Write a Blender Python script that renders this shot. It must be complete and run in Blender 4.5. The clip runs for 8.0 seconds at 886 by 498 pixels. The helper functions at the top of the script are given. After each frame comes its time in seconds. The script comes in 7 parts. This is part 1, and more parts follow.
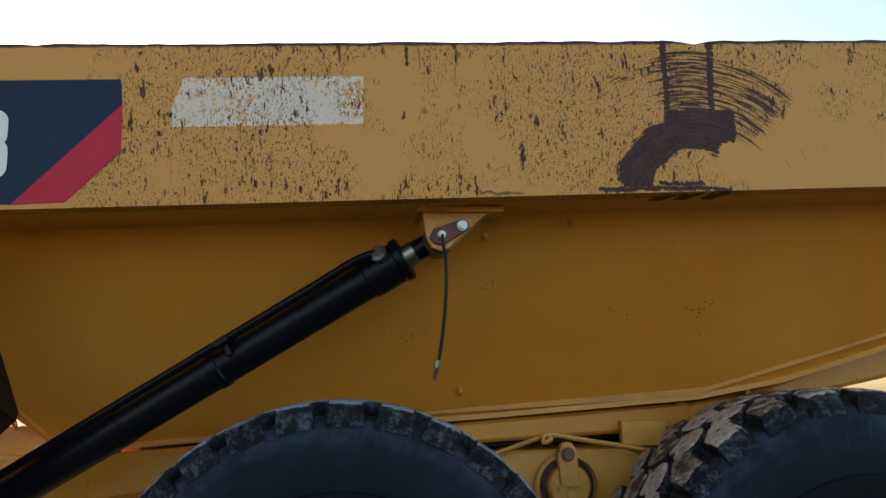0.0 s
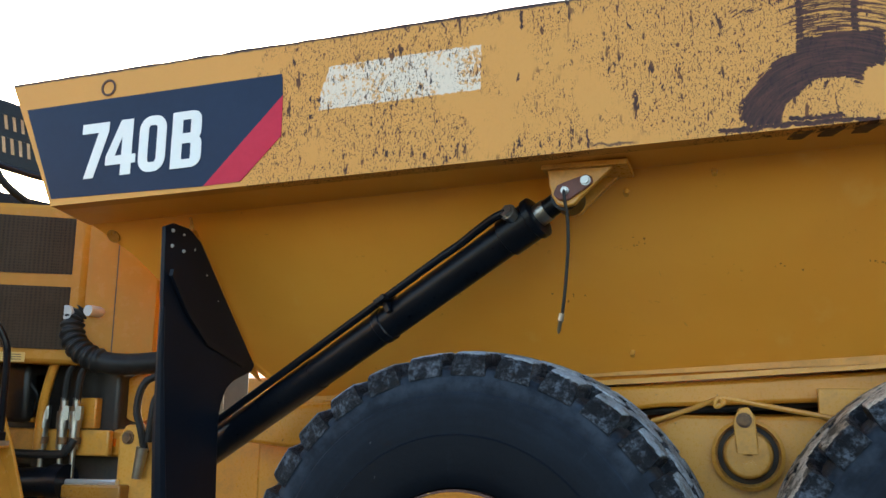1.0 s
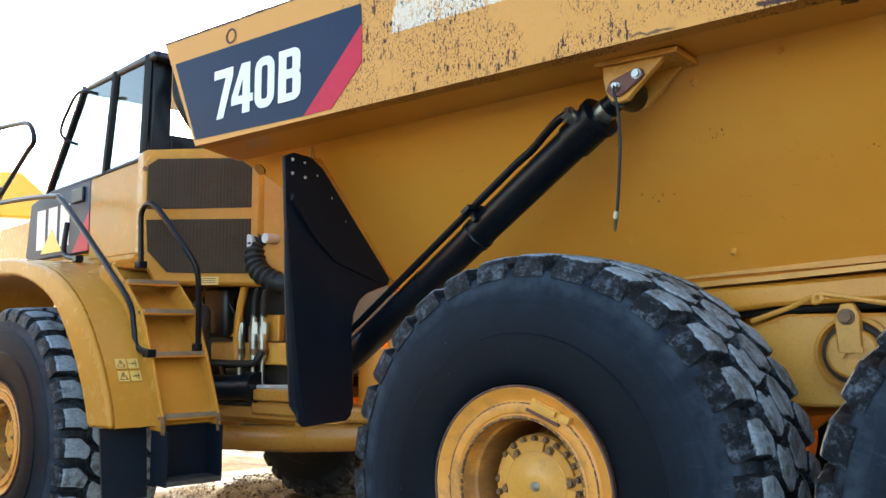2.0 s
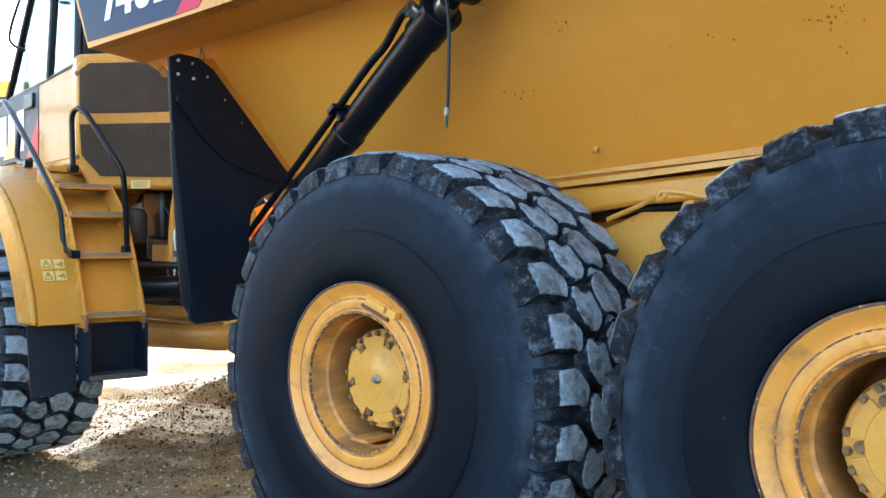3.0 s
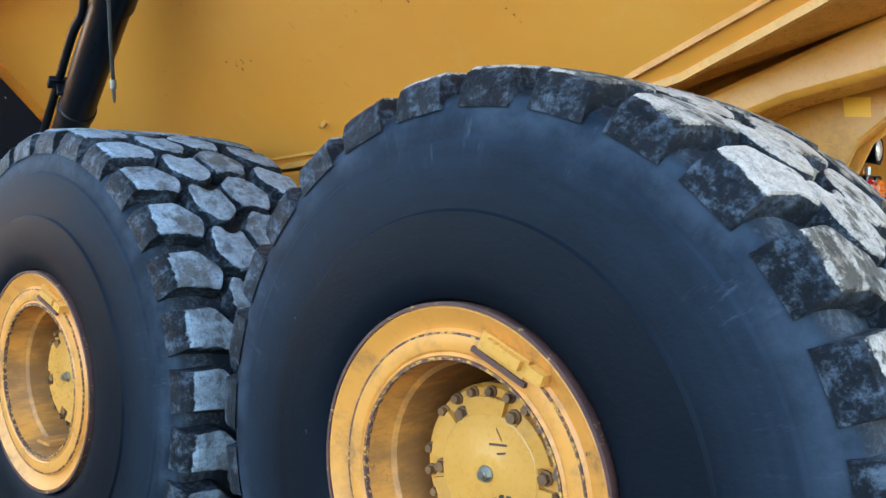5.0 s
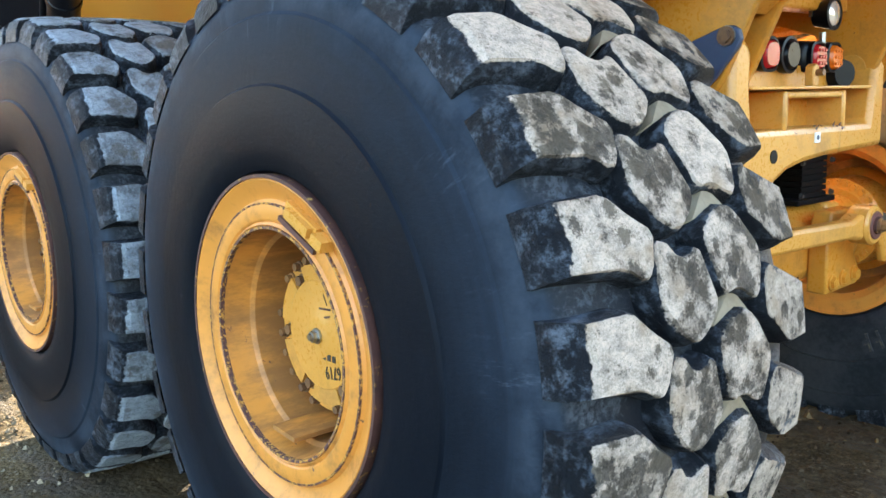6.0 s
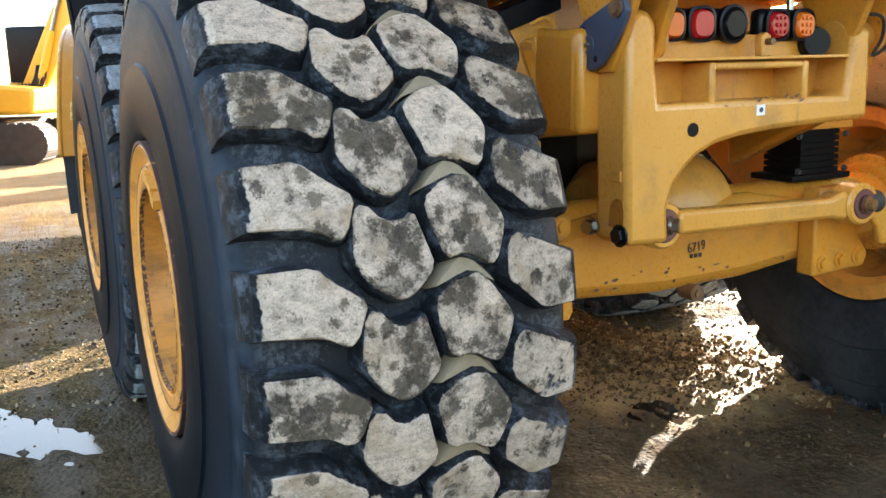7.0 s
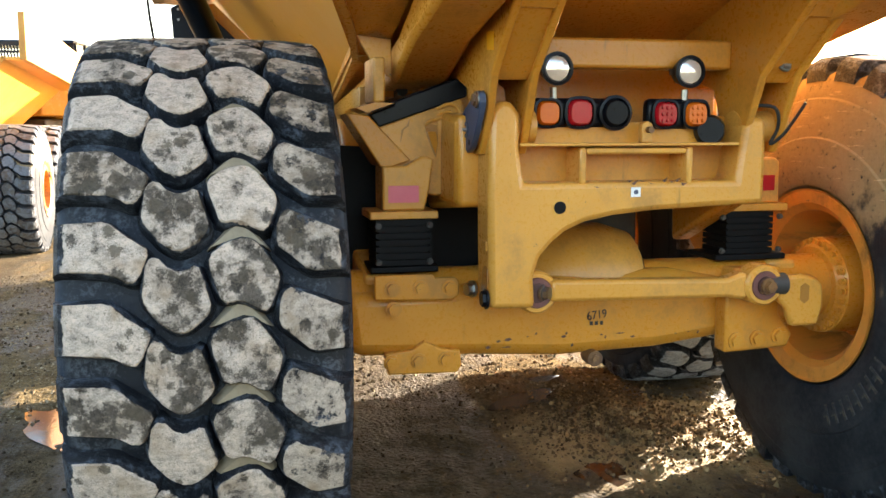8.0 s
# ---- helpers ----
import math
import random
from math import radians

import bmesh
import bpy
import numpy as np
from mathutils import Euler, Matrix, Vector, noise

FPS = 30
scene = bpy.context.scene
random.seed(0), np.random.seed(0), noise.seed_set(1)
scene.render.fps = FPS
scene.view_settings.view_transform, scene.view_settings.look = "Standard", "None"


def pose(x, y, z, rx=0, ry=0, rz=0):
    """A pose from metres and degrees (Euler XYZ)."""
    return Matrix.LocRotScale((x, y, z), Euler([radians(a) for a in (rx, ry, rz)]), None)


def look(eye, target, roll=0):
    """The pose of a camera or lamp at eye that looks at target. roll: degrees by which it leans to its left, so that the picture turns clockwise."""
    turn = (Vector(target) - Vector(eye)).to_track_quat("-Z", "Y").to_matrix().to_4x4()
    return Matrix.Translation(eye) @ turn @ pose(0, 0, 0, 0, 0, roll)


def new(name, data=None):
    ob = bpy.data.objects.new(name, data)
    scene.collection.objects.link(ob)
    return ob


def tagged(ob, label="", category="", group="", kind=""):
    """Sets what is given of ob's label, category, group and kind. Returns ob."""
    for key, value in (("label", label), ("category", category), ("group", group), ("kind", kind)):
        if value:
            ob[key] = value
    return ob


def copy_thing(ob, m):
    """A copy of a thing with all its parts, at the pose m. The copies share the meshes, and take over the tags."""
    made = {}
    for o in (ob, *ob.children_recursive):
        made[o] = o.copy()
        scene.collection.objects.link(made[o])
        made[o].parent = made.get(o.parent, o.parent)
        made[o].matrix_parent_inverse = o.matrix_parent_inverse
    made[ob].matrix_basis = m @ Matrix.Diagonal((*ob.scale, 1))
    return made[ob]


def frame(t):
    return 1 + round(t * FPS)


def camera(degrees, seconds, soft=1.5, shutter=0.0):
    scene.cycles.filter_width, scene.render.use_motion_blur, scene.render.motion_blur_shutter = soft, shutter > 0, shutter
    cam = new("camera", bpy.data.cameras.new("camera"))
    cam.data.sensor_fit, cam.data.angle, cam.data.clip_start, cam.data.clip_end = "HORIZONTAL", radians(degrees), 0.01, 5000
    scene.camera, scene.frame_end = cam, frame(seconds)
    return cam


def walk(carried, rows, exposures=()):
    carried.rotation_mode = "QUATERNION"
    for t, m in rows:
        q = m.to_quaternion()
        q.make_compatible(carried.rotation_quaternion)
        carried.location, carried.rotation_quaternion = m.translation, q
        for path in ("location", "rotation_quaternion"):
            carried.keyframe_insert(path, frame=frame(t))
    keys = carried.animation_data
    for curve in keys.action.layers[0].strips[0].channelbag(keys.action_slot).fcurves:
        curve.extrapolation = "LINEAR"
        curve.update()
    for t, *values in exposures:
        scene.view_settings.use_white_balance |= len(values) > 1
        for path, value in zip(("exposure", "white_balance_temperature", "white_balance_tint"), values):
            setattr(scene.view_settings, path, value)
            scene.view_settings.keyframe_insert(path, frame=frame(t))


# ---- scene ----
cam = camera(53.0, 8.0)
PATH = [
    (0, (0.07, -4.991, 1.758), (0.263, -3.032, 2.112), -1.2),
    (0.5, (0.544, -4.979, 1.674), (0.367, -3.023, 2.056), 0.1),
    (1, (1.027, -4.997, 1.584), (0.392, -3.133, 1.932), 0.9),
    (1.2, (1.183, -4.954, 1.553), (0.388, -3.148, 1.879), 1.0),
    (2.3, (2.077, -4.598, 1.443), (0.825, -3.043, 1.561), 0.0),
    (2.5, (2.213, -4.499, 1.42), (0.946, -2.953, 1.489), 0.1),
    (3, (2.501, -4.219, 1.433), (1.214, -2.687, 1.418), 0.1),
    (3.5, (2.674, -3.989, 1.454), (1.343, -2.497, 1.408), -0.1),
    (4, (2.858, -3.765, 1.466), (1.507, -2.293, 1.398), 0.5),
    (4.5, (2.988, -3.437, 1.474), (1.676, -1.929, 1.425), 0.1),
    (4.7, (3.068, -3.344, 1.478), (1.773, -1.82, 1.434), -0.1),
    (5.8, (3.613, -2.908, 1.452), (2.184, -1.539, 1.168), -0.6),
    (6, (3.752, -2.788, 1.445), (2.259, -1.498, 1.115), -1.2),
    (6.5, (4.076, -2.464, 1.439), (2.431, -1.395, 1.05), -2.5),
    (7, (4.433, -2.098, 1.434), (2.668, -1.239, 1.052), -1.7),
    (7.5, (4.736, -1.687, 1.451), (2.88, -1.022, 1.118), -0.6),
    (8, (5.129, -1.287, 1.5), (3.197, -0.838, 1.241), -0.1),
]
walk(cam, [(t, look(eye, target, roll)) for t, eye, target, roll in PATH],
     [(0.0, 1.78, 6800, 10), (0.5, 2.40, 6700, 10), (1.0, 2.72, 6700, 10), (2.5, 3.3, 6200, 10), (3.5, 3.65, 5650, 9), (4.5, 3.7, 5600, 9), (6.0, 3.65, 6200, 11), (7.0, 3.30, 6700, 12), (8.0, 3.2, 6800, 12)])


# ---- light ----
SUN_ELEV, SUN_TURN = 13.0, 33.0
world = bpy.data.worlds.new("sky_world")
scene.world = world
world.use_nodes = True
_wt = world.node_tree
_sky = _wt.nodes.new("ShaderNodeTexSky")
_sky.sky_type, _sky.sun_disc = "NISHITA", False
_sky.sun_elevation, _sky.sun_rotation = radians(SUN_ELEV), radians(-SUN_TURN)
_sky.air_density, _sky.dust_density = 1.0, 2.5
_wt.links.new(_sky.outputs[0], _wt.nodes["Background"].inputs[0])
_wt.nodes["Background"].inputs[1].default_value = 0.135
sun = new("sun", bpy.data.lights.new("sun", "SUN"))
sun.data.energy, sun.data.angle, sun.data.color = 5.0, radians(0.5), (1.0, 0.93, 0.82)
sun.matrix_world = look((-40 * math.sin(radians(SUN_TURN)), 40 * math.cos(radians(SUN_TURN)), 40 * math.tan(radians(SUN_ELEV))), (0, 0, 0))


# ---- materials ----
class Nodes:
    """Short hand for a material's node tree."""

    def __init__(self, name):
        self.mat = bpy.data.materials.new(name)
        self.mat.use_nodes = True
        self.t = self.mat.node_tree
        self.out = self.t.nodes["Principled BSDF"]

    def node(self, kind, **inputs):
        n = self.t.nodes.new(kind)
        for key, value in inputs.items():
            self.put(n.inputs[int(key[1:]) if key[0] == "_" else key.replace("_", " ")], value)
        return n

    def put(self, socket, value):
        if isinstance(value, bpy.types.NodeSocket):
            self.t.links.new(value, socket)
        else:
            socket.default_value = value

    def m(self, op, a, b=0.0, clamp=False):
        n = self.node("ShaderNodeMath", _0=a, _1=b)
        n.operation, n.use_clamp = op, clamp
        return n.outputs[0]

    def coords(self, shift=False):
        c = self.node("ShaderNodeTexCoord").outputs["Object"]
        if shift:
            r = self.node("ShaderNodeObjectInfo").outputs["Random"]
            v = self.node("ShaderNodeCombineXYZ", _0=self.m("MULTIPLY", r, 91.0), _1=self.m("MULTIPLY", r, 37.0), _2=self.m("MULTIPLY", r, 53.0)).outputs[0]
            n = self.node("ShaderNodeVectorMath", _0=c, _1=v)
            c = n.outputs[0]
        return c

    def scaled(self, vec, s, turn=(0, 0, 0)):
        return self.node("ShaderNodeMapping", Vector=vec, Scale=s, Rotation=[radians(a) for a in turn]).outputs[0]

    def noise(self, vec, scale, detail=4.0, rough=0.55):
        return self.node("ShaderNodeTexNoise", Vector=vec, Scale=scale, Detail=detail, Roughness=rough).outputs["Fac"]

    def step(self, v, lo, hi):
        n = self.node("ShaderNodeMapRange", Value=v)
        n.inputs["From Min"].default_value, n.inputs["From Max"].default_value = lo, hi
        n.interpolation_type = "SMOOTHSTEP"
        return n.outputs[0]

    def mix(self, f, a, b):
        n = self.node("ShaderNodeMix")
        n.data_type = "RGBA"
        self.put(n.inputs[0], f)
        self.put(n.inputs[6], a if isinstance(a, bpy.types.NodeSocket) else (*a, 1))
        self.put(n.inputs[7], b if isinstance(b, bpy.types.NodeSocket) else (*b, 1))
        return n.outputs[2]

    def bump(self, height, strength, dist=0.01):
        self.put(self.out.inputs["Normal"], self.node("ShaderNodeBump", Height=height, Strength=strength, Distance=dist).outputs[0])

    def done(self, color, rough, metal=0.0, coat=0.0):
        self.put(self.out.inputs["Base Color"], color if isinstance(color, bpy.types.NodeSocket) else (*color, 1))
        self.put(self.out.inputs["Roughness"], rough)
        self.put(self.out.inputs["Metallic"], metal)
        self.out.inputs["Coat Weight"].default_value = coat
        return self.mat


def surface(name, c1, c2, rough=0.5, metal=0.0, s1=1.3, s2=22.0, bump=0.08, bscale=90.0, dirt=None, dirt_at=(0.58, 0.72), dirt_scale=9.0, coat=0.0, shift=False):
    """A paint, rubber or metal with large and small variation, fine relief and specks of dirt or rust."""
    n = Nodes(name)
    v = n.coords(shift)
    a, b = n.noise(v, s1, 3), n.noise(v, s2, 5, 0.65)
    f = n.m("ADD", n.m("MULTIPLY", n.step(a, 0.3, 0.7), 0.65), n.m("MULTIPLY", n.step(b, 0.3, 0.7), 0.35))
    col = n.mix(f, c1, c2)
    r = n.m("ADD", rough - 0.08, n.m("MULTIPLY", b, 0.16))
    if dirt:
        d = n.step(n.noise(v, dirt_scale, 8, 0.72), *dirt_at)
        col = n.mix(d, col, dirt)
        r = n.m("ADD", r, n.m("MULTIPLY", d, 0.25), True)
    if bump:
        n.bump(n.noise(v, bscale, 4), bump, 0.004)
    return n.done(col, r, metal, coat)


def grimy_paint(name, c1, c2, chip=0.665):
    """Machine paint with brown haze, runs of dirt, rubbed spots and small dark chips."""
    n = Nodes(name)
    v = n.coords(True)
    big, mid, fine = n.noise(v, 1.7, 4, 0.6), n.noise(v, 11, 6, 0.65), n.noise(v, 75, 6, 0.7)
    col = n.mix(n.m("ADD", n.m("MULTIPLY", n.step(big, 0.3, 0.7), 0.6), n.m("MULTIPLY", mid, 0.4)), c1, c2)
    haze = n.m("MULTIPLY", n.step(n.m("ADD", n.m("MULTIPLY", n.noise(v, 3.6, 6, 0.68), 0.75), n.m("MULTIPLY", fine, 0.25)), 0.48, 0.66), 0.50)
    col = n.mix(haze, col, (0.25, 0.125, 0.030))
    run = n.m("MULTIPLY", n.step(n.noise(n.scaled(v, (1, 1, 0.10)), 26, 5, 0.7), 0.60, 0.72), n.step(n.noise(v, 4.5, 3), 0.50, 0.64))
    col = n.mix(n.m("MULTIPLY", run, 0.45), col, (0.15, 0.072, 0.022))
    chips = n.step(n.m("ADD", n.noise(v, 34, 7, 0.75), n.m("MULTIPLY", n.m("SUBTRACT", big, 0.5), 0.12)), chip, chip + 0.03)
    col = n.mix(n.m("MULTIPLY", chips, 0.9), col, (0.075, 0.032, 0.022))
    n.bump(n.m("SUBTRACT", n.m("ADD", n.m("MULTIPLY", fine, 0.25), n.m("MULTIPLY", mid, 0.5)), chips), 0.16, 0.004)
    return n.done(col, n.m("ADD", 0.23, n.m("ADD", n.m("MULTIPLY", haze, 0.6), n.m("MULTIPLY", fine, 0.10))))


YELLOW = grimy_paint("yellow_paint", (0.54, 0.210, 0.020), (0.65, 0.280, 0.034))
YELLOW_PALE = grimy_paint("pale_yellow_paint", (0.58, 0.255, 0.036), (0.68, 0.330, 0.062), 0.67)
YELLOW_CLEAN = surface("clean_yellow_paint", (0.40, 0.170, 0.021), (0.46, 0.210, 0.031), 0.26, s1=1.0, s2=12, bump=0.02, coat=0.0, dirt=(0.30, 0.13, 0.03), dirt_at=(0.62, 0.80), dirt_scale=8)


def panel_paint():
    """Smooth orange-yellow paint with faint rubs, thin scratches and small bruises."""
    n = Nodes("panel_paint")
    v = n.coords()
    big, mid, fine = n.noise(v, 0.9, 3), n.noise(v, 6, 5, 0.6), n.noise(v, 60, 5, 0.7)
    col = n.mix(n.m("ADD", n.m("MULTIPLY", n.step(big, 0.3, 0.7), 0.7), n.m("MULTIPLY", mid, 0.3)), (0.76, 0.305, 0.034), (0.84, 0.388, 0.056))
    rub = n.step(n.noise(n.scaled(v, (1, 1, 0.6)), 2.6, 5, 0.6), 0.60, 0.78)
    col = n.mix(n.m("MULTIPLY", rub, 0.50), col, (0.84, 0.50, 0.14))
    bruise = n.m("MULTIPLY", n.step(n.noise(v, 30, 7, 0.72), 0.62, 0.70), n.step(n.noise(v, 3.1, 3), 0.50, 0.62))
    col = n.mix(n.m("MULTIPLY", bruise, 0.55), col, (0.30, 0.115, 0.02))
    line = n.m("MULTIPLY", n.step(n.noise(n.scaled(v, (2.0, 2.0, 26), (0, 24, 0)), 5, 2), 0.735, 0.75), n.step(n.noise(v, 2.2, 2), 0.55, 0.63))
    col = n.mix(n.m("MULTIPLY", line, 0.5), col, (0.40, 0.17, 0.03))
    n.bump(n.m("ADD", n.m("MULTIPLY", mid, 0.8), n.m("MULTIPLY", fine, 0.2)), 0.05, 0.01)
    return n.done(col, n.m("ADD", 0.26, n.m("MULTIPLY", n.m("MAXIMUM", rub, mid), 0.16)), 0.0, 0.12)


PANEL = panel_paint()


def sidewall_rubber():
    """Black rubber, clean near the rim, faintly dusted outside a moulded ring, scuffed in short rays near the shoulder."""
    n = Nodes("tyre_rubber")
    v = n.coords(True)
    o = n.node("ShaderNodeTexCoord").outputs["Object"]
    x, y, z = n.node("ShaderNodeSeparateXYZ", _0=o).outputs
    rad = n.m("SQRT", n.m("ADD", n.m("MULTIPLY", x, x), n.m("MULTIPLY", z, z)))
    c, s = n.m("DIVIDE", x, rad), n.m("DIVIDE", z, rad)
    ring = n.noise(n.node("ShaderNodeCombineXYZ", _0=n.m("MULTIPLY", rad, 26.0), _1=n.m("MULTIPLY", c, 1.6), _2=n.m("MULTIPLY", s, 1.6)).outputs[0], 1.4, 4, 0.55)
    ray = n.noise(n.node("ShaderNodeCombineXYZ", _0=n.m("MULTIPLY", rad, 5.0), _1=n.m("MULTIPLY", c, 17.0), _2=n.m("MULTIPLY", s, 17.0)).outputs[0], 1.5, 6, 0.75)
    patch, cloud, fine = n.noise(v, 3.4, 5, 0.6), n.noise(v, 8.0, 5, 0.62), n.noise(v, 75, 6, 0.72)
    outer = n.m("ADD", n.m("MULTIPLY", n.step(rad, 0.598, 0.604), 0.30), n.m("MULTIPLY", n.step(rad, 0.60, 0.76), 0.70))
    worn = n.m("ADD", n.m("MULTIPLY", ring, 0.30), n.m("ADD", n.m("MULTIPLY", patch, 0.40), n.m("ADD", n.m("MULTIPLY", cloud, 0.22), n.m("MULTIPLY", fine, 0.10))))
    dust = n.m("MULTIPLY", n.m("ADD", 0.26, n.m("MULTIPLY", n.step(worn, 0.36, 0.70), 0.74)), outer)
    far = n.m("MULTIPLY", n.m("MULTIPLY", n.step(rad, 0.735, 0.80), n.step(rad, 0.852, 0.838)), n.step(cloud, 0.34, 0.66))
    rays = n.m("MULTIPLY", n.m("MULTIPLY", n.step(ray, 0.55, 0.74), n.step(patch, 0.48, 0.64)), n.m("MULTIPLY", n.step(rad, 0.66, 0.75), n.step(rad, 0.875, 0.85)))
    nick = n.m("MULTIPLY", n.step(n.noise(n.scaled(v, (1, 1, 0.45), (0, 28, 0)), 44, 3, 0.6), 0.735, 0.76), n.step(n.noise(v, 5, 2), 0.50, 0.60))
    smear = n.m("MULTIPLY", n.step(n.noise(n.scaled(v, (1, 1, 0.35), (0, -35, 0)), 9, 5, 0.65), 0.60, 0.76), n.step(patch, 0.46, 0.62))
    col = n.mix(n.m("ADD", n.m("MULTIPLY", fine, 0.5), n.m("MULTIPLY", cloud, 0.5)), (0.0020, 0.0031, 0.0054), (0.0062, 0.0086, 0.0132))
    col = n.mix(n.m("MULTIPLY", n.m("MULTIPLY", dust, n.m("SUBTRACT", 1.0, n.m("MULTIPLY", n.step(rad, 0.838, 0.855), 0.75))), 0.9), col, (0.0180, 0.0258, 0.0385))
    col = n.mix(n.m("MULTIPLY", smear, 0.40), col, (0.0230, 0.0310, 0.0430))
    col = n.mix(n.m("MULTIPLY", far, 0.55), col, (0.0480, 0.0615, 0.0820))
    col = n.mix(n.m("MULTIPLY", rays, 0.55), col, (0.085, 0.105, 0.135))
    col = n.mix(n.m("MULTIPLY", nick, 0.65), col, (0.16, 0.17, 0.18))
    floor = n.m("MULTIPLY", n.step(rad, 0.838, 0.862), n.step(n.m("ADD", n.m("MULTIPLY", n.noise(v, 85, 7, 0.8), 0.6), n.m("MULTIPLY", n.noise(v, 14, 4), 0.4)), 0.49, 0.60))
    col = n.mix(n.m("MULTIPLY", floor, 0.80), col, (0.075, 0.085, 0.100))
    n.bump(n.m("ADD", n.m("MULTIPLY", ring, 0.25), n.m("ADD", n.m("MULTIPLY", fine, 0.6), n.m("MULTIPLY", floor, 3.5))), 0.35, 0.006)
    groove = n.step(rad, 0.838, 0.855)
    n.put(n.out.inputs["Specular IOR Level"], n.m("ADD", 0.08, n.m("MULTIPLY", groove, 0.25)))
    return n.done(col, n.m("ADD", 0.46, n.m("MULTIPLY", dust, 0.25)))


RUBBER = sidewall_rubber()
FLAP = surface("rubber_flap", (0.0030, 0.0052, 0.0105), (0.0062, 0.0098, 0.0175), 0.45, s1=2.5, s2=40, bump=0.06, dirt=(0.05, 0.05, 0.055), dirt_at=(0.66, 0.8))
BLACK = surface("black_paint", (0.0022, 0.0034, 0.0062), (0.0050, 0.0072, 0.0115), 0.30, s1=3, s2=50, bump=0.05, dirt=(0.05, 0.05, 0.05), dirt_at=(0.70, 0.76), dirt_scale=34)
DARK = surface("grimy_metal_and_shade", (0.03, 0.027, 0.024), (0.06, 0.052, 0.045), 0.6, s1=5, s2=40, bump=0.2, dirt=(0.12, 0.09, 0.06))
PAD_AND_SHADE = surface("black_pad_and_shade", (0.0012, 0.0014, 0.0018), (0.003, 0.0032, 0.004), 0.6, s1=5, s2=60, bump=0.1)
STEEL = surface("bright_steel", (0.27, 0.27, 0.26), (0.42, 0.42, 0.40), 0.34, 1.0, s1=6, s2=60, bump=0.05)
BOLT = surface("rusty_bolt", (0.060, 0.028, 0.017), (0.24, 0.115, 0.036), 0.55, 0.0, s1=20, s2=90, bump=0.2, shift=True)
RUST = surface("rusty_edge", (0.040, 0.017, 0.016), (0.11, 0.042, 0.028), 0.6, s1=14, s2=60, bump=0.25, dirt=(0.50, 0.27, 0.06), dirt_at=(0.58, 0.64), dirt_scale=40)
CHIPPED = surface("chipped_rim_edge", (0.56, 0.26, 0.035), (0.63, 0.32, 0.055), 0.5, s1=6, s2=40, bump=0.15, dirt=(0.085, 0.034, 0.030), dirt_at=(0.40, 0.52), dirt_scale=74)
BRUISE = surface("bruised_paint", (0.26, 0.095, 0.016), (0.36, 0.14, 0.022), 0.5, s1=9, s2=60, bump=0.05)
HOSE = surface("hose_rubber", (0.012, 0.012, 0.013), (0.024, 0.023, 0.022), 0.45, s1=8, s2=60, bump=0.15)
NAVY = surface("navy_decal", (0.0070, 0.0175, 0.047), (0.010, 0.024, 0.060), 0.42, s1=2, s2=30, bump=0.02)
RED = surface("red_decal", (0.46, 0.014, 0.042), (0.54, 0.022, 0.055), 0.42, s1=2, s2=30, bump=0.02)
PINK = surface("pink_reflector", (0.66, 0.12, 0.16), (0.72, 0.16, 0.20), 0.4, s1=4, s2=60, bump=0.05)
WHITE = surface("white_decal", (0.74, 0.74, 0.72), (0.80, 0.80, 0.78), 0.4, s1=4, s2=40, bump=0.02)
LABEL = surface("yellow_label", (0.70, 0.52, 0.10), (0.75, 0.58, 0.14), 0.4, s1=6, s2=60, bump=0.02)
AMBER = surface("amber_lens", (0.62, 0.115, 0.004), (0.70, 0.15, 0.008), 0.22, s1=9, s2=60, bump=0.15, coat=0.1)
RED_LENS = surface("red_lens", (0.36, 0.005, 0.010), (0.44, 0.009, 0.018), 0.22, s1=9, s2=60, bump=0.15, coat=0.1)
LAMP = surface("lamp_reflector", (0.75, 0.75, 0.72), (0.9, 0.9, 0.88), 0.12, 0.7, s1=9, s2=60, bump=0.1)
PURPLE = surface("worn_bushing", (0.10, 0.035, 0.03), (0.17, 0.06, 0.045), 0.55, s1=12, s2=70, bump=0.2)
BLUE = surface("blue_grey_plate", (0.03, 0.04, 0.075), (0.045, 0.06, 0.10), 0.5, s1=5, s2=60, bump=0.12, dirt=(0.12, 0.10, 0.08))
MARKER = surface("black_marker", (0.012, 0.012, 0.012), (0.02, 0.02, 0.02), 0.6, bump=0)
# Underframe, slots and tears: grime, with the shade there mixed into the colour.
GRIMY_SHADED = grimy_paint("grimy_shaded_frame_paint", (0.30, 0.115, 0.016), (0.42, 0.185, 0.028), 0.62)
# Near-black: dark machinery together with the shade of the engine bay.
DARK_BAY = surface("dark_machinery_and_shade", (0.006, 0.005, 0.005), (0.022, 0.018, 0.014), 0.45, s1=6, s2=40, bump=0.3, dirt=(0.07, 0.045, 0.025), dirt_at=(0.60, 0.72))
STICKER = surface("orange_yellow_sticker", (0.85, 0.40, 0.010), (0.90, 0.46, 0.015), 0.45, s1=6, s2=60, bump=0.02)
LABEL_DULL = surface("faded_label", (0.56, 0.34, 0.075), (0.62, 0.40, 0.10), 0.4, s1=6, s2=60, bump=0.02)
WORN_TREAD = surface("worn_step_edge", (0.13, 0.10, 0.07), (0.26, 0.19, 0.12), 0.55, s1=8, s2=70, bump=0.3)
FAR_YELLOW = surface("bright_machine_paint", (0.72, 0.36, 0.022), (0.80, 0.44, 0.035), 0.4, s1=1.0, s2=9, bump=0.02, dirt=(0.40, 0.20, 0.04), dirt_at=(0.62, 0.80))
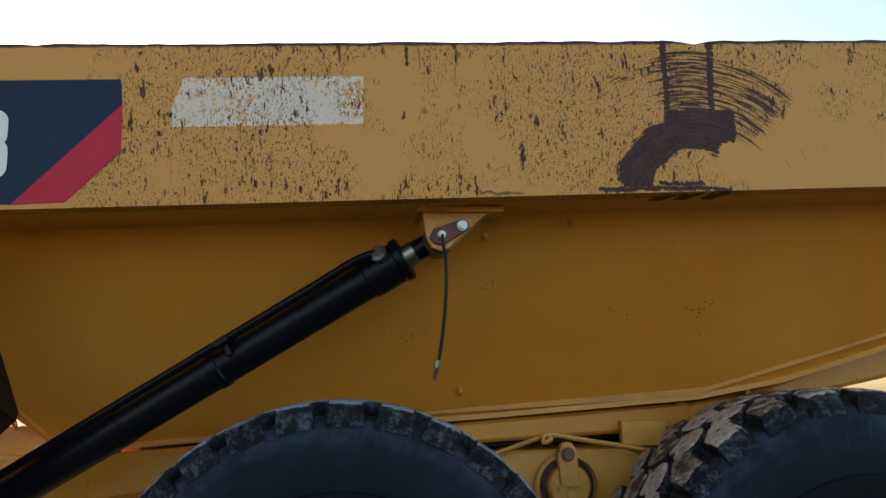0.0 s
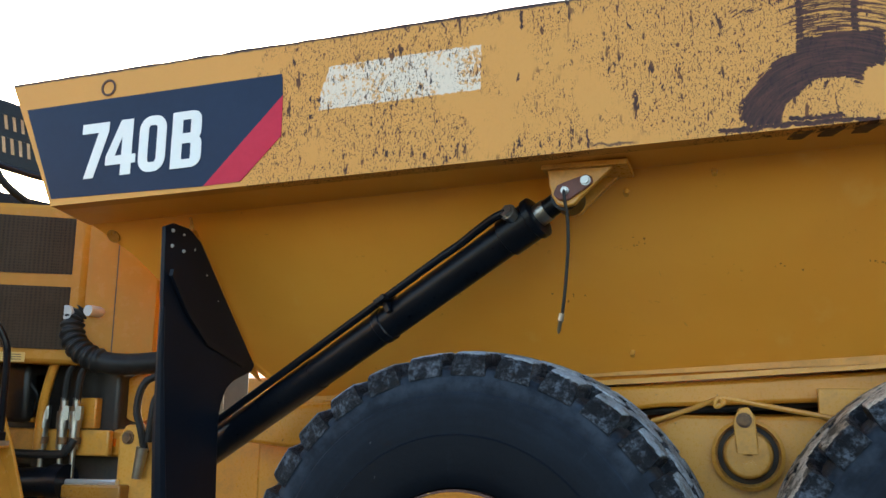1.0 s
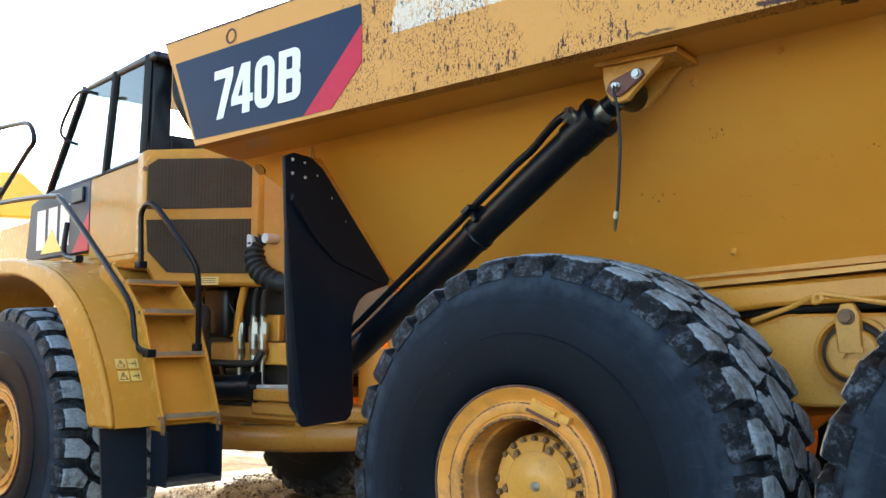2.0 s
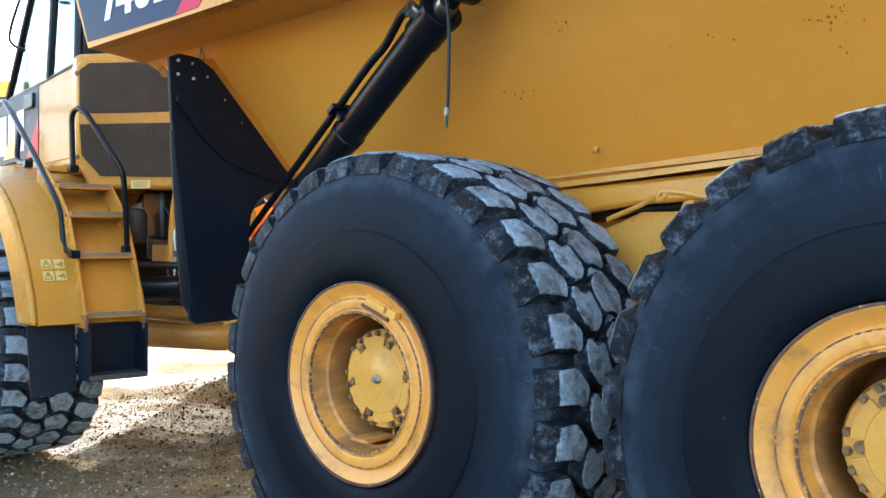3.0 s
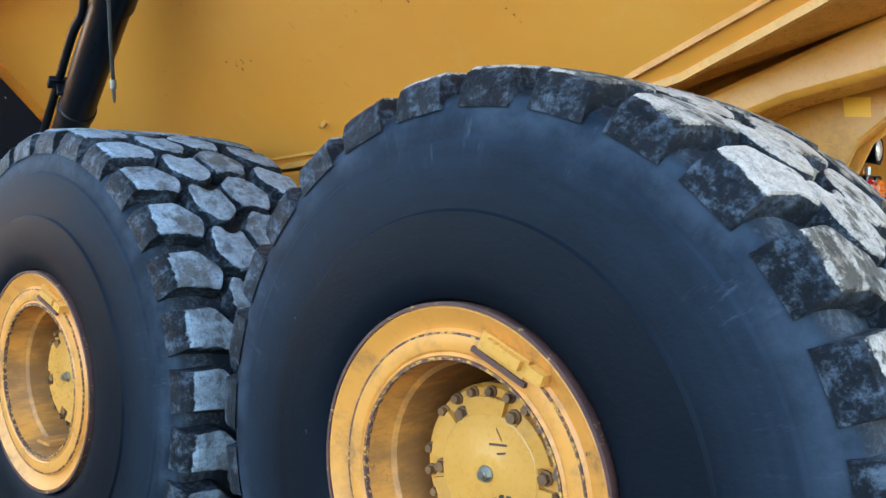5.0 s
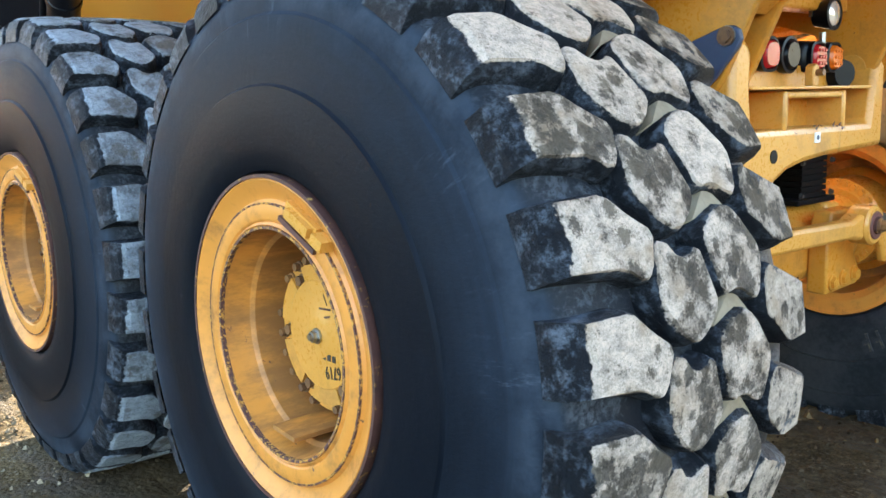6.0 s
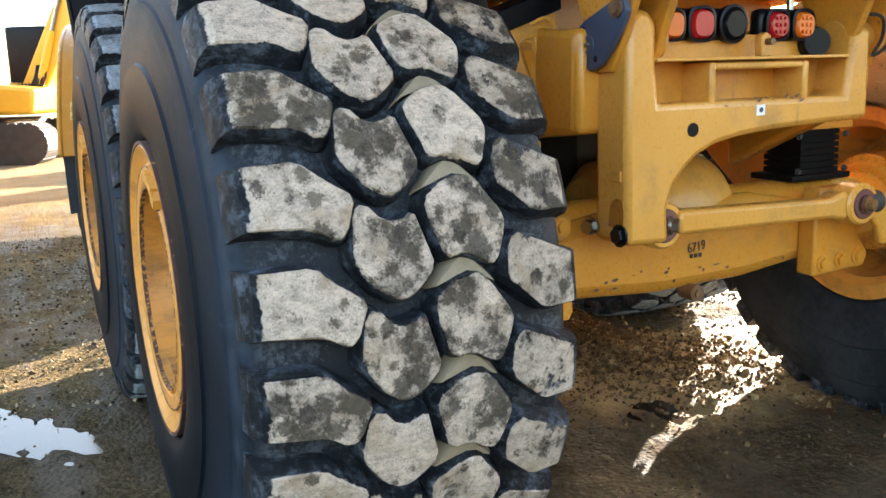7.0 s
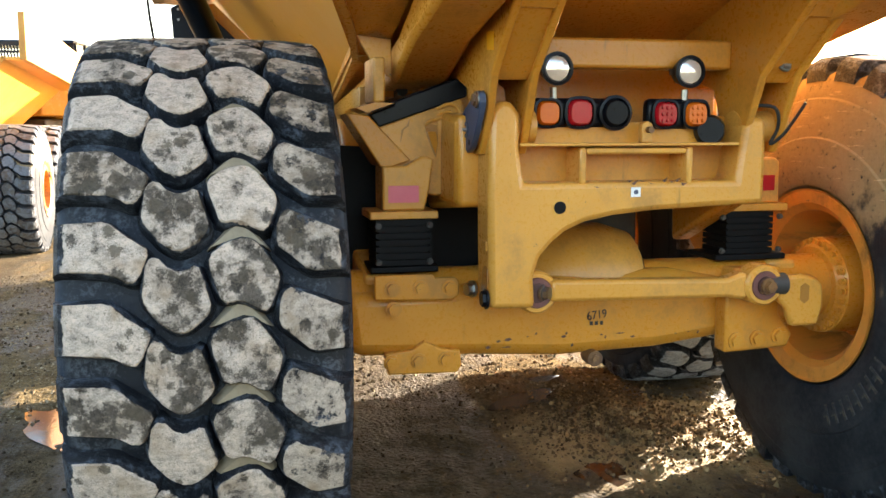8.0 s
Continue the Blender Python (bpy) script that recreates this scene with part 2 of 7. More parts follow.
ORANGE = surface("orange_paint", (0.65, 0.13, 0.02), (0.72, 0.17, 0.03), 0.5)
YELLOW_CLEAN.node_tree.nodes["Principled BSDF"].inputs["Specular IOR Level"].default_value = 0.13
for _m in (PAD_AND_SHADE, NAVY, RED, FLAP, HOSE, BLACK):
    _m.node_tree.nodes["Principled BSDF"].inputs["Specular IOR Level"].default_value = 0.2
GREY_WALL = surface("grey_cladding", (0.42, 0.43, 0.44), (0.5, 0.5, 0.5), 0.6)


def rail_paint():
    """Faded ochre paint with many upright chips, a torn white strip and a dark scraped fan."""
    n = Nodes("scarred_paint")
    v = n.coords()
    x, y, z = n.node("ShaderNodeSeparateXYZ", _0=v).outputs
    add = lambda a, b: n.m("ADD", a, b)
    mul = lambda a, b: n.m("MULTIPLY", a, b)
    big, fine = n.noise(v, 1.4, 3), n.noise(v, 70, 5, 0.7)
    col = n.mix(add(mul(big, 0.6), mul(fine, 0.4)), (0.58, 0.248, 0.046), (0.69, 0.322, 0.072))
    # torn white strip
    edge = mul(n.m("SUBTRACT", n.noise(v, 60, 5, 0.7), 0.5), 0.022)
    zz = add(n.m("SUBTRACT", z, mul(x, 0.028)), edge)
    tear = add(add(x, mul(n.m("SUBTRACT", z, 2.78), -0.42)), mul(n.m("SUBTRACT", n.noise(v, 14, 3), 0.5), 0.09))
    patch = mul(mul(n.step(zz, 2.793, 2.797), n.step(zz, 2.981, 2.977)), mul(n.step(tear, -0.622, -0.617), n.step(add(x, edge), 0.098, 0.094)))
    worn = n.step(add(n.noise(n.scaled(v, (1.2, 1, 0.9), (0, 30, 0)), 46, 5, 0.75), mul(n.m("SUBTRACT", n.noise(v, 9, 3), 0.5), 0.35)), 0.535, 0.60)
    col = n.mix(mul(patch, n.m("SUBTRACT", 0.92, mul(worn, 0.80))), col, (0.74, 0.64, 0.52))
    # chips
    calm = mul(n.step(x, 1.2, 2.0), n.step(n.m("SUBTRACT", z, mul(x, 0.05)), 2.75, 2.62))
    dense = n.step(n.noise(v, 2.6, 4, 0.65), 0.36, 0.66)
    front = n.step(x, -1.25, -0.6)
    marks = None
    for sx, sz, sc, lo, tilt in ((1.0, 0.36, 125, 0.594, 10), (1.0, 0.30, 66, 0.626, -6), (1.0, 0.5, 230, 0.600, 4), (1.0, 0.24, 34, 0.655, 14), (1.0, 0.38, 19, 0.69, 8)):
        sp = n.step(n.noise(n.scaled(v, (sx, 1, sz), (0, tilt, 0)), sc, 3, 0.6), lo, lo + 0.016)
        marks = sp if marks is None else n.m("MAXIMUM", marks, sp)
    few = mul(add(0.30, mul(dense, 0.70)), mul(n.m("SUBTRACT", 1.0, mul(calm, 0.92)), add(0.12, mul(front, 0.88))))
    chips = n.step(mul(marks, few), 0.28, 0.50)
    col = n.mix(mul(chips, 0.95), col, n.mix(n.step(n.noise(v, 14, 3), 0.4, 0.65), (0.024, 0.010, 0.017), (0.13, 0.048, 0.020)))
    # scraped fan: arcs round a point below the rail's lower edge, dark blocks and thin lines
    ax, az = n.m("SUBTRACT", x, 1.344), n.m("SUBTRACT", z, 2.45)
    rad = n.m("SQRT", add(mul(ax, ax), mul(az, az)))
    ang = n.m("ARCTAN2", az, ax)
    polar = n.node("ShaderNodeCombineXYZ", _0=mul(rad, 95.0), _1=mul(ang, 2.4), _2=0.0).outputs[0]
    streak = n.m("SUBTRACT", n.noise(polar, 1.0, 6, 0.72), 0.5)
    thin = n.noise(n.node("ShaderNodeCombineXYZ", _0=mul(rad, 40.0), _1=mul(ang, 1.1), _2=4.0).outputs[0], 1.0, 5, 0.75)
    fray = n.m("SUBTRACT", n.noise(v, 22, 5, 0.7), 0.5)
    wob = n.m("SUBTRACT", n.noise(v, 7, 4, 0.6), 0.5)
    fx, fz = add(x, mul(fray, 0.05)), add(z, mul(fray, 0.05))

    def patch_(x0, x1, z0, z1, soft=0.03):
        return mul(mul(n.step(fx, x0, x0 + soft), n.step(fx, x1, x1 - soft)), mul(n.step(fz, z0, z0 + soft), n.step(fz, z1, z1 - soft)))

    fan = mul(mul(n.step(rad, 0.30, 0.36), n.step(rad, 0.80, 0.60)), mul(n.step(ang, 0.50, 0.95), n.step(ang, 2.25, 1.7)))
    lines = mul(mul(n.step(thin, 0.635, 0.655), n.step(ang, 0.35, 0.55)), mul(n.step(ang, 2.5, 2.2), mul(n.step(rad, 0.22, 0.30), n.step(rad, 0.90, 0.70))))
    hr = add(n.m("SQRT", add(mul(n.m("SUBTRACT", x, 1.352), n.m("SUBTRACT", x, 1.352)), mul(n.m("SUBTRACT", z, 2.535), n.m("SUBTRACT", z, 2.535)))), mul(add(fray, mul(wob, 1.2)), 0.05))
    ha = n.m("ARCTAN2", n.m("SUBTRACT", z, 2.535), n.m("SUBTRACT", x, 1.352))
    hook = mul(mul(n.step(hr, 0.165, 0.18), n.step(hr, 0.36, 0.27)), mul(n.step(ha, 0.95, 1.2), n.step(ha, 3.12, 2.95)))
    shapes = [mul(fan, 0.52), hook, patch_(1.235, 1.535, 2.72, 2.885), patch_(1.04, 1.20, 2.54, 2.69, 0.04), patch_(0.96, 1.50, 2.535, 2.574, 0.02), patch_(1.18, 1.40, 2.55, 2.602, 0.03),
              mul(patch_(1.235, 1.455, 2.80, 3.13), 0.56), mul(patch_(0.985, 1.16, 2.955, 3.025, 0.04), 0.60), mul(patch_(0.985, 1.24, 2.92, 3.03, 0.05), 0.44)]
    for px, w in ((1.252, 0.018), (1.435, 0.020)):
        dx = n.m("ABSOLUTE", n.m("SUBTRACT", add(x, mul(n.m("SUBTRACT", n.noise(v, 5, 3), 0.5), 0.03)), px))
        shapes.append(mul(mul(n.step(dx, w * 1.7, w * 0.3), n.step(z, 2.60, 2.72)), 0.70))
    for px, pz, w, h in ((-0.462, 3.06, 0.008, 0.045), (0.256, 3.06, 0.018, 0.05), (0.248, 2.835, 0.014, 0.03), (0.508, 2.565, 0.014, 0.055), (0.555, 2.60, 0.010, 0.035), (-0.058, 2.75, 0.010, 0.028), (0.90, 2.60, 0.010, 0.045), (0.93, 2.61, 0.006, 0.035)):
        shapes.append(patch_(px - w, px + w, pz - h, pz + h, 0.02))
    deep = shapes[0]
    for sh in shapes[1:]:
        deep = n.m("MAXIMUM", deep, sh)
    scar = n.step(add(deep, mul(streak, 1.5)), 0.50, 0.56)
    scar = n.m("MAXIMUM", mul(scar, n.step(deep, 0.02, 0.12)), mul(lines, 0.85))
    col = n.mix(mul(scar, 0.97), col, n.mix(n.step(add(streak, 0.5), 0.35, 0.7), (0.020, 0.011, 0.016), (0.085, 0.030, 0.026)))
    edge_line = mul(mul(n.step(fz, 2.528, 2.534), n.step(fz, 2.545, 2.538)), mul(n.step(x, 0.50, 0.54), n.step(x, 0.70, 0.66)))
    col = n.mix(mul(edge_line, 0.8), col, (0.03, 0.014, 0.016))
    top = n.step(add(n.m("SUBTRACT", z, mul(x, 0.0255)), mul(fray, 0.02)), 3.094, 3.104)
    col = n.mix(top, col, (0.030, 0.015, 0.016))
    n.bump(n.m("SUBTRACT", mul(fine, 0.3), n.m("MAXIMUM", chips, scar)), 0.30, 0.003)
    n.out.inputs["Specular IOR Level"].default_value = 0.3
    return n.done(col, add(0.42, mul(n.m("MAXIMUM", chips, scar), 0.25)))


RAIL = rail_paint()


def block_rubber(name, pale, spotty, stain=0.5, edge=0.5):
    """Worn tread blocks: scuffed pale tops with soft dark spots and grit, bluish black flanks."""
    n = Nodes(name)
    v = n.coords(True)
    f, b, d = n.noise(v, 70, 8, 0.75), n.noise(v, 15, 5, 0.6), n.noise(v, 210, 4, 0.7)
    rnd = n.m("SUBTRACT", n.node("ShaderNodeObjectInfo").outputs["Random"], 0.5)
    grit = n.noise(n.scaled(v, (1, 0.6, 1)), 46, 9, 0.82)
    tone = n.mix(n.step(n.m("ADD", n.m("MULTIPLY", grit, 0.7), n.m("MULTIPLY", d, 0.3)), 0.36, 0.60), tuple(c * 0.50 for c in pale), tuple(c * 1.16 for c in pale))
    tone = n.mix(n.m("MULTIPLY", n.step(n.noise(v, 9, 4), 0.50, 0.70), stain), tone, tuple(c * k for c, k in zip(pale, (0.56, 0.48, 0.36))))
    dark = n.mix(n.step(n.m("ADD", n.m("MULTIPLY", f, 0.6), n.m("MULTIPLY", d, 0.4)), 0.36, 0.62), (0.008, 0.008, 0.008), (0.088, 0.070, 0.050))
    worn_off = n.m("ADD", n.m("ADD", n.m("MULTIPLY", n.noise(v, 13, 8, 0.72), 0.72), n.m("MULTIPLY", grit, 0.30)), n.m("MULTIPLY", rnd, 0.13))
    spot = n.step(worn_off, 0.512, 0.600)
    tone = n.mix(n.m("MULTIPLY", spot, spotty * 0.95), tone, dark)
    cell = n.node("ShaderNodeTexVoronoi", Vector=v, Scale=19.0)
    size = n.node("ShaderNodeSeparateColor", _0=cell.outputs["Color"]).outputs
    reach = n.m("ADD", n.m("MULTIPLY", size[0], 0.46), n.m("ADD", n.m("MULTIPLY", n.m("SUBTRACT", n.noise(v, 13, 3), 0.5), 1.0), n.m("MULTIPLY", rnd, 0.42)))
    ragged = n.m("ADD", cell.outputs["Distance"], n.m("ADD", n.m("MULTIPLY", n.m("SUBTRACT", f, 0.5), 0.72), n.m("MULTIPLY", n.m("SUBTRACT", d, 0.5), 0.45)))
    dots = n.step(n.m("SUBTRACT", reach, ragged), -0.09, 0.09)
    tone = n.mix(n.m("MULTIPLY", dots, spotty * 0.88), tone, n.mix(size[1], dark, n.mix(f, (0.055, 0.041, 0.026), (0.20, 0.16, 0.11))))
    pits = n.step(n.noise(v, 95, 5, 0.68), 0.60, 0.67)
    tone = n.mix(n.m("MULTIPLY", pits, 0.7), tone, tuple(c * 0.16 for c in pale))
    r = n.node("ShaderNodeAttribute")
    r.attribute_name = "top"
    worn = n.m("ADD", r.outputs["Fac"], n.m("ADD", n.m("MULTIPLY", n.m("SUBTRACT", b, 0.5), 1.25), n.m("MULTIPLY", n.m("SUBTRACT", f, 0.5), 0.9)))
    on_top = n.step(worn, edge + 0.04, edge + 0.20)
    scuff = n.noise(n.scaled(v, (1, 0.4, 1)), 22, 6, 0.72)
    flank = n.mix(n.step(n.m("ADD", n.m("MULTIPLY", f, 0.4), n.m("MULTIPLY", scuff, 0.6)), 0.47, 0.64), (0.0030, 0.0046, 0.0080), (0.105, 0.125, 0.155))
    col = n.mix(on_top, flank, tone)
    n.bump(n.m("ADD", n.m("ADD", f, n.m("MULTIPLY", b, 0.8)), n.m("MULTIPLY", spot, -0.35)), 0.9, 0.012)
    n.out.inputs["Specular IOR Level"].default_value = 0.25
    return n.done(col, n.m("ADD", 0.50, n.m("MULTIPLY", on_top, 0.40)))


BLOCK_PALE = block_rubber("muddy_tread", (0.63, 0.500, 0.390), 0.92, 0.60, 0.45)
BLOCK_GREY = block_rubber("dusty_tread", (0.335, 0.375, 0.415), 0.55, 0.15, 0.46)
TIE_BAR = surface("sandy_tie_bar", (0.19, 0.145, 0.090), (0.32, 0.250, 0.160), 0.75, s1=9, s2=60, bump=0.25, dirt=(0.06, 0.06, 0.06), dirt_at=(0.60, 0.72), dirt_scale=30)
BLOCK_HALF = block_rubber("half_muddy_tread", (0.50, 0.400, 0.310), 0.94, 0.7, 0.72)
BLOCK_DARK = block_rubber("dark_tread", (0.16, 0.175, 0.19), 0.6, 0.3, 0.6)


def grille_mesh():
    n = Nodes("perforated_grille")
    v = n.coords()
    d = n.node("ShaderNodeTexVoronoi", Vector=v, Scale=58.0, Randomness=0.10).outputs["Distance"]
    hole = n.m("MULTIPLY", n.step(d, 0.52, 0.36), 0.55)
    deep = n.noise(v, 5, 3)
    col = n.mix(hole, n.mix(deep, (0.034, 0.021, 0.012), (0.070, 0.045, 0.027)), n.mix(deep, (0.008, 0.006, 0.005), (0.035, 0.025, 0.018)))
    n.bump(n.m("SUBTRACT", 1.0, hole), 0.6, 0.004)
    n.out.inputs["Specular IOR Level"].default_value = 0.12
    return n.done(col, 0.6)


GRILLE = grille_mesh()


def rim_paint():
    """Yellow wheel paint, browned by rust in streaks, with small chips; the barrel is painted darker for its shade."""
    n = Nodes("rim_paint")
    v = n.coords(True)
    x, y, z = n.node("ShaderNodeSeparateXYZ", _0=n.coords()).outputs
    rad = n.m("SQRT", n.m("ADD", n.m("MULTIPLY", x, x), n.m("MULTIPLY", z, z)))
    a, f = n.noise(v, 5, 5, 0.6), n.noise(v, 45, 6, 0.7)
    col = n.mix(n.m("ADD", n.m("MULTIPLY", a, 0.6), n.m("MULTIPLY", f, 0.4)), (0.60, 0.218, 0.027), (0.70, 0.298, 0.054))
    # More brown inside the barrel radius stands for the shade in there.
    grime_and_shade = n.m("MULTIPLY", n.step(n.m("ADD", n.m("MULTIPLY", n.noise(n.scaled(v, (1, 0.35, 1)), 9, 6, 0.7), 0.8), n.m("MULTIPLY", n.step(rad, 0.30, 0.26), 0.16)), 0.37, 0.60), 0.88)
    col = n.mix(grime_and_shade, col, (0.25, 0.110, 0.030))
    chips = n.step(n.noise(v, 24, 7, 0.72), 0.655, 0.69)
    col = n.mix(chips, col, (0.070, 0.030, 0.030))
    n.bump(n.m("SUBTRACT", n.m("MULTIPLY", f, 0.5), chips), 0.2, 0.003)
    return n.done(col, n.m("ADD", 0.38, n.m("MULTIPLY", grime_and_shade, 0.3)))


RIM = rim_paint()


def caked_rubber():
    """A sidewall with dried tan mud thrown on its upper half, scratched through in places."""
    n = Nodes("muddy_rubber")
    v = n.coords()
    x, y, z = n.node("ShaderNodeSeparateXYZ", _0=v).outputs
    a, f = n.noise(v, 4, 6, 0.65), n.noise(v, 38, 6, 0.72)
    cake = n.step(n.m("ADD", n.m("MULTIPLY", z, 0.9), n.m("MULTIPLY", n.m("SUBTRACT", a, 0.5), 1.3)), 0.12, 0.34)
    cut = n.step(n.noise(n.scaled(v, (1, 1, 7), (0, 40, 0)), 9, 4, 0.7), 0.62, 0.68)
    mudc = n.mix(n.m("ADD", n.m("MULTIPLY", a, 0.5), n.m("MULTIPLY", f, 0.5)), (0.13, 0.092, 0.046), (0.40, 0.300, 0.165))
    mudc = n.mix(n.m("MULTIPLY", cut, 0.6), mudc, (0.50, 0.37, 0.22))
    bare = n.mix(n.step(n.m("ADD", n.m("MULTIPLY", n.noise(v, 4, 3), 0.6), n.m("MULTIPLY", f, 0.4)), 0.36, 0.66), (0.010, 0.012, 0.015), (0.034, 0.037, 0.041))
    col = n.mix(n.m("MULTIPLY", cake, n.step(f, 0.28, 0.42)), bare, mudc)
    n.bump(n.m("ADD", n.m("MULTIPLY", cake, 1.0), f), 0.4, 0.008)
    n.out.inputs["Specular IOR Level"].default_value = 0.2
    return n.done(col, 0.72)


MUDDY_RUBBER = caked_rubber()


def clear_glass(name, tint):
    n = Nodes(name)
    n.out.inputs["Transmission Weight"].default_value = 1.0
    n.out.inputs["IOR"].default_value = 1.45
    return n.done(tint, 0.02)


GLASS = clear_glass("cab_glass", (0.12, 0.24, 0.36))


def mud():
    """Trodden wet gravel and brown mud with fine crumbs, pebbles and darker damp areas."""
    n = Nodes("wet_gravel")
    v = n.coords()
    big, mid, fine, grit = n.noise(v, 0.55, 4), n.noise(v, 3.2, 6, 0.65), n.noise(v, 30, 8, 0.75), n.noise(v, 120, 4, 0.7)
    vor = n.node("ShaderNodeTexVoronoi", Vector=v, Scale=46.0)
    stones, cell = vor.outputs["Distance"], vor.outputs["Color"]
    tone = n.m("ADD", n.m("MULTIPLY", mid, 0.40), n.m("ADD", n.m("MULTIPLY", fine, 0.40), n.m("MULTIPLY", grit, 0.20)))
    col = n.mix(n.step(tone, 0.36, 0.66), (0.046, 0.031, 0.015), (0.270, 0.188, 0.088))
    pebble = n.m("MULTIPLY", n.step(stones, 0.44, 0.26), n.step(n.node("ShaderNodeSeparateColor", _0=cell).outputs[0], 0.50, 0.58))
    col = n.mix(n.m("MULTIPLY", pebble, 0.8), col, n.mix(n.step(fine, 0.35, 0.65), (0.085, 0.064, 0.040), (0.34, 0.28, 0.19)))
    small = n.node("ShaderNodeTexVoronoi", Vector=v, Scale=110.0)
    tint = n.node("ShaderNodeSeparateColor", _0=small.outputs["Color"]).outputs[1]
    col = n.mix(n.m("MULTIPLY", n.step(small.outputs["Distance"], 0.55, 0.25), 0.55), col, n.mix(tint, (0.030, 0.019, 0.009), (0.25, 0.18, 0.095)))
    x, y, z = n.node("ShaderNodeSeparateXYZ", _0=v).outputs
    trodden = n.step(n.m("ADD", x, n.m("MULTIPLY", n.m("SUBTRACT", mid, 0.5), 1.2)), -0.15, 0.55)
    col = n.mix(n.m("MULTIPLY", trodden, 0.72), col, n.mix(n.step(tone, 0.36, 0.66), (0.024, 0.0165, 0.009), (0.115, 0.082, 0.046)))
    # The far yard is painted paler, for sunlit ground.
    sunlit_far = n.step(n.m("ADD", n.m("MULTIPLY", x, -1.0), n.m("MULTIPLY", n.m("SUBTRACT", big, 0.5), 6.0)), 7.5, 11.0)
    col = n.mix(n.m("MULTIPLY", sunlit_far, 0.75), col, n.mix(tone, (0.20, 0.145, 0.080), (0.42, 0.33, 0.20)))
    # A golden, glossier pool behind the axle brightens the sun patch in the colour.
    poolx, pooly = n.m("MULTIPLY", n.m("SUBTRACT", x, 1.25), 1.15), n.m("SUBTRACT", y, 0.75)
    sun_pool = n.step(n.m("ADD", n.m("SQRT", n.m("ADD", n.m("MULTIPLY", poolx, poolx), n.m("MULTIPLY", pooly, pooly))), n.m("MULTIPLY", n.m("SUBTRACT", mid, 0.5), 0.9)), 0.95, 0.55)
    col = n.mix(n.m("MULTIPLY", sun_pool, 0.8), col, n.mix(tone, (0.20, 0.125, 0.045), (0.56, 0.40, 0.18)))
    rut = n.noise(n.scaled(v, (0.12, 1.0, 1.0), (0, 0, 12)), 4.2, 4, 0.6)
    wet = n.m("MULTIPLY", n.step(n.m("ADD", n.m("ADD", n.m("MULTIPLY", big, 0.6), n.m("MULTIPLY", rut, 0.4)), n.m("MULTIPLY", n.m("SUBTRACT", mid, 0.5), 0.35)), 0.44, 0.56), n.m("SUBTRACT", 1.0, n.m("MAXIMUM", sunlit_far, n.m("MULTIPLY", sun_pool, 0.8))))
    col = n.mix(n.m("MULTIPLY", wet, 0.62), col, (0.026, 0.017, 0.009))
    n.bump(n.m("ADD", n.m("ADD", n.m("MULTIPLY", mid, 1.3), n.m("ADD", fine, n.m("MULTIPLY", rut, 1.6))), n.m("MULTIPLY", n.m("SUBTRACT", 1.0, stones), 0.7)), 0.8, 0.022)
    n.put(n.out.inputs["Specular IOR Level"], n.m("ADD", 0.015, n.m("ADD", n.m("MULTIPLY", wet, 0.16), n.m("MULTIPLY", sun_pool, 0.20))))
    return n.done(col, n.m("SUBTRACT", 0.92, n.m("MAXIMUM", n.m("MULTIPLY", wet, 0.42), n.m("MULTIPLY", sun_pool, 0.25))))


MUD = mud()


def puddle_mat():
    n = Nodes("puddle_water")
    v = n.coords()
    n.bump(n.noise(v, 9, 4), 0.12, 0.004)
    return n.done((0.040, 0.028, 0.018), 0.10)


WATER = puddle_mat()


# ---- shaping ----
def B():
    return bmesh.new()


def face(bm, vs):
    try:
        return bm.faces.new(vs)
    except ValueError:
        return None


def box(bm, lo, hi, m=None):
    (x0, y0, z0), (x1, y1, z1) = lo, hi
    p = [Vector(q) for q in ((x0, y0, z0), (x1, y0, z0), (x1, y1, z0), (x0, y1, z0), (x0, y0, z1), (x1, y0, z1), (x1, y1, z1), (x0, y1, z1))]
    v = [bm.verts.new(m @ q if m else q) for q in p]
    for f in ((3, 2, 1, 0), (4, 5, 6, 7), (0, 1, 5, 4), (1, 2, 6, 5), (2, 3, 7, 6), (3, 0, 4, 7)):
        face(bm, [v[i] for i in f])
    return bm


def slab(bm, pts, off):
    """A plate: a flat polygon of 3D points, thickened by the vector off."""
    off = Vector(off)
    a = [bm.verts.new(Vector(p)) for p in pts]
    b = [bm.verts.new(Vector(p) + off) for p in pts]
    face(bm, a[::-1])
    face(bm, b)
    for i in range(len(a)):
        j = (i + 1) % len(a)
        face(bm, (a[i], a[j], b[j], b[i]))
    return bm


def prism(bm, pts, axis, a, b):
    put = {"x": lambda p: (a, p[0], p[1]), "y": lambda p: (p[0], a, p[1]), "z": lambda p: (p[0], p[1], a)}[axis]
    off = {"x": (b - a, 0, 0), "y": (0, b - a, 0), "z": (0, 0, b - a)}[axis]
    return slab(bm, [put(p) for p in pts], off)


def ring_frame(d):
    d = Vector(d).normalized()
    u = d.orthogonal().normalized()
    return u, d.cross(u)


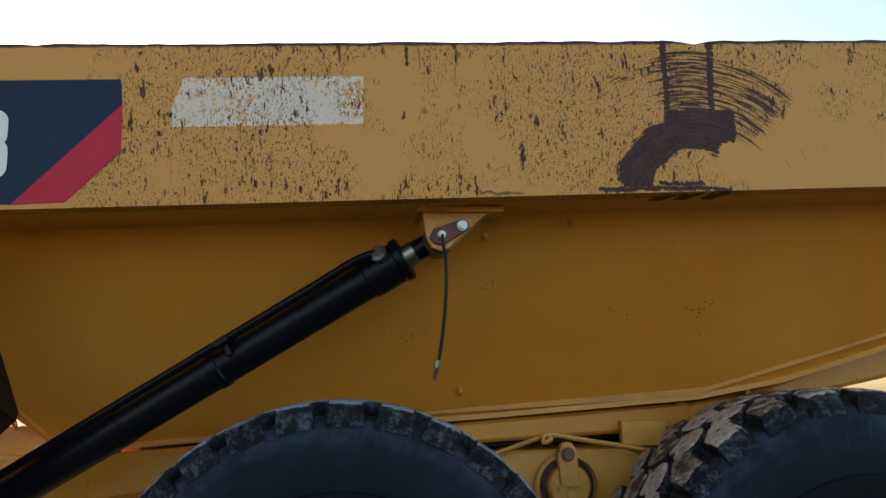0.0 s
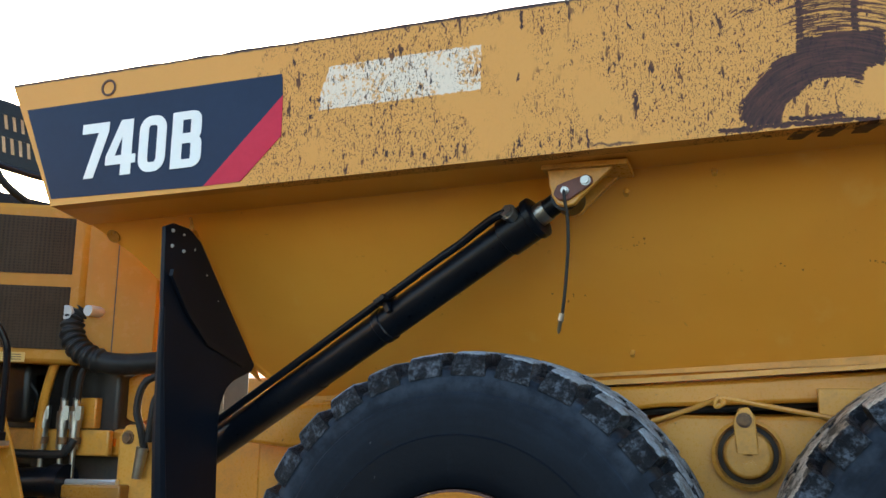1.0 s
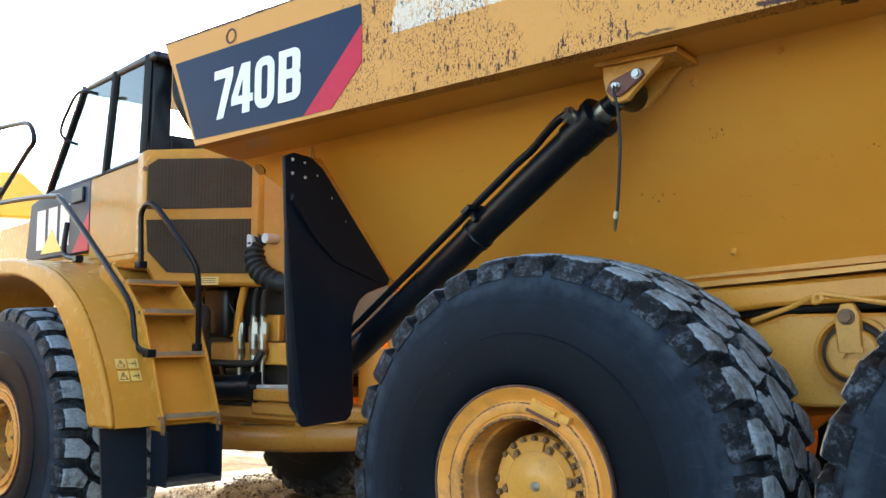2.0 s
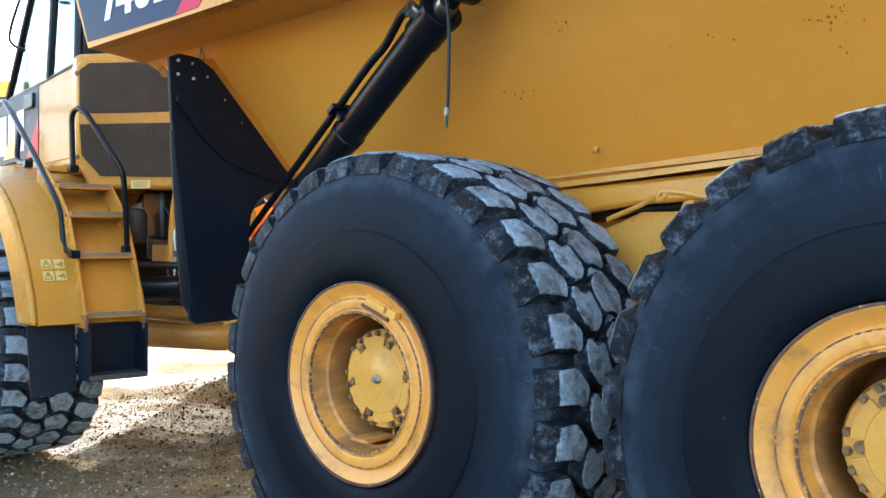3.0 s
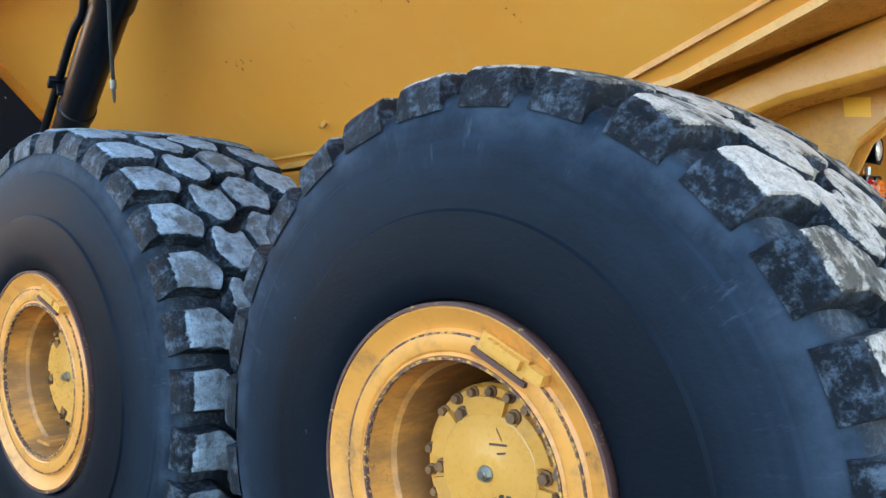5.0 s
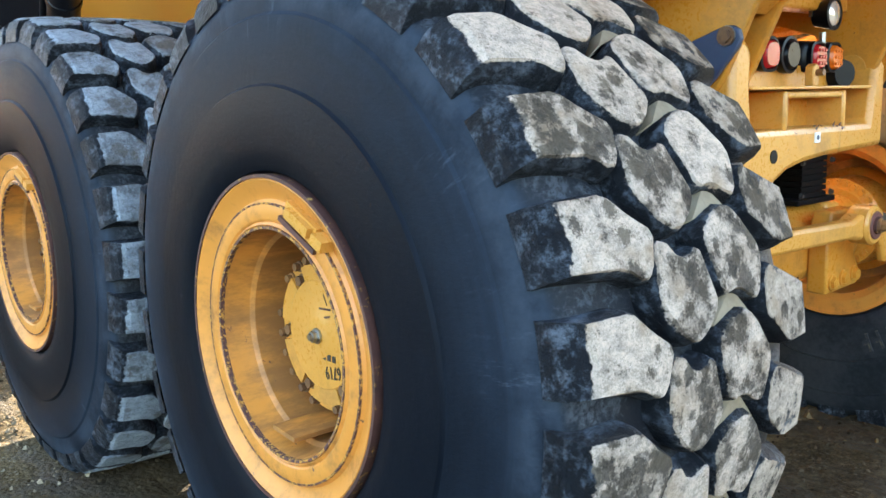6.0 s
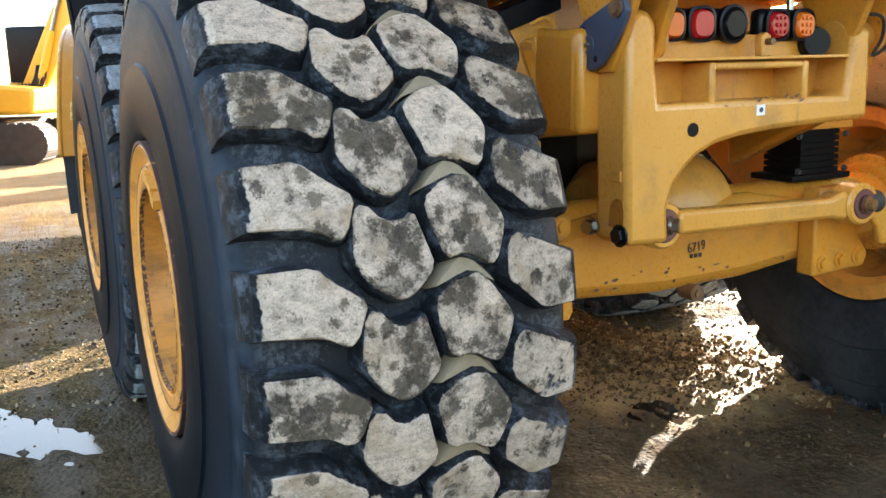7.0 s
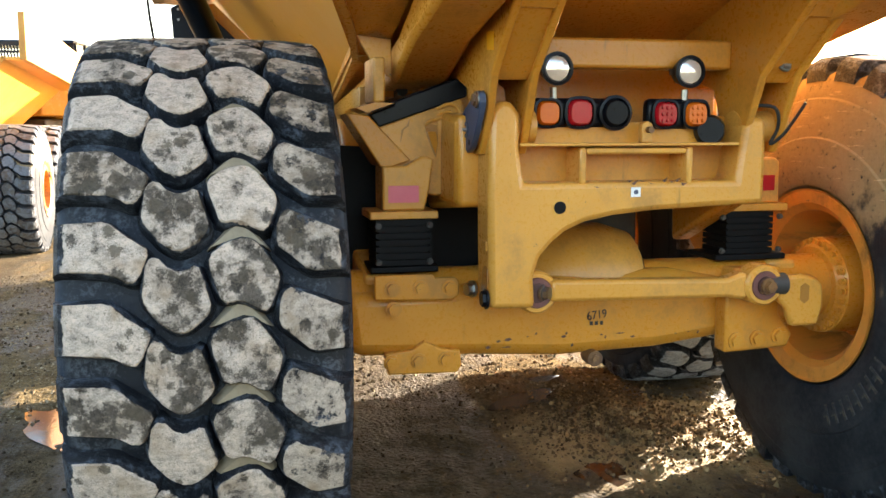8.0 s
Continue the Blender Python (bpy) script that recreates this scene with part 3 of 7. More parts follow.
def tube(bm, pts, r, n=12, caps=True):
    pts = [Vector(p) for p in pts]
    rings, u = [], None
    for i, p in enumerate(pts):
        d = (pts[min(i + 1, len(pts) - 1)] - pts[max(i - 1, 0)]).normalized()
        u = ring_frame(d)[0] if u is None else (u - d * u.dot(d)).normalized()
        w = d.cross(u)
        rr = r[i] if isinstance(r, (list, tuple)) else r
        rings.append([bm.verts.new(p + rr * (math.cos(k) * u + math.sin(k) * w)) for k in (2 * math.pi * j / n for j in range(n))])
    for a, b in zip(rings, rings[1:]):
        for j in range(n):
            face(bm, (a[j], a[(j + 1) % n], b[(j + 1) % n], b[j]))
    if caps:
        face(bm, rings[0][::-1])
        face(bm, rings[-1])
    return bm


def cyl(bm, a, b, r, r2=None, n=24):
    return tube(bm, [a, b], [r, r if r2 is None else r2], n)


def spline(pts, n=6):
    pts = [Vector(p) for p in pts]
    out = []
    for i in range(len(pts) - 1):
        p0, p1, p2, p3 = pts[max(i - 1, 0)], pts[i], pts[i + 1], pts[min(i + 2, len(pts) - 1)]
        for k in range(n):
            t = k / n
            out.append(0.5 * ((2 * p1) + (p2 - p0) * t + (2 * p0 - 5 * p1 + 4 * p2 - p3) * t * t + (3 * p1 - p0 - 3 * p2 + p3) * t ** 3))
    return out + [pts[-1]]


def lathe(bm, prof, c, n=72, closed=False):
    """Turns a profile of (radius, y) round the y axis through c."""
    c = Vector(c)
    rings = [[bm.verts.new(c + Vector((r * math.cos(k), y, r * math.sin(k)))) for k in (2 * math.pi * j / n for j in range(n))] for r, y in prof]
    pairs = list(zip(rings, rings[1:])) + ([(rings[-1], rings[0])] if closed else [])
    for a, b in pairs:
        for j in range(n):
            face(bm, (a[j], a[(j + 1) % n], b[(j + 1) % n], b[j]))
    if not closed:
        if prof[0][0] < 0.2:
            face(bm, rings[0])
        if prof[-1][0] < 0.2:
            face(bm, rings[-1][::-1])
    return bm


def hexbolt(bm, p, d, r, h):
    p, d = Vector(p), Vector(d).normalized()
    tube(bm, [p, p + d * h * 0.35], r * 1.35, 12)
    return tube(bm, [p + d * h * 0.35, p + d * h], r, 6)


def finish(name, bm, mat, smooth=35):
    bmesh.ops.recalc_face_normals(bm, faces=bm.faces)
    me = bpy.data.meshes.new(name)
    bm.to_mesh(me)
    bm.free()
    me.materials.append(mat)
    if smooth:
        for p in me.polygons:
            p.use_smooth = True
        me.set_sharp_from_angle(angle=radians(smooth))
    return me


def part(name, bm, mat, parent, label="", m=None, smooth=35, bevel=0.0):
    ob = new(name, finish(name, bm, mat, smooth))
    ob.parent = parent
    if m is not None:
        ob.matrix_basis = m
    if bevel:
        mod = ob.modifiers.new("edges", "BEVEL")
        mod.width, mod.segments, mod.limit_method, mod.angle_limit = bevel, 2, "ANGLE", radians(40)
    return tagged(ob, label)


def thing(name, bm, mat, label, category, group="", kind="", m=None, smooth=35, bevel=0.0):
    return tagged(part(name, bm, mat, None, label, m, smooth, bevel), "", category, group, kind)


def empty(name, label, category, m=None, group=""):
    ob = new(name)
    if m is not None:
        ob.matrix_basis = m
    return tagged(ob, label, category, group)


def letters(name, text, size, mat, parent, m, depth=0.002, squeeze=1.0, label=""):
    cu = bpy.data.curves.new(name, "FONT")
    cu.body, cu.size, cu.extrude = text, size, depth
    cu.offset = 0.0
    tmp = bpy.data.objects.new(name, cu)
    me = bpy.data.meshes.new_from_object(tmp)
    bpy.data.objects.remove(tmp)
    me.materials.append(mat)
    me.transform(Matrix.Diagonal((squeeze, 1, 1, 1)))
    ob = new(name, me)
    ob.parent, ob.matrix_basis = parent, m
    return tagged(ob, label)



# ---- ground ----
PUDDLES = ((0.44, -2.14, 0.46, 0.14, 0.010, 32), (-0.75, -2.92, 0.5, 0.14, 0.020, 0), (0.43, 0.26, 0.22, 0.075, 0.003, 124), (0.06, 0.45, 0.16, 0.05, 0.005, 110), (1.64, 0.27, 0.13, 0.11, 0.012, 0))


def in_puddle(x, y, px, py, turn):
    """A place along and across a puddle's length."""
    c, s = math.cos(math.radians(turn)), math.sin(math.radians(turn))
    return (x - px) * c + (y - py) * s, (y - py) * c - (x - px) * s



def ground_z(x, y):
    far = max(abs(x), abs(y))
    fade = max(0.0, min(1.0, (40 - far) / 25))
    z = 0.035 * noise.fractal((x * 0.45, y * 0.45, 1.7), 1.0, 2.0, 3) + 0.011 * noise.fractal((x * 2.6, y * 2.6, 4.1), 0.9, 2.0, 4)
    z += 0.006 * noise.fractal((x * 9.0, y * 9.0, 8.2), 0.9, 2.0, 2)
    lump = math.exp(-((x - 1.35) ** 2 / 0.5 + (y - 0.75) ** 2 / 0.35))
    z += 0.03 * lump * (0.6 + noise.fractal((x * 6, y * 6, 2.2), 0.8, 2.0, 3))
    scraped = math.exp(-((x - 0.15) ** 2 / 0.12 + (y + 0.02) ** 2 / 0.14))
    z += 0.012 * scraped * math.sin((0.78 * x + 0.62 * y + 0.061) * 23.8)
    for px, py, a, b, sunk, turn in PUDDLES:
        u, v = in_puddle(x, y, px, py, turn)
        near = math.exp(-((u / a) ** 2 + (v / b) ** 2))
        if near > 0.02:
            z -= near * (0.030 + 0.050 * noise.fractal((x * 5, y * 17, 6.0), 0.8, 2.0, 3))
    dip = max(0.0, min(1.0, (-1.2 - x) / 2.6)) * (1.0 - 0.9 * math.exp(-(((x + 4.2) / 2.2) ** 2 + ((y - 1.9) / 1.1) ** 2)))
    return z * fade - 0.005 - 0.17 * dip * dip * (3 - 2 * dip)


def build_ground():
    step = [i * 0.055 for i in range(-55, 56)]
    xs = sorted({round(q * 1.0, 4) for q in step} | {s * (3.05 * 1.07 ** i) for i in range(1, 105) for s in (-1, 1)})
    ys = [q - 0.9 for q in xs]
    xs = [q + 0.4 for q in xs]
    bm = B()
    rows = [[bm.verts.new((x, y, ground_z(x, y))) for x in xs] for y in ys]
    for a, b in zip(rows, rows[1:]):
        for i in range(len(xs) - 1):
            bm.faces.new((a[i], a[i + 1], b[i + 1], b[i]))
    me = finish("ground", bm, MUD, 180)
    return tagged(new("ground", me), "wet brown gravel and mud with ruts", "ground", kind="structure")


build_ground()
for px, py, a, b, sunk, turn in PUDDLES:
    bm = B()
    tc, ts = math.cos(math.radians(turn)), math.sin(math.radians(turn))
    vs = []
    level = sum(ground_z(px + 2.1 * (a * math.cos(k) * tc - b * math.sin(k) * ts), py + 2.1 * (a * math.cos(k) * ts + b * math.sin(k) * tc)) for k in range(6)) / 6 - sunk
    for k in range(40):
        w = 2 * math.pi * k / 40
        r = 1.25 + 0.25 * noise.noise((math.cos(w) * 2 + px, math.sin(w) * 2 + py, 0.3))
        vs.append(bm.verts.new((px + r * (a * math.cos(w) * tc - b * math.sin(w) * ts), py + r * (a * math.cos(w) * ts + b * math.sin(w) * tc), level)))
    face(bm, vs)
    thing("puddle", bm, WATER, "shallow muddy puddle lying on the gravel", "puddle", kind="structure")


def stones(name, count, spread, size, seed, label, c1=(0.038, 0.025, 0.013), c2=(0.33, 0.265, 0.175)):
    rnd = random.Random(seed)
    verts, faces = [], []
    base = [Vector(q) for q in ((1, 0, 0), (0, 1, 0), (-1, 0, 0), (0, -1, 0), (0, 0, 1), (0, 0, -1), (0.7, 0.7, 0.5), (-0.7, 0.6, 0.4))]
    tris = ((0, 6, 4), (6, 1, 4), (1, 7, 4), (7, 2, 4), (2, 3, 4), (3, 0, 4), (0, 5, 6), (6, 5, 1), (1, 5, 7), (7, 5, 2), (2, 5, 3), (3, 5, 0))
    for _ in range(count):
        x, y = spread(rnd)
        s = size * (0.35 + rnd.random() ** 3 * 1.6)
        rot = Euler([rnd.random() * 6 for _ in range(3)]).to_matrix()
        c = Vector((x, y, ground_z(x, y) + s * 0.12))
        k = len(verts)
        verts += [c + rot @ Vector((q.x * s * rnd.uniform(0.7, 1.2), q.y * s * rnd.uniform(0.7, 1.1), q.z * s * rnd.uniform(0.5, 0.8))) for q in base]
        faces += [tuple(i + k for i in t) for t in tris]
    me = bpy.data.meshes.new(name)
    me.from_pydata(verts, [], faces)
    n = Nodes(name + "_stone")
    rndn = n.node("ShaderNodeNewGeometry").outputs["Random Per Island"]
    n.out.inputs["Specular IOR Level"].default_value = 0.03
    me.materials.append(n.done(n.mix(n.m("POWER", rndn, 1.6), c1, c2), 0.8))
    return tagged(new(name, me), label, "gravel", kind="stuff")


stones("loose_gravel", 24000, lambda r: (r.uniform(-6, 0.3), r.uniform(-4.0, 2.5)), 0.0095, 3, "small loose stones scattered over the mud")
stones("wet_grit", 6500, lambda r: (r.uniform(0.1, 3.3), r.uniform(-3.2, 2.0)), 0.0062, 4, "small dark wet stones trodden into the mud", (0.026, 0.018, 0.010), (0.125, 0.092, 0.056))
stones("mud_clod", 6000, lambda r: (r.gauss(0.95, 0.36), r.gauss(0.62, 0.30)), 0.0085, 5, "crumbled clods of brown mud behind the tyre", (0.055, 0.034, 0.015), (0.20, 0.135, 0.065))
stones("mud_lump", 900, lambda r: (r.gauss(1.12, 0.36), r.gauss(0.82, 0.30)), 0.013, 9, "broken lumps of pale mud thrown up behind the axle", (0.11, 0.072, 0.032), (0.34, 0.24, 0.115))

# ---- the dump truck ----
truck = empty("articulated_dump_truck", "yellow articulated dump truck with muddy black tyres, parked on gravel", "dump truck")


def top_z(x):
    return 3.112 + 0.0255 * x


def low_z(x):
    return 2.505 + 0.029 * x


def side_y(z):
    return -1.455 + (2.48 - z) * 0.934


MESH = {}


def once(key, build):
    if key not in MESH:
        MESH[key] = build()
    return MESH[key]


def put(name, me, parent, m=None, label=""):
    ob = new(name, me)
    ob.parent = parent
    if m is not None:
        ob.matrix_basis = m
    return tagged(ob, label)


# ---- wheels ----
R_TOP = 0.925
INNER = 0.885   # the inner shoulder is narrower than the outer one


def on_tyre(a, y, r):
    w = a / 0.92
    return Vector((r * math.cos(w), y, r * math.sin(w)))


# outlines of the tread blocks of one pitch: (across, along), in centimetres
BLOCKS = (
    ((-34.4, 4.5), (-31.0, 7.0), (-26.0, 7.0), (-21.0, 2.6), (-15.8, -1.0), (-18.2, -8.2), (-20.6, -9.6), (-25.0, -6.8), (-33.8, -5.6)),
    ((-16.8, -3.8), (-14.2, -2.4), (-10.8, -6.4), (-7.0, -6.6), (-4.2, -4.6), (-0.8, -16.4), (-5.0, -20.8), (-8.8, -22.6), (-13.0, -20.2), (-18.0, -13.6)),
    ((-1.9, -2.8), (3.0, 0.8), (8.2, 2.0), (11.0, 0.0), (16.3, -7.6), (15.8, -10.8), (13.1, -17.3), (10.8, -17.2), (6.2, -14.4), (1.6, -15.2), (-1.2, -7.2)),
    ((15.6, 6.0), (17.6, 9.4), (20.2, 9.0), (28.6, 3.0), (31.0, -1.0), (30.6, -7.4), (24.0, -8.0), (18.2, -3.2), (15.2, -0.4)),
    ((-1.8, -0.8), (4.2, 5.2), (6.4, 6.4), (8.4, 5.0), (13.6, -1.0), (12.0, 0.2), (8.2, 3.2), (3.0, 2.0)),
)
# the middle axle's tyre is worn unevenly: narrower outer blocks, wider grooves
BLOCKS_NARROW = (
    ((-34.4, 3.6), (-31.0, 6.6), (-27.0, 6.6), (-23.0, 2.6), (-19.6, -1.0), (-21.6, -7.2), (-24.0, -7.8), (-28.0, -5.8), (-33.8, -4.6)),
    ((-18.2, -4.6), (-15.6, -3.2), (-12.6, -6.8), (-9.4, -7.0), (-7.0, -5.4), (-4.2, -16.0), (-7.6, -19.8), (-11.0, -21.2), (-14.6, -19.0), (-19.2, -13.6)),
    ((-4.6, -3.6), (0.4, 0.4), (5.4, 1.2), (8.0, -0.6), (13.0, -7.6), (12.6, -10.6), (10.0, -16.2), (8.0, -16.4), (3.6, -14.0), (-0.8, -14.8), (-3.8, -7.4)),
    BLOCKS[3],
    BLOCKS[4],
)
BLOCK_TOPS = (1.0, 1.0, 1.0, 1.0, 0.62)


def block_mesh(k, mat, outlines=BLOCKS):
    pts = [(y / 100, a / 100) for y, a in outlines[k]]
    cy, ca = sum(p[0] for p in pts) / len(pts), sum(p[1] for p in pts) / len(pts)
    # cut and slightly wobble the corners
    out = []
    for i, p in enumerate(pts):
        q, s = pts[i - 1], pts[(i + 1) % len(pts)]
        for o in (q, s):
            d = math.hypot(o[0] - p[0], o[1] - p[1])
            f = min(0.33, 0.012 / d)
            out.append((p[0] + (o[0] - p[0]) * f + 0.0016 * noise.noise((p[0] * 60, p[1] * 60, f + k)), p[1] + (o[1] - p[1]) * f))
    bm = B()
    tag = bm.verts.layers.float.new("top")
    high = 0.868 + (R_TOP - 0.868) * BLOCK_TOPS[k]
    levels = ((0.840, 0.016, 0.0), (0.868 + (high - 0.868) * 0.50, 0.009, 0.1), (high - 0.006, 0.001, 0.45), (high, -0.004, 1.0))
    rings = []
    for r, grow, top in levels:
        ring = []
        for y, a in out:
            away = math.hypot(y - cy, a - ca)
            yy, aa, rr = y + (y - cy) / away * grow, a + (a - ca) / away * grow, r
            if k in (0, 3) and abs(y) > (0.285 if k == 0 else 0.27):
                edge = -1.0 if y < 0 else INNER
                yy, rr = (edge * 0.396, 0.822) if top == 0 else (edge * 0.391, 0.868) if top < 0.2 else (edge * 0.376, r - 0.012) if top < 0.9 else (edge * 0.354, r - 0.004)
            rr -= 0.009 * (yy / 0.36) ** 2 if top > 0.3 else 0
            v = bm.verts.new(on_tyre(aa, yy, rr))
            v[tag] = top if top > 0.9 or k not in (0, 3) or abs(y) < 0.27 else top * 0.30
            ring.append(v)
        rings.append(ring)
    n = len(out)
    for a, b in zip(rings, rings[1:]):
        for i in range(n):
            face(bm, (a[i], a[(i + 1) % n], b[(i + 1) % n], b[i]))
    c = bm.verts.new(on_tyre(ca, cy, high - 0.009 * (cy / 0.36) ** 2 + 0.001))
    c[tag] = 1.0
    for i in range(n):
        face(bm, (rings[-1][i], rings[-1][(i + 1) % n], c))
    return finish("tread_block", bm, {3: BLOCK_HALF, 4: TIE_BAR}.get(k, mat) if mat is BLOCK_PALE else mat, 28)


TYRE_SIDE = ((0.392, 0.375), (0.408, 0.418), (0.425, 0.430), (0.470, 0.436), (0.54, 0.436), (0.597, 0.431), (0.603, 0.423), (0.66, 0.420), (0.715, 0.414), (0.752, 0.409), (0.759, 0.403), (0.80, 0.399), (0.826, 0.389), (0.845, 0.376), (0.858, 0.352), (0.864, 0.325), (0.866, 0.295), (0.866, 0.26), (0.866, 0.12))


def tyre_mesh():
    prof = [(r, -y) for r, y in TYRE_SIDE] + [(r, y * INNER) for r, y in TYRE_SIDE[::-1]] + [(0.36, 0.33), (0.36, -0.36)]
    return finish("tyre", lathe(B(), prof, (0, 0, 0), 108, True), RUBBER, 30)


def rim_mesh():
    prof = ((0.398, -0.415), (0.406, -0.427), (0.406, -0.441), (0.397, -0.449), (0.386, -0.443), (0.366, -0.430), (0.350, -0.426), (0.344, -0.431), (0.337, -0.438), (0.320, -0.441), (0.302, -0.438), (0.297, -0.434), (0.290, -0.440), (0.280, -0.430),
            (0.276, -0.375), (0.272, -0.36), (0.262, -0.35), (0.262, -0.02), (0.255, 0.03), (0.205, 0.045), (0.19, 0.045), (0.19, 0.07), (0.275, 0.085), (0.285, 0.12), (0.30, 0.15), (0.315, 0.32), (0.345, 0.345), (0.395, 0.352), (0.404, 0.360), (0.402, 0.345), (0.36, 0.33), (0.34, 0.28), (0.34, -0.30), (0.375, -0.375))
    return finish("wheel_rim", lathe(B(), prof, (0, 0, 0), 96, True), RIM, 28)


def ring_mesh(r, y, w, mat, name, d=0.006):
    return finish(name, lathe(B(), ((r - w, y + d), (r - w, y - d), (r + w, y - d), (r + w, y + d)), (0, 0, 0), 96, True), mat, 30)


def hub_mesh():
    bm = lathe(B(), ((0.14, 0.06), (0.204, 0.05), (0.206, -0.285), (0.198, -0.300), (0.150, -0.300), (0.146, -0.300), (0.141, -0.315), (0.136, -0.318), (0.060, -0.319), (0.050, -0.323), (0.034, -0.324), (0.012, -0.324)), (0, 0, 0), 72)
    return finish("hub_cover", bm, YELLOW_PALE, 28)


def hub_pad_mesh():
    """A raised wedge on the hub cover between two bolts."""
    bm = B()
    n = 10
    lo, hi = [], []
    for i in range(n + 1):
        w = -0.36 + 0.72 * i / n
        lo.append((math.cos(w), math.sin(w)))
    pts = [(0.178 * c, 0.178 * s) for c, s in lo] + [(0.128 * c, 0.128 * s) for c, s in lo[::-1]]
    return finish("cover_pad", prism(bm, pts, "y", -0.296, -0.316), YELLOW_PALE, 30)


def drum_mesh():
    bm = lathe(B(), ((0.06, 0.30), (0.10, 0.33), (0.16, 0.33), (0.20, 0.30), (0.205, 0.14), (0.24, 0.10), (0.24, -0.05)), (0, 0, 0), 60)
    for k in range(28):
        w = 2 * math.pi * k / 28
        hexbolt(bm, (0.182 * math.cos(w), 0.305, 0.182 * math.sin(w)), (0, 1, 0), 0.013, 0.022)
    return finish("brake_drum", bm, YELLOW, 30)


def tab_mesh():
    bm = box(B(), (-0.012, -0.474, -0.062), (0.034, -0.445, 0.070))
    box(bm, (0.006, -0.490, -0.05), (0.030, -0.468, 0.045))
    box(bm, (0.008, -0.494, -0.115), (0.034, -0.456, -0.072))
    return finish("lock_tab", bm, YELLOW_PALE, 30)


def tab_edge_mesh():
    return finish("tab_edge", box(B(), (-0.022, -0.480, -0.075), (-0.010, -0.440, 0.080)), RUST, 30)


def pipe_mesh():
    return finish("valve_bracket", box(box(B(), (-0.05, -0.42, -0.006), (0.05, -0.26, 0.006)), (-0.05, -0.27, -0.03), (-0.04, -0.26, 0.03)), RIM, 30)


def turn_y(deg):
    return Matrix.Rotation(-radians(deg), 4, "Y")


def wheel(m, phase, tab, block, label, pitches=30, rim_label="", owner=None):
    owner = owner or truck
    tyre = put("tyre", once("tyre", tyre_mesh), owner, m, label)
    for k in range(5):
        me = once((k, block.name), lambda: block_mesh(k, block, BLOCKS_NARROW if block is BLOCK_GREY else BLOCKS))
        for i in range(pitches):
            put("tread_block", me, tyre, turn_y(phase + i * 360 / pitches))
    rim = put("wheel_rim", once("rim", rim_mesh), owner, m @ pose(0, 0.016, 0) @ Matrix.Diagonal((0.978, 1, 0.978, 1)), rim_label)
    put("flange_edge", once("edge", lambda: ring_mesh(0.4055, -0.433, 0.0042, RUST, "flange_edge", 0.017)), rim, None, "chipped dark rim edge")
    put("lock_ring", once("lock", lambda: ring_mesh(0.340, -0.4345, 0.0024, CHIPPED, "lock_ring", 0.004)), rim)
    put("barrel_edge", once("barrel", lambda: ring_mesh(0.283, -0.4345, 0.0034, CHIPPED, "barrel_edge", 0.006)), rim)
    put("hub_cover", once("hub", hub_mesh), rim)
    for k in range(6):
        put("cover_pad", once("pad", hub_pad_mesh), rim, turn_y(tab + 30 + 60 * k))
        put("bolt", once("b2", lambda: finish("bolt", hexbolt(B(), (0.152, -0.300, 0), (0, -1, 0), 0.014, 0.02), BOLT)), rim, turn_y(tab + 60 * k))
    for k in range(22):
        if k in (5, 12):
            continue
        put("bolt", once("b1", lambda: finish("bolt", hexbolt(B(), (0.189, -0.299, 0), (0, -1, 0), 0.0108, 0.020), BOLT)), rim, turn_y(tab + 9 + 360 / 22 * k))
    put("centre_plug", once("plug", lambda: finish("centre_plug", lathe(hexbolt(B(), (0, -0.323, 0), (0, -1, 0), 0.015, 0.020), ((0.009, -0.343), (0.008, -0.349), (0.003, -0.349)), (0, 0, 0), 20), STEEL)), rim, None, "bright steel plug")
    put("lock_tab", once("tab", tab_mesh), rim, turn_y(tab) @ pose(0.325, 0.030, 0))
    put("tab_edge", once("tabe", tab_edge_mesh), rim, turn_y(tab) @ pose(0.325, 0.030, 0))
    put("brake_drum", once("drum", drum_mesh), rim)
    put("valve_bracket", once("valve", pipe_mesh), rim, turn_y(tab - 160) @ pose(0.235, 0, 0, 0, 90, 0))
    return tyre


HALF = 1.345
wheel(pose(1.966, -HALF, 0.888), 21.2, 65, BLOCK_PALE, "black tyre with pale dried mud on worn tread blocks", 28)
wheel(pose(0, -HALF, 0.88), 40.0, 69, BLOCK_GREY, "black tyre with grey dust on worn tread blocks")
FAR = pose(0, 0, 0, 0, 0, 180)
muddy = wheel(pose(1.966, HALF, 0.88) @ FAR, 5.0, 40, BLOCK_DARK, "black tyre with brown dried mud on its sidewall")
muddy.material_slots[0].link = "OBJECT"
muddy.material_slots[0].material = MUDDY_RUBBER
for k in range(9):
    letter = once("moulding", lambda: finish("raised_moulding", box(box(B(), (0.485, 0.374, -0.020), (0.565, 0.3895, -0.008)), (0.515, 0.374, -0.008), (0.535, 0.3890, 0.014)), MUDDY_RUBBER, 0))
    put("raised_moulding", letter, muddy, turn_y(205 + 5.5 * k))
wheel(pose(0, HALF, 0.88) @ FAR, 9.0, 20, BLOCK_GREY, "black tyre with grey dust on worn tread blocks")
TRACTOR = pose(-1.75, 0, 0, 0, 0, -5)
wheel(TRACTOR @ pose(-2.55, -HALF, 0.74), 12.0, 250, BLOCK_GREY, "black tyre with grey worn tread blocks")
wheel(TRACTOR @ pose(-2.55, HALF, 0.88) @ FAR, 3.0, 100, BLOCK_DARK, "black tyre with dark worn tread blocks")


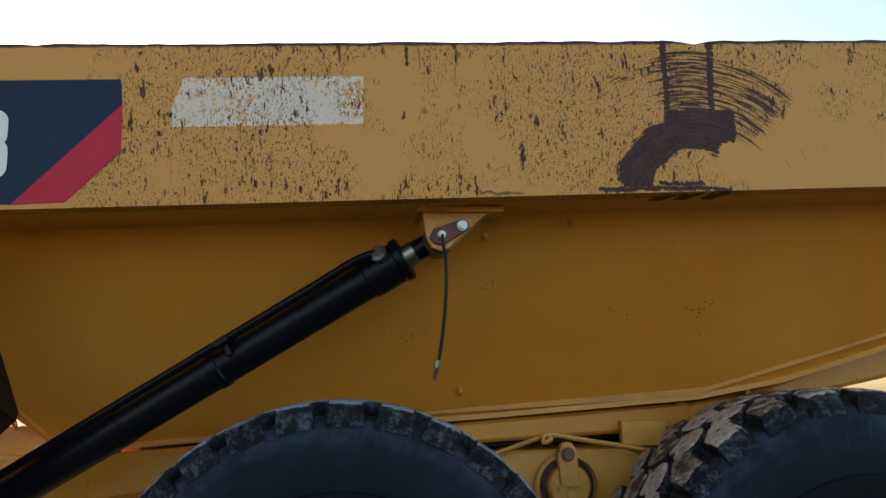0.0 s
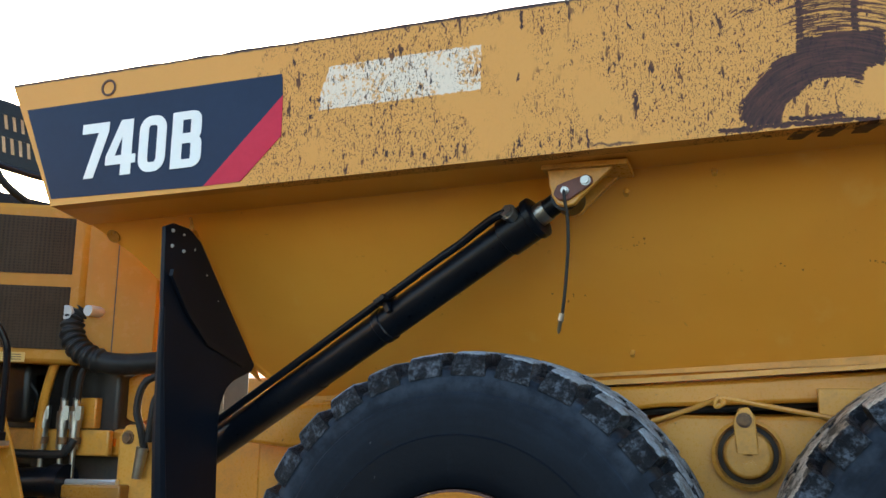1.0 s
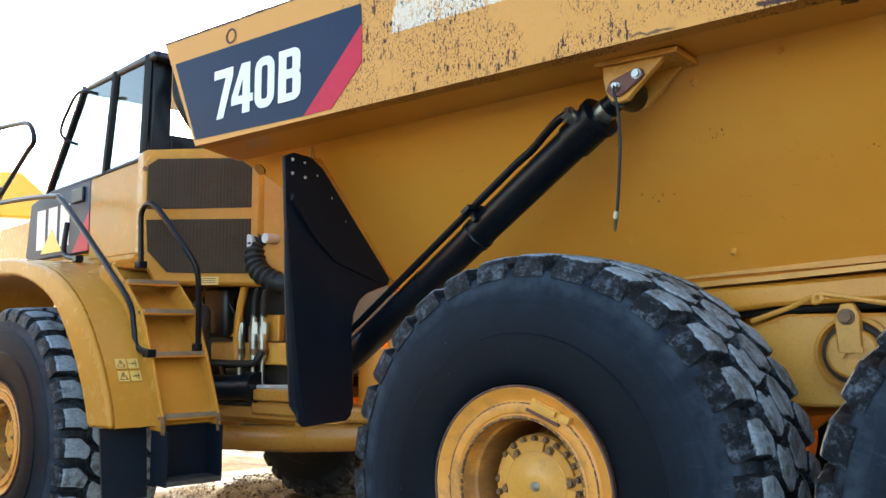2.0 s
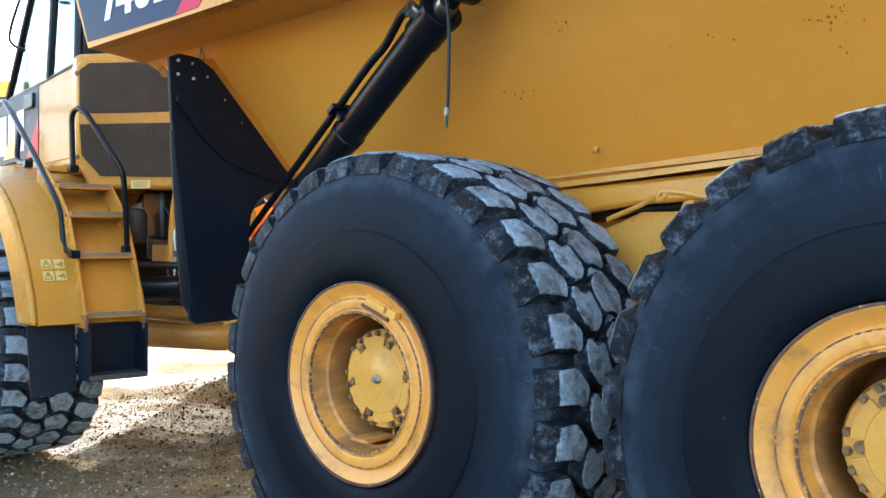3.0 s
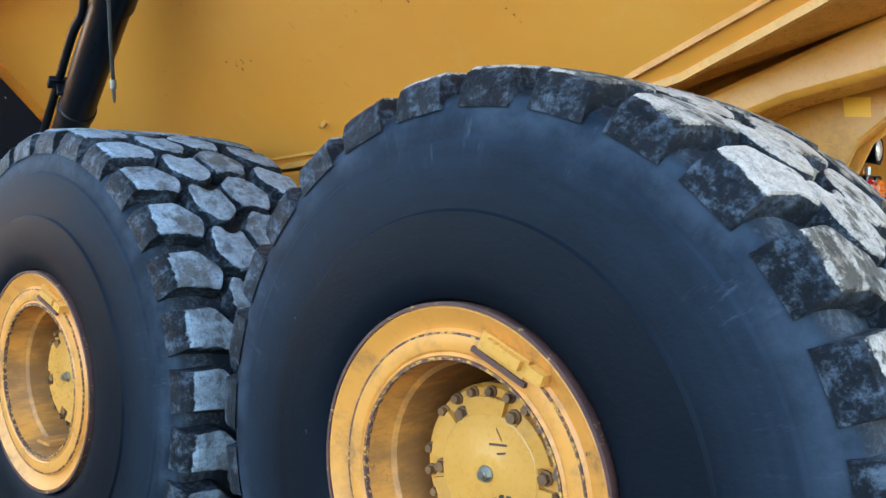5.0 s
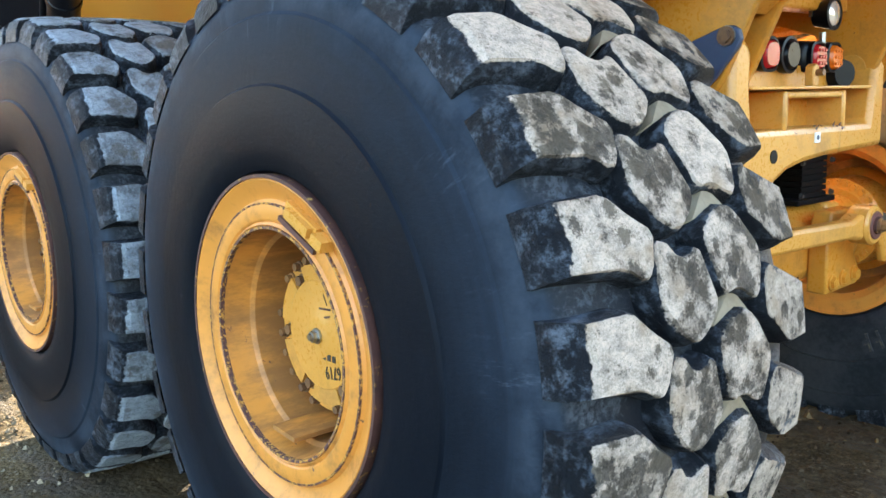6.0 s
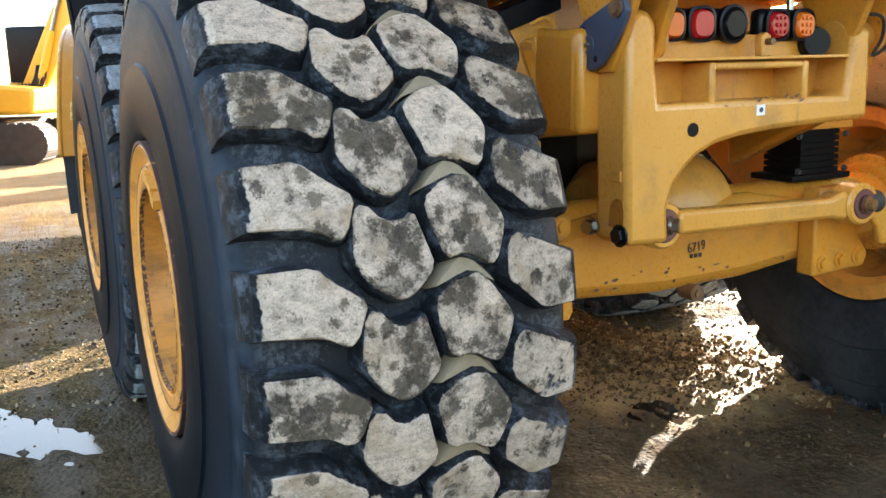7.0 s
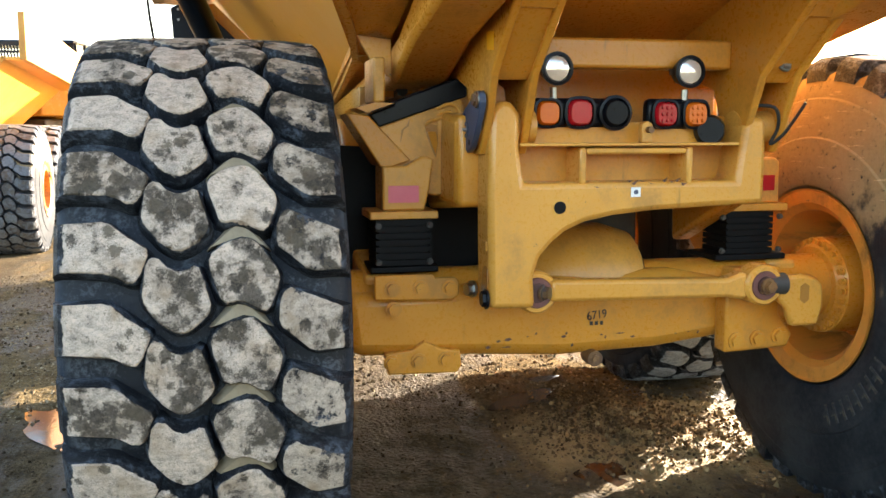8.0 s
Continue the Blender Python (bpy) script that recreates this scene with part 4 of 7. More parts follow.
# handwriting on the rear hub
hub_ob = next(o for o in truck.children if o.name.startswith("wheel_rim"))
UPSIDE = Matrix(((-1, 0, 0, 0), (0, 0, -1, 0), (0, -1, 0, 0), (0, 0, 0, 1)))
letters("marker_number", "6719", 0.046, MARKER, hub_ob, Matrix.Translation((0.088, -0.3200, -0.066)) @ UPSIDE @ pose(0, 0, 0, 0, 0, 8), 0.0006, 0.75, "handwritten black number")
for k in range(3):
    part("marker_bar", box(B(), (0.012 + 0.021 * k, -0.3202, -0.058), (0.026 + 0.021 * k, -0.3175, -0.042)), MARKER, hub_ob)
for u0, w0, u1, w1 in ((0.005, 0.072, 0.055, 0.076), (0.026, 0.110, 0.040, 0.086), (0.026, 0.052, 0.052, 0.058)):
    part("marker_stroke", slab(B(), [(u0, -0.3190, w0), (u1, -0.3190, w1), (u1, -0.3190, w1 - 0.005), (u0, -0.3190, w0 - 0.005)], (0, -0.0012, 0)), RUST, hub_ob, smooth=0)


# ---- dump body ----
def rail_outline(jit):
    rnd = random.Random(11)
    top = []
    x = -2.222
    while x < 3.30:
        dent = -0.012 * math.exp(-((x - 1.38) / 0.05) ** 2)
        top.append((x, top_z(x) + (rnd.uniform(-0.003, 0.003) if jit and x > -2 else 0) + dent))
        x += 0.06
    return top + [(3.30, top_z(3.30)), (3.30, low_z(3.30)), (-1.935, low_z(-1.935))]


body = part("dump_body", prism(B(), rail_outline(True), "y", -1.84, -1.76), RAIL, truck, "scraped and chipped side rail of the dump body", bevel=0.012)
part("side_rail", prism(B(), rail_outline(False), "y", 1.76, 1.84), YELLOW, truck, bevel=0.012)
for s in (1, -1):
    lip = [(-1.935, -1.838 * s, low_z(-1.935) + 0.004), (3.29, -1.838 * s, low_z(3.29) + 0.004), (3.29, -1.44 * s, low_z(3.29) + 0.004), (-2.06, -1.44 * s, low_z(-2.06) + 0.004)]
    part("rail_lip", slab(B(), lip, (0, 0, 0.03)), PANEL, truck)
    edge = [(-2.08, 2.475), (-1.975, 2.39), (-1.88, 2.305), (-1.80, 2.19), (-1.62, 1.98), (-1.46, 1.76), (-1.30, 1.612), (-1.108, 1.622), (0.65, 1.727), (1.68, 1.797), (2.07, 1.866), (2.475, 1.989), (3.29, 2.27), (3.29, low_z(3.29) + 0.02), (1.0, low_z(1.0) + 0.02), (-2.05, 2.46)]
    part("side_panel", slab(B(), [(x, s * side_y(z), z) for x, z in edge], (0, 0.03 * s, 0.03)), PANEL, truck, "deep yellow sloping side panel")
    path = [(x, s * (side_y(z) - 0.012), z - 0.008) for x, z in edge[6:13]]
    part("panel_flange", tube(B(), path, 0.017, 4), YELLOW_PALE, truck, "pale folded edge of the side panel", smooth=0)
    # floor beam beneath the panel
    zs = [(-1.55, 1.60), (-1.25, 1.575), (0.65, 1.70), (1.68, 1.77), (2.07, 1.84), (2.6, 2.02), (3.29, 2.25)]
    bm = B()
    prism(bm, [(x, z) for x, z in zs[:4]] + [(1.68, 1.64), (0.65, 1.595), (-1.25, 1.355), (-1.55, 1.38)], "y", -0.74 * s, -0.60 * s)
    tail = [(1.66, 1.76), (2.07, 1.83), (2.6, 2.01), (3.22, 2.23), (3.22, 2.04), (2.70, 1.865), (2.30, 1.79), (1.96, 1.68), (1.66, 1.66)]
    prism(bm, tail, "y", -0.735 * s, -0.530 * s)
    part("floor_beam", bm, YELLOW, truck, bevel=0.02)
    part("beam_cover", box(B(), (1.316, -0.795 * s if s > 0 else 0.745, 1.585), (1.532, -0.745 * s if s > 0 else 0.795, 1.705), pose(0, 0, -0.02, 0, 0, 0)), YELLOW_PALE, truck, bevel=0.006)
for s in (1, -1):
    part("tail_web", slab(B(), [(1.60, -0.815 * s, 1.785), (2.07, -0.880 * s, 1.862), (2.475, -0.995 * s, 1.985), (3.25, -1.25 * s, 2.255), (3.22, -0.733 * s, 2.225), (2.6, -0.733 * s, 2.00), (1.60, -0.733 * s, 1.75)], (0, 0, 0.012)), YELLOW, truck)
    part("tail_rib", prism(B(), [(-0.735 * s, 1.69), (-0.735 * s, 1.83), (-0.86 * s, 1.845), (-0.80 * s, 1.745)], "x", 1.92, 1.945), YELLOW_PALE, truck, bevel=0.003)
bm = B()
slab(bm, [(-1.3, -0.67, 1.65), (1.70, -0.85, 1.795), (1.70, 0.85, 1.795), (-1.3, 0.67, 1.65)], (0, 0, 0.05))
slab(bm, [(1.68, -0.84, 1.80), (3.29, -1.275, 2.275), (3.29, 1.275, 2.275), (1.68, 0.84, 1.80)], (0, 0, 0.05))
part("body_floor", bm, YELLOW, truck)
bm = B()
slab(bm, [(-2.20, -1.76, 3.05), (-1.93, -1.76, 2.47), (-1.93, 1.76, 2.47), (-2.20, 1.76, 3.05)], (0.06, 0, 0))
slab(bm, [(-2.0, -1.44, 2.47), (-1.30, -0.66, 1.62), (-1.30, 0.66, 1.62), (-2.0, 1.44, 2.47)], (0.06, 0, 0.03))
part("front_wall", bm, PANEL, truck)

for s in (1, -1):
    part("front_gusset", prism(B(), [(-1.57, 1.38), (-1.05, 1.38), (-1.05, 1.60), (-1.30, 1.64), (-1.42, 1.72), (-1.57, 1.72)], "y", -0.665 * s, -0.605 * s), YELLOW, truck, bevel=0.01)

# decal, number and chips on the rail
Y0 = -1.8425
part("navy_decal", prism(B(), [(-2.121, 2.921), (-1.932, 2.482), (-1.131, 2.490), (-0.768, 2.860), (-0.777, 2.955)], "y", Y0 + 0.001, Y0), NAVY, body, "dark blue sticker on the rail", smooth=0)
part("red_decal", prism(B(), [(-1.131, 2.490), (-0.950, 2.499), (-0.767, 2.683), (-0.768, 2.860)], "y", Y0 + 0.001, Y0 - 0.001), RED, body, "red slanted stripe", smooth=0)


def digit(name, polys, x0, z0, w, h, lean, parent):
    bm = B()
    for i, p in enumerate(polys):
        proud = 0.0012 if i >= 28 else 0.0
        if len({(round(u, 4), round(v, 4)) for u, v in p}) < 3:
            continue
        p = [q for k, q in enumerate(p) if q != p[k - 1]]
        slab(bm, [(x0 + w * u + lean * h * v + 0.0, Y0 - 0.001, z0 + h * v + 0.028 * (w * u)) for u, v in p], (0, -0.002 - proud, 0))
    return part(name, bm, WHITE, parent, "white figure", smooth=0)


def bowl(x0, x1, z0, z1, r, stroke, square_left=False):
    """A rounded ring as a row of quads; with square_left the left side is straight, as in a B."""
    def loop(a, b, c, d, rad, rx):
        out = []
        for cx, cz, a0 in ((b - rx, d - rad, 0), (a + rx, d - rad, 90), (a + rx, c + rad, 180), (b - rx, c + rad, 270)):
            for k in range(7):
                w = radians(a0 + 15 * k)
                if square_left and cx == a + rx:
                    out.append((a, d if a0 == 90 else c))
                else:
                    out.append((cx + rx * math.cos(w), cz + rad * math.sin(w)))
        return out
    sx, sz = stroke
    o, i = loop(x0, x1, z0, z1, r, min(0.45, r * 1.75)), loop(x0 + sx, x1 - sx, z0 + sz, z1 - sz, max(r - sz, 0.02), max(min(0.45, r * 1.75) - sx, 0.03))
    return [(o[k], o[(k + 1) % 28], i[(k + 1) % 28], i[k]) for k in range(28)]


SEVEN = [((0, 1), (1, 1), (1, 0.82), (0.52, 0), (0.16, 0), (0.62, 0.82), (0, 0.82))]
FOUR = [((0.52, 1), (0.86, 1), (0.86, 0), (0.52, 0)), ((0.46, 1), (0.52, 1), (0.52, 0.70), (0.30, 0.36), (0, 0.36)), ((0, 0.36), (0.52, 0.36), (0.52, 0.20), (0, 0.20)), ((0.86, 0.36), (1, 0.36), (1, 0.20), (0.86, 0.20))]
ZERO = bowl(0, 1, 0, 1, 0.24, (0.34, 0.17))
BEE = bowl(0, 0.97, 0.46, 1, 0.17, (0.35, 0.15), True) + bowl(0, 1, 0, 0.58, 0.18, (0.35, 0.15), True)
for glyph, gx, gw, nm in ((SEVEN, -1.785, 0.145, "figure_seven"), (FOUR, -1.648, 0.160, "figure_four"), (ZERO, -1.474, 0.140, "figure_zero"), (BEE, -1.304, 0.152, "letter_b")):
    digit(nm, glyph, gx, 2.562 + 0.028 * (gx + 1.8), gw, 0.255, 0.0, body)
part("drain_hole", lathe(B(), ((0.034, 0.0), (0.040, -0.006), (0.03, -0.006), (0.028, 0.01), (0.004, 0.012)), (-1.665, -1.838, 2.985), 24), RUST, body)
for x in (1.22, 1.32, 1.43):
    part("lip_mark", slab(B(), [(x, -1.80, low_z(x) - 0.001), (x + 0.07, -1.80, low_z(x + 0.07) - 0.001), (x + 0.03, -1.70, low_z(x + 0.03) - 0.001), (x - 0.02, -1.71, low_z(x - 0.02) - 0.001)], (0, 0, 0.004)), RUST, body, smooth=0)
# bolts and scuffs on the panel
for x, z in ((0.597, 2.455), (0.942, 2.505), (0.541, 1.841)):
    part("plug_bolt", cyl(B(), (x, side_y(z) + 0.02, z + 0.02), (x, side_y(z) - 0.022, z - 0.020), 0.015, 0.010, 12), YELLOW_PALE, truck)
def on_panel(x, z, out=0.0):
    return Vector((x, side_y(z) - out * 0.731, z - out * 0.683))


# pale nicks and small dark bruises in the panel's paint
rnd = random.Random(21)
for x, z, w, h in ((0.776, 1.954, 0.018, 0.012), (0.734, 2.057, 0.006, 0.010), (0.693, 2.153, 0.008, 0.012)):
    part("paint_nick", slab(B(), [on_panel(x, z + h, 0.0006), on_panel(x + w * 0.4, z + h * 0.6, 0.0006), on_panel(x + w, z - h * 0.8, 0.0006), on_panel(x + w * 0.3, z - h * 0.2, 0.0006)], (0, -0.0006, -0.0006)), YELLOW_PALE, truck, smooth=0)
for cx, cz, count, spread in ((1.58, 2.17, 16, 0.06), (0.30, 2.07, 7, 0.035), (0.60, 2.28, 6, 0.05), (1.22, 2.17, 4, 0.04), (1.64, 2.08, 3, 0.02)):
    for k in range(count):
        x, z = cx + rnd.gauss(0, spread), cz + rnd.gauss(0, spread * 0.3)
        w, h = rnd.uniform(0.003, 0.012), rnd.uniform(0.002, 0.006)
        part("paint_bruise", slab(B(), [on_panel(x, z, 0.0006), on_panel(x + w * 0.5, z - h, 0.0006), on_panel(x + w, z + h * 0.3, 0.0006), on_panel(x + w * 0.4, z + h, 0.0006)], (0, -0.0004, -0.0004)), BRUISE, truck, smooth=0)
part("lift_hole", cyl(B(), (-1.95, side_y(2.40) + 0.01, 2.405), (-1.95, side_y(2.40) - 0.006, 2.395), 0.035, 0.035, 20), GRIMY_SHADED, truck)

# bracket, pin plate and cylinder
def bracket(y):
    z0 = low_z(0.45) + 0.006
    p = [(0.318, z0), (0.600, z0), (0.447, 2.385), (0.425, 2.36), (0.39, 2.352), (0.355, 2.365), (0.335, 2.40), (0.325, 2.45)]
    return part("cylinder_bracket", prism(B(), p, "y", y, y + 0.035), YELLOW_PALE, truck, "pale bracket for the lift cylinder", bevel=0.006)


bracket(-1.665)
bracket(-1.50)
part("bracket_plate", box(B(), (0.30, -1.69, low_z(0.45) - 0.018), (0.635, -1.45, low_z(0.45) + 0.004)), YELLOW_PALE, truck, bevel=0.004)
part("pin_plate", prism(B(), [(0.345, 2.40), (0.36, 2.435), (0.385, 2.445), (0.47, 2.472), (0.495, 2.462), (0.50, 2.44), (0.485, 2.425), (0.43, 2.39), (0.40, 2.372), (0.365, 2.378)], "y", -1.667, -1.682), PURPLE, truck, "brown worn pin plate", bevel=0.004)
part("plate_bolt", hexbolt(B(), (0.472, -1.681, 2.447), (0, -1, 0), 0.015, 0.016), STEEL, truck)
part("grease_fitting", hexbolt(B(), (0.392, -1.681, 2.410), (0, -1, 0), 0.012, 0.03), STEEL, truck)
part("grease_hose", tube(B(), spline([(0.392, -1.705, 2.41), (0.395, -1.712, 2.375), (0.404, -1.70, 2.30), (0.404, -1.69, 2.20), (0.394, -1.68, 2.08), (0.378, -1.665, 1.96), (0.372, -1.66, 1.935)]), 0.0065, 8), HOSE, truck, "thin black hanging hose")
part("hose_end", tube(B(), [(0.372, -1.66, 1.938), (0.366, -1.657, 1.91), (0.365, -1.656, 1.905), (0.358, -1.65, 1.875), (0.356, -1.649, 1.862)], [0.011, 0.011, 0.007, 0.007, 0.003], 10), STEEL, truck, "metal hose coupling")

CA, CB = Vector((0.375, -1.585, 2.410)), Vector((-1.62, -1.05, 1.290))
CD = (CB - CA).normalized()
part("rod_eye", cyl(cyl(B(), (0.385, -1.63, 2.405), (0.385, -1.52, 2.405), 0.06, None, 28), CA + CD * 0.03, CA + CD * 0.13, 0.042), BLACK, truck)
part("rod", cyl(B(), CA + CD * 0.09, CA + CD * 0.16, 0.047), STEEL, truck, "bright cylinder rod")
bm = B()
tube(bm, [CA + CD * k for k in (0.135, 0.14, 0.165, 0.17, 0.30, 0.305)], [0.082, 0.090, 0.090, 0.082, 0.082, 0.073], 36)
tube(bm, [CA + CD * k for k in (0.30, 1.45)], 0.073, 36)
tube(bm, [CA + CD * k for k in (0.98, 0.985, 1.02, 1.025)], [0.073, 0.079, 0.079, 0.073], 36)
tube(bm, [CA + CD * k for k in (1.44, 2.30)], 0.076, 36)
part("lift_cylinder", bm, BLACK, truck, "black painted hydraulic lift cylinder")
UP = Vector((0, 0, 1)) - CD * CD.z
UP.normalize()
SIDE = CD.cross(UP)
OFF = UP * 0.070 - SIDE * 0.080
pipe = [CA + CD * 0.215 + UP * 0.050 - SIDE * 0.098, CA + CD * 0.27 + UP * 0.062 - SIDE * 0.098, CA + CD * 0.36 + UP * 0.072 - SIDE * 0.080, CA + CD * 0.48 + UP * 0.074 - SIDE * 0.066, CA + CD * 0.60 + OFF, CA + CD * 1.0 + OFF, CA + CD * 2.25 + OFF]
part("cylinder_pipe", tube(B(), spline(pipe), 0.0175, 12), BLACK, truck, "black steel oil pipe")
part("port_fitting", hexbolt(cyl(B(), CA + CD * 0.21 + UP * 0.02 - SIDE * 0.05, CA + CD * 0.21 + UP * 0.045 - SIDE * 0.094, 0.030), CA + CD * 0.21 + UP * 0.045 - SIDE * 0.094, UP * 0.4 - SIDE, 0.026, 0.022), STEEL, truck, "plain steel port fitting")
bm = B()
box(bm, (-0.03, -0.05, -0.012), (0.03, 0.05, 0.012), Matrix.Translation(CA + CD * 0.91 + OFF * 0.9) @ Matrix((CD, SIDE, UP)).transposed().to_4x4())
box(bm, (-0.012, -0.02, -0.06), (0.012, 0.02, 0.0), Matrix.Translation(CA + CD * 0.91 + OFF * 0.9) @ Matrix((CD, SIDE, UP)).transposed().to_4x4())
part("pipe_clamp", bm, BLACK, truck, bevel=0.003)

flap = part("mud_flap", slab(B(), [(-1.42 + 0.03 * math.sin((y + 1.7) * 3), y, z) for y, z in ((-1.69, 2.36), (-1.63, 2.387), (-1.52, 2.38), (-1.435, 2.33), (-0.89, 1.78), (-0.915, 1.745), (-1.02, 1.715), (-1.10, 1.69), (-1.16, 1.65), (-1.20, 1.58), (-1.215, 1.48), (-1.205, 1.3), (-1.195, 1.10), (-1.215, 1.045), (-1.25, 1.02), (-1.54, 1.01), (-1.575, 1.04), (-1.605, 1.46), (-1.645, 1.80), (-1.675, 2.05))], (-0.02, 0, 0)), FLAP, truck, "thick black rubber mud flap", bevel=0.004)
part("flap_fold", slab(B(), [(-1.385, y, z) for y, z in ((-1.66, 2.14), (-1.52, 1.98), (-1.35, 1.85), (-1.02, 1.76), (-1.0, 1.775), (-1.36, 1.885), (-1.53, 2.02), (-1.655, 2.17))], (-0.02, 0, 0)), FLAP, flap)
part("flap_curl", tube(B(), [(-1.42, -1.67, 2.0), (-1.43, -1.645, 1.75), (-1.44, -1.60, 1.42), (-1.44, -1.565, 1.12), (-1.42, -1.54, 1.03)], [0.012, 0.018, 0.03, 0.035, 0.01], 8), FLAP, flap)
for y, z in ((-1.64, 2.35), (-1.56, 2.345), (-1.64, 2.28), (-1.55, 2.27), (-1.47, 2.29), (-1.36, 2.185), (-1.25, 2.075), (-1.14, 1.965), (-1.03, 1.86), (-0.95, 1.80)):
    part("rivet", hexbolt(B(), (-1.415, y, z), (1, 0, 0), 0.0065, 0.009), GREY_WALL, flap)
part("flap_strap", slab(B(), [(-1.455, y, z) for y, z in ((-1.66, 2.36), (-1.56, 2.36), (-0.86, 1.76), (-0.72, 1.70), (-0.80, 1.80), (-1.40, 2.40))], (-0.012, 0, 0)), YELLOW, truck)
part("flap_tie", tube(B(), spline([(-1.41, -1.52, 2.37), (-1.41, -1.51, 2.41), (-1.43, -1.49, 2.44), (-1.41, -1.49, 2.38)]), 0.006, 6), YELLOW_PALE, truck)

# ---- rear chassis ----
for s in (-1, 1):
    rail = [(-1.55, 1.44), (-0.3, 1.49), (0.7, 1.575), (2.22, 1.56), (2.22, 1.25), (1.2, 1.16), (0.1, 1.05), (-0.9, 1.0), (-1.45, 0.95), (-1.55, 1.05)]
    part("frame_rail", prism(B(), rail, "y", 0.40 * s, 0.56 * s), YELLOW, truck, "deep yellow chassis rail", bevel=0.02)
    beam = [(-0.25, 0.80), (0.25, 0.78), (0.75, 1.18), (1.2, 1.18), (1.7, 0.78), (2.06, 0.80), (2.06, 1.0), (1.75, 1.05), (1.45, 1.50), (1.30, 1.56), (0.75, 1.56), (0.55, 1.48), (0.22, 1.05), (-0.25, 1.0)]
    part("equalizer_beam", prism(B(), beam, "y", 0.74 * s, 0.86 * s), YELLOW_PALE, truck, "yellow suspension beam between the axles", bevel=0.015)
    c = Vector((1.02, 0.86 * s, 1.40))
    part("pivot_ring", lathe(B(), ((0.15, 0), (0.15, 0.05 * s), (0.135, 0.06 * s), (0.125, 0.03 * s), (0.125, 0)), c, 40, True), YELLOW_PALE, truck)
    part("pivot_seal", lathe(B(), ((0.125, 0), (0.125, 0.02 * s), (0.105, 0.03 * s), (0.105, 0)), c, 40, True), DARK, truck)
    bm = lathe(B(), ((0.10, 0), (0.10, 0.07 * s), (0.09, 0.085 * s), (0.01, 0.085 * s)), c, 40)
    prism(bm, [(0.975, 1.40), (1.065, 1.40), (1.055, 1.56), (1.03, 1.60), (0.99, 1.595), (0.965, 1.54)], "y", 0.90 * s, 0.965 * s)
    part("pivot_cap", bm, YELLOW_PALE, truck, bevel=0.006)
    for dx, dz in ((-0.035, 0.0), (0.03, 0.015), (0.005, -0.045)):
        part("cap_bolt", hexbolt(B(), (1.02 + dx, 0.944 * s, 1.40 + dz), (0, s, 0), 0.019, 0.02), YELLOW_PALE, truck)
    part("ear_bolt", hexbolt(B(), (1.01, 0.965 * s, 1.545), (0, s, 0), 0.024, 0.025), BOLT, truck)
    part("rope_tie", tube(B(), spline([(0.62, 0.90 * s, 1.53), (0.80, 0.93 * s, 1.59), (0.905, 0.98 * s, 1.63), (0.93, 1.0 * s, 1.615), (0.90, 0.99 * s, 1.60), (0.92, 0.99 * s, 1.635), (1.1, 0.95 * s, 1.605), (1.3, 0.92 * s, 1.57), (1.5, 0.90 * s, 1.53)]), 0.011, 8), YELLOW_PALE, truck, "yellow painted tie")
    part("line_pipe", tube(B(), [(-1.2, 0.62 * s, 1.50), (0.2, 0.64 * s, 1.555), (1.0, 0.66 * s, 1.60), (1.75, 0.66 * s, 1.66)], 0.022, 10), HOSE, truck, "black pipe along the chassis")
    part("bump_pad", box(B(), (-0.78, 0.58 * s if s > 0 else -0.72, 1.22), (-0.50, 0.72 * s if s > 0 else -0.58, 1.46)), YELLOW, truck, bevel=0.02)
for x in (0.0, 1.966):
    bm = cyl(B(), (x, -1.1, 0.88), (x, 1.1, 0.88), 0.13, None, 28)
    part("axle_tube", bm, YELLOW, truck)
part("differential", lathe(B(), ((0.12, -0.36), (0.26, -0.24), (0.30, 0), (0.26, 0.24), (0.12, 0.36)), (0, 0, 0.90), 40), YELLOW, truck)
part("cross_member", box(B(), (-1.5, -0.40, 1.0), (-1.25, 0.40, 1.42)), YELLOW, truck, bevel=0.02)
part("cross_member", box(B(), (0.8, -0.40, 1.1), (1.1, 0.40, 1.5)), YELLOW, truck, bevel=0.02)

# rear bolster casting
bol = [(-0.485, 0.922), (-0.325, 0.917), (-0.332, 1.02), (-0.31, 1.09), (-0.27, 1.135), (-0.223, 1.173), (-0.15, 1.205), (-0.05, 1.224), (0.10, 1.238), (0.315, 1.247), (0.512, 1.253), (0.512, 1.40), (0.508, 1.548), (0.455, 1.56), (0.425, 1.52), (0.40, 1.335), (-0.37, 1.335), (-0.385, 1.45), (-0.385, 1.56), (-0.41, 1.60), (-0.45, 1.605), (-0.485, 1.57), (-0.49, 1.30)]
bolster = part("rear_bolster", prism(B(), bol, "x", 2.20, 2.36), YELLOW_PALE, truck, "bright yellow cast rear frame", bevel=0.02)
bm = B()
box(bm, (2.21, -0.175, 1.325), (2.352, -0.150, 1.452))
box(bm, (2.21, 0.214, 1.325), (2.352, 0.238, 1.452))
box(bm, (2.21, -0.150, 1.428), (2.350, 0.214, 1.450))
part("box_frame", bm, YELLOW_PALE, bolster, bevel=0.008)
part("pocket_wall", box(B(), (2.195, -0.40, 1.32), (2.225, 0.43, 1.46)), YELLOW, bolster)
part("lamp_shelf", box(B(), (2.18, -0.385, 1.456), (2.362, 0.405, 1.466)), YELLOW_PALE, bolster, bevel=0.003)
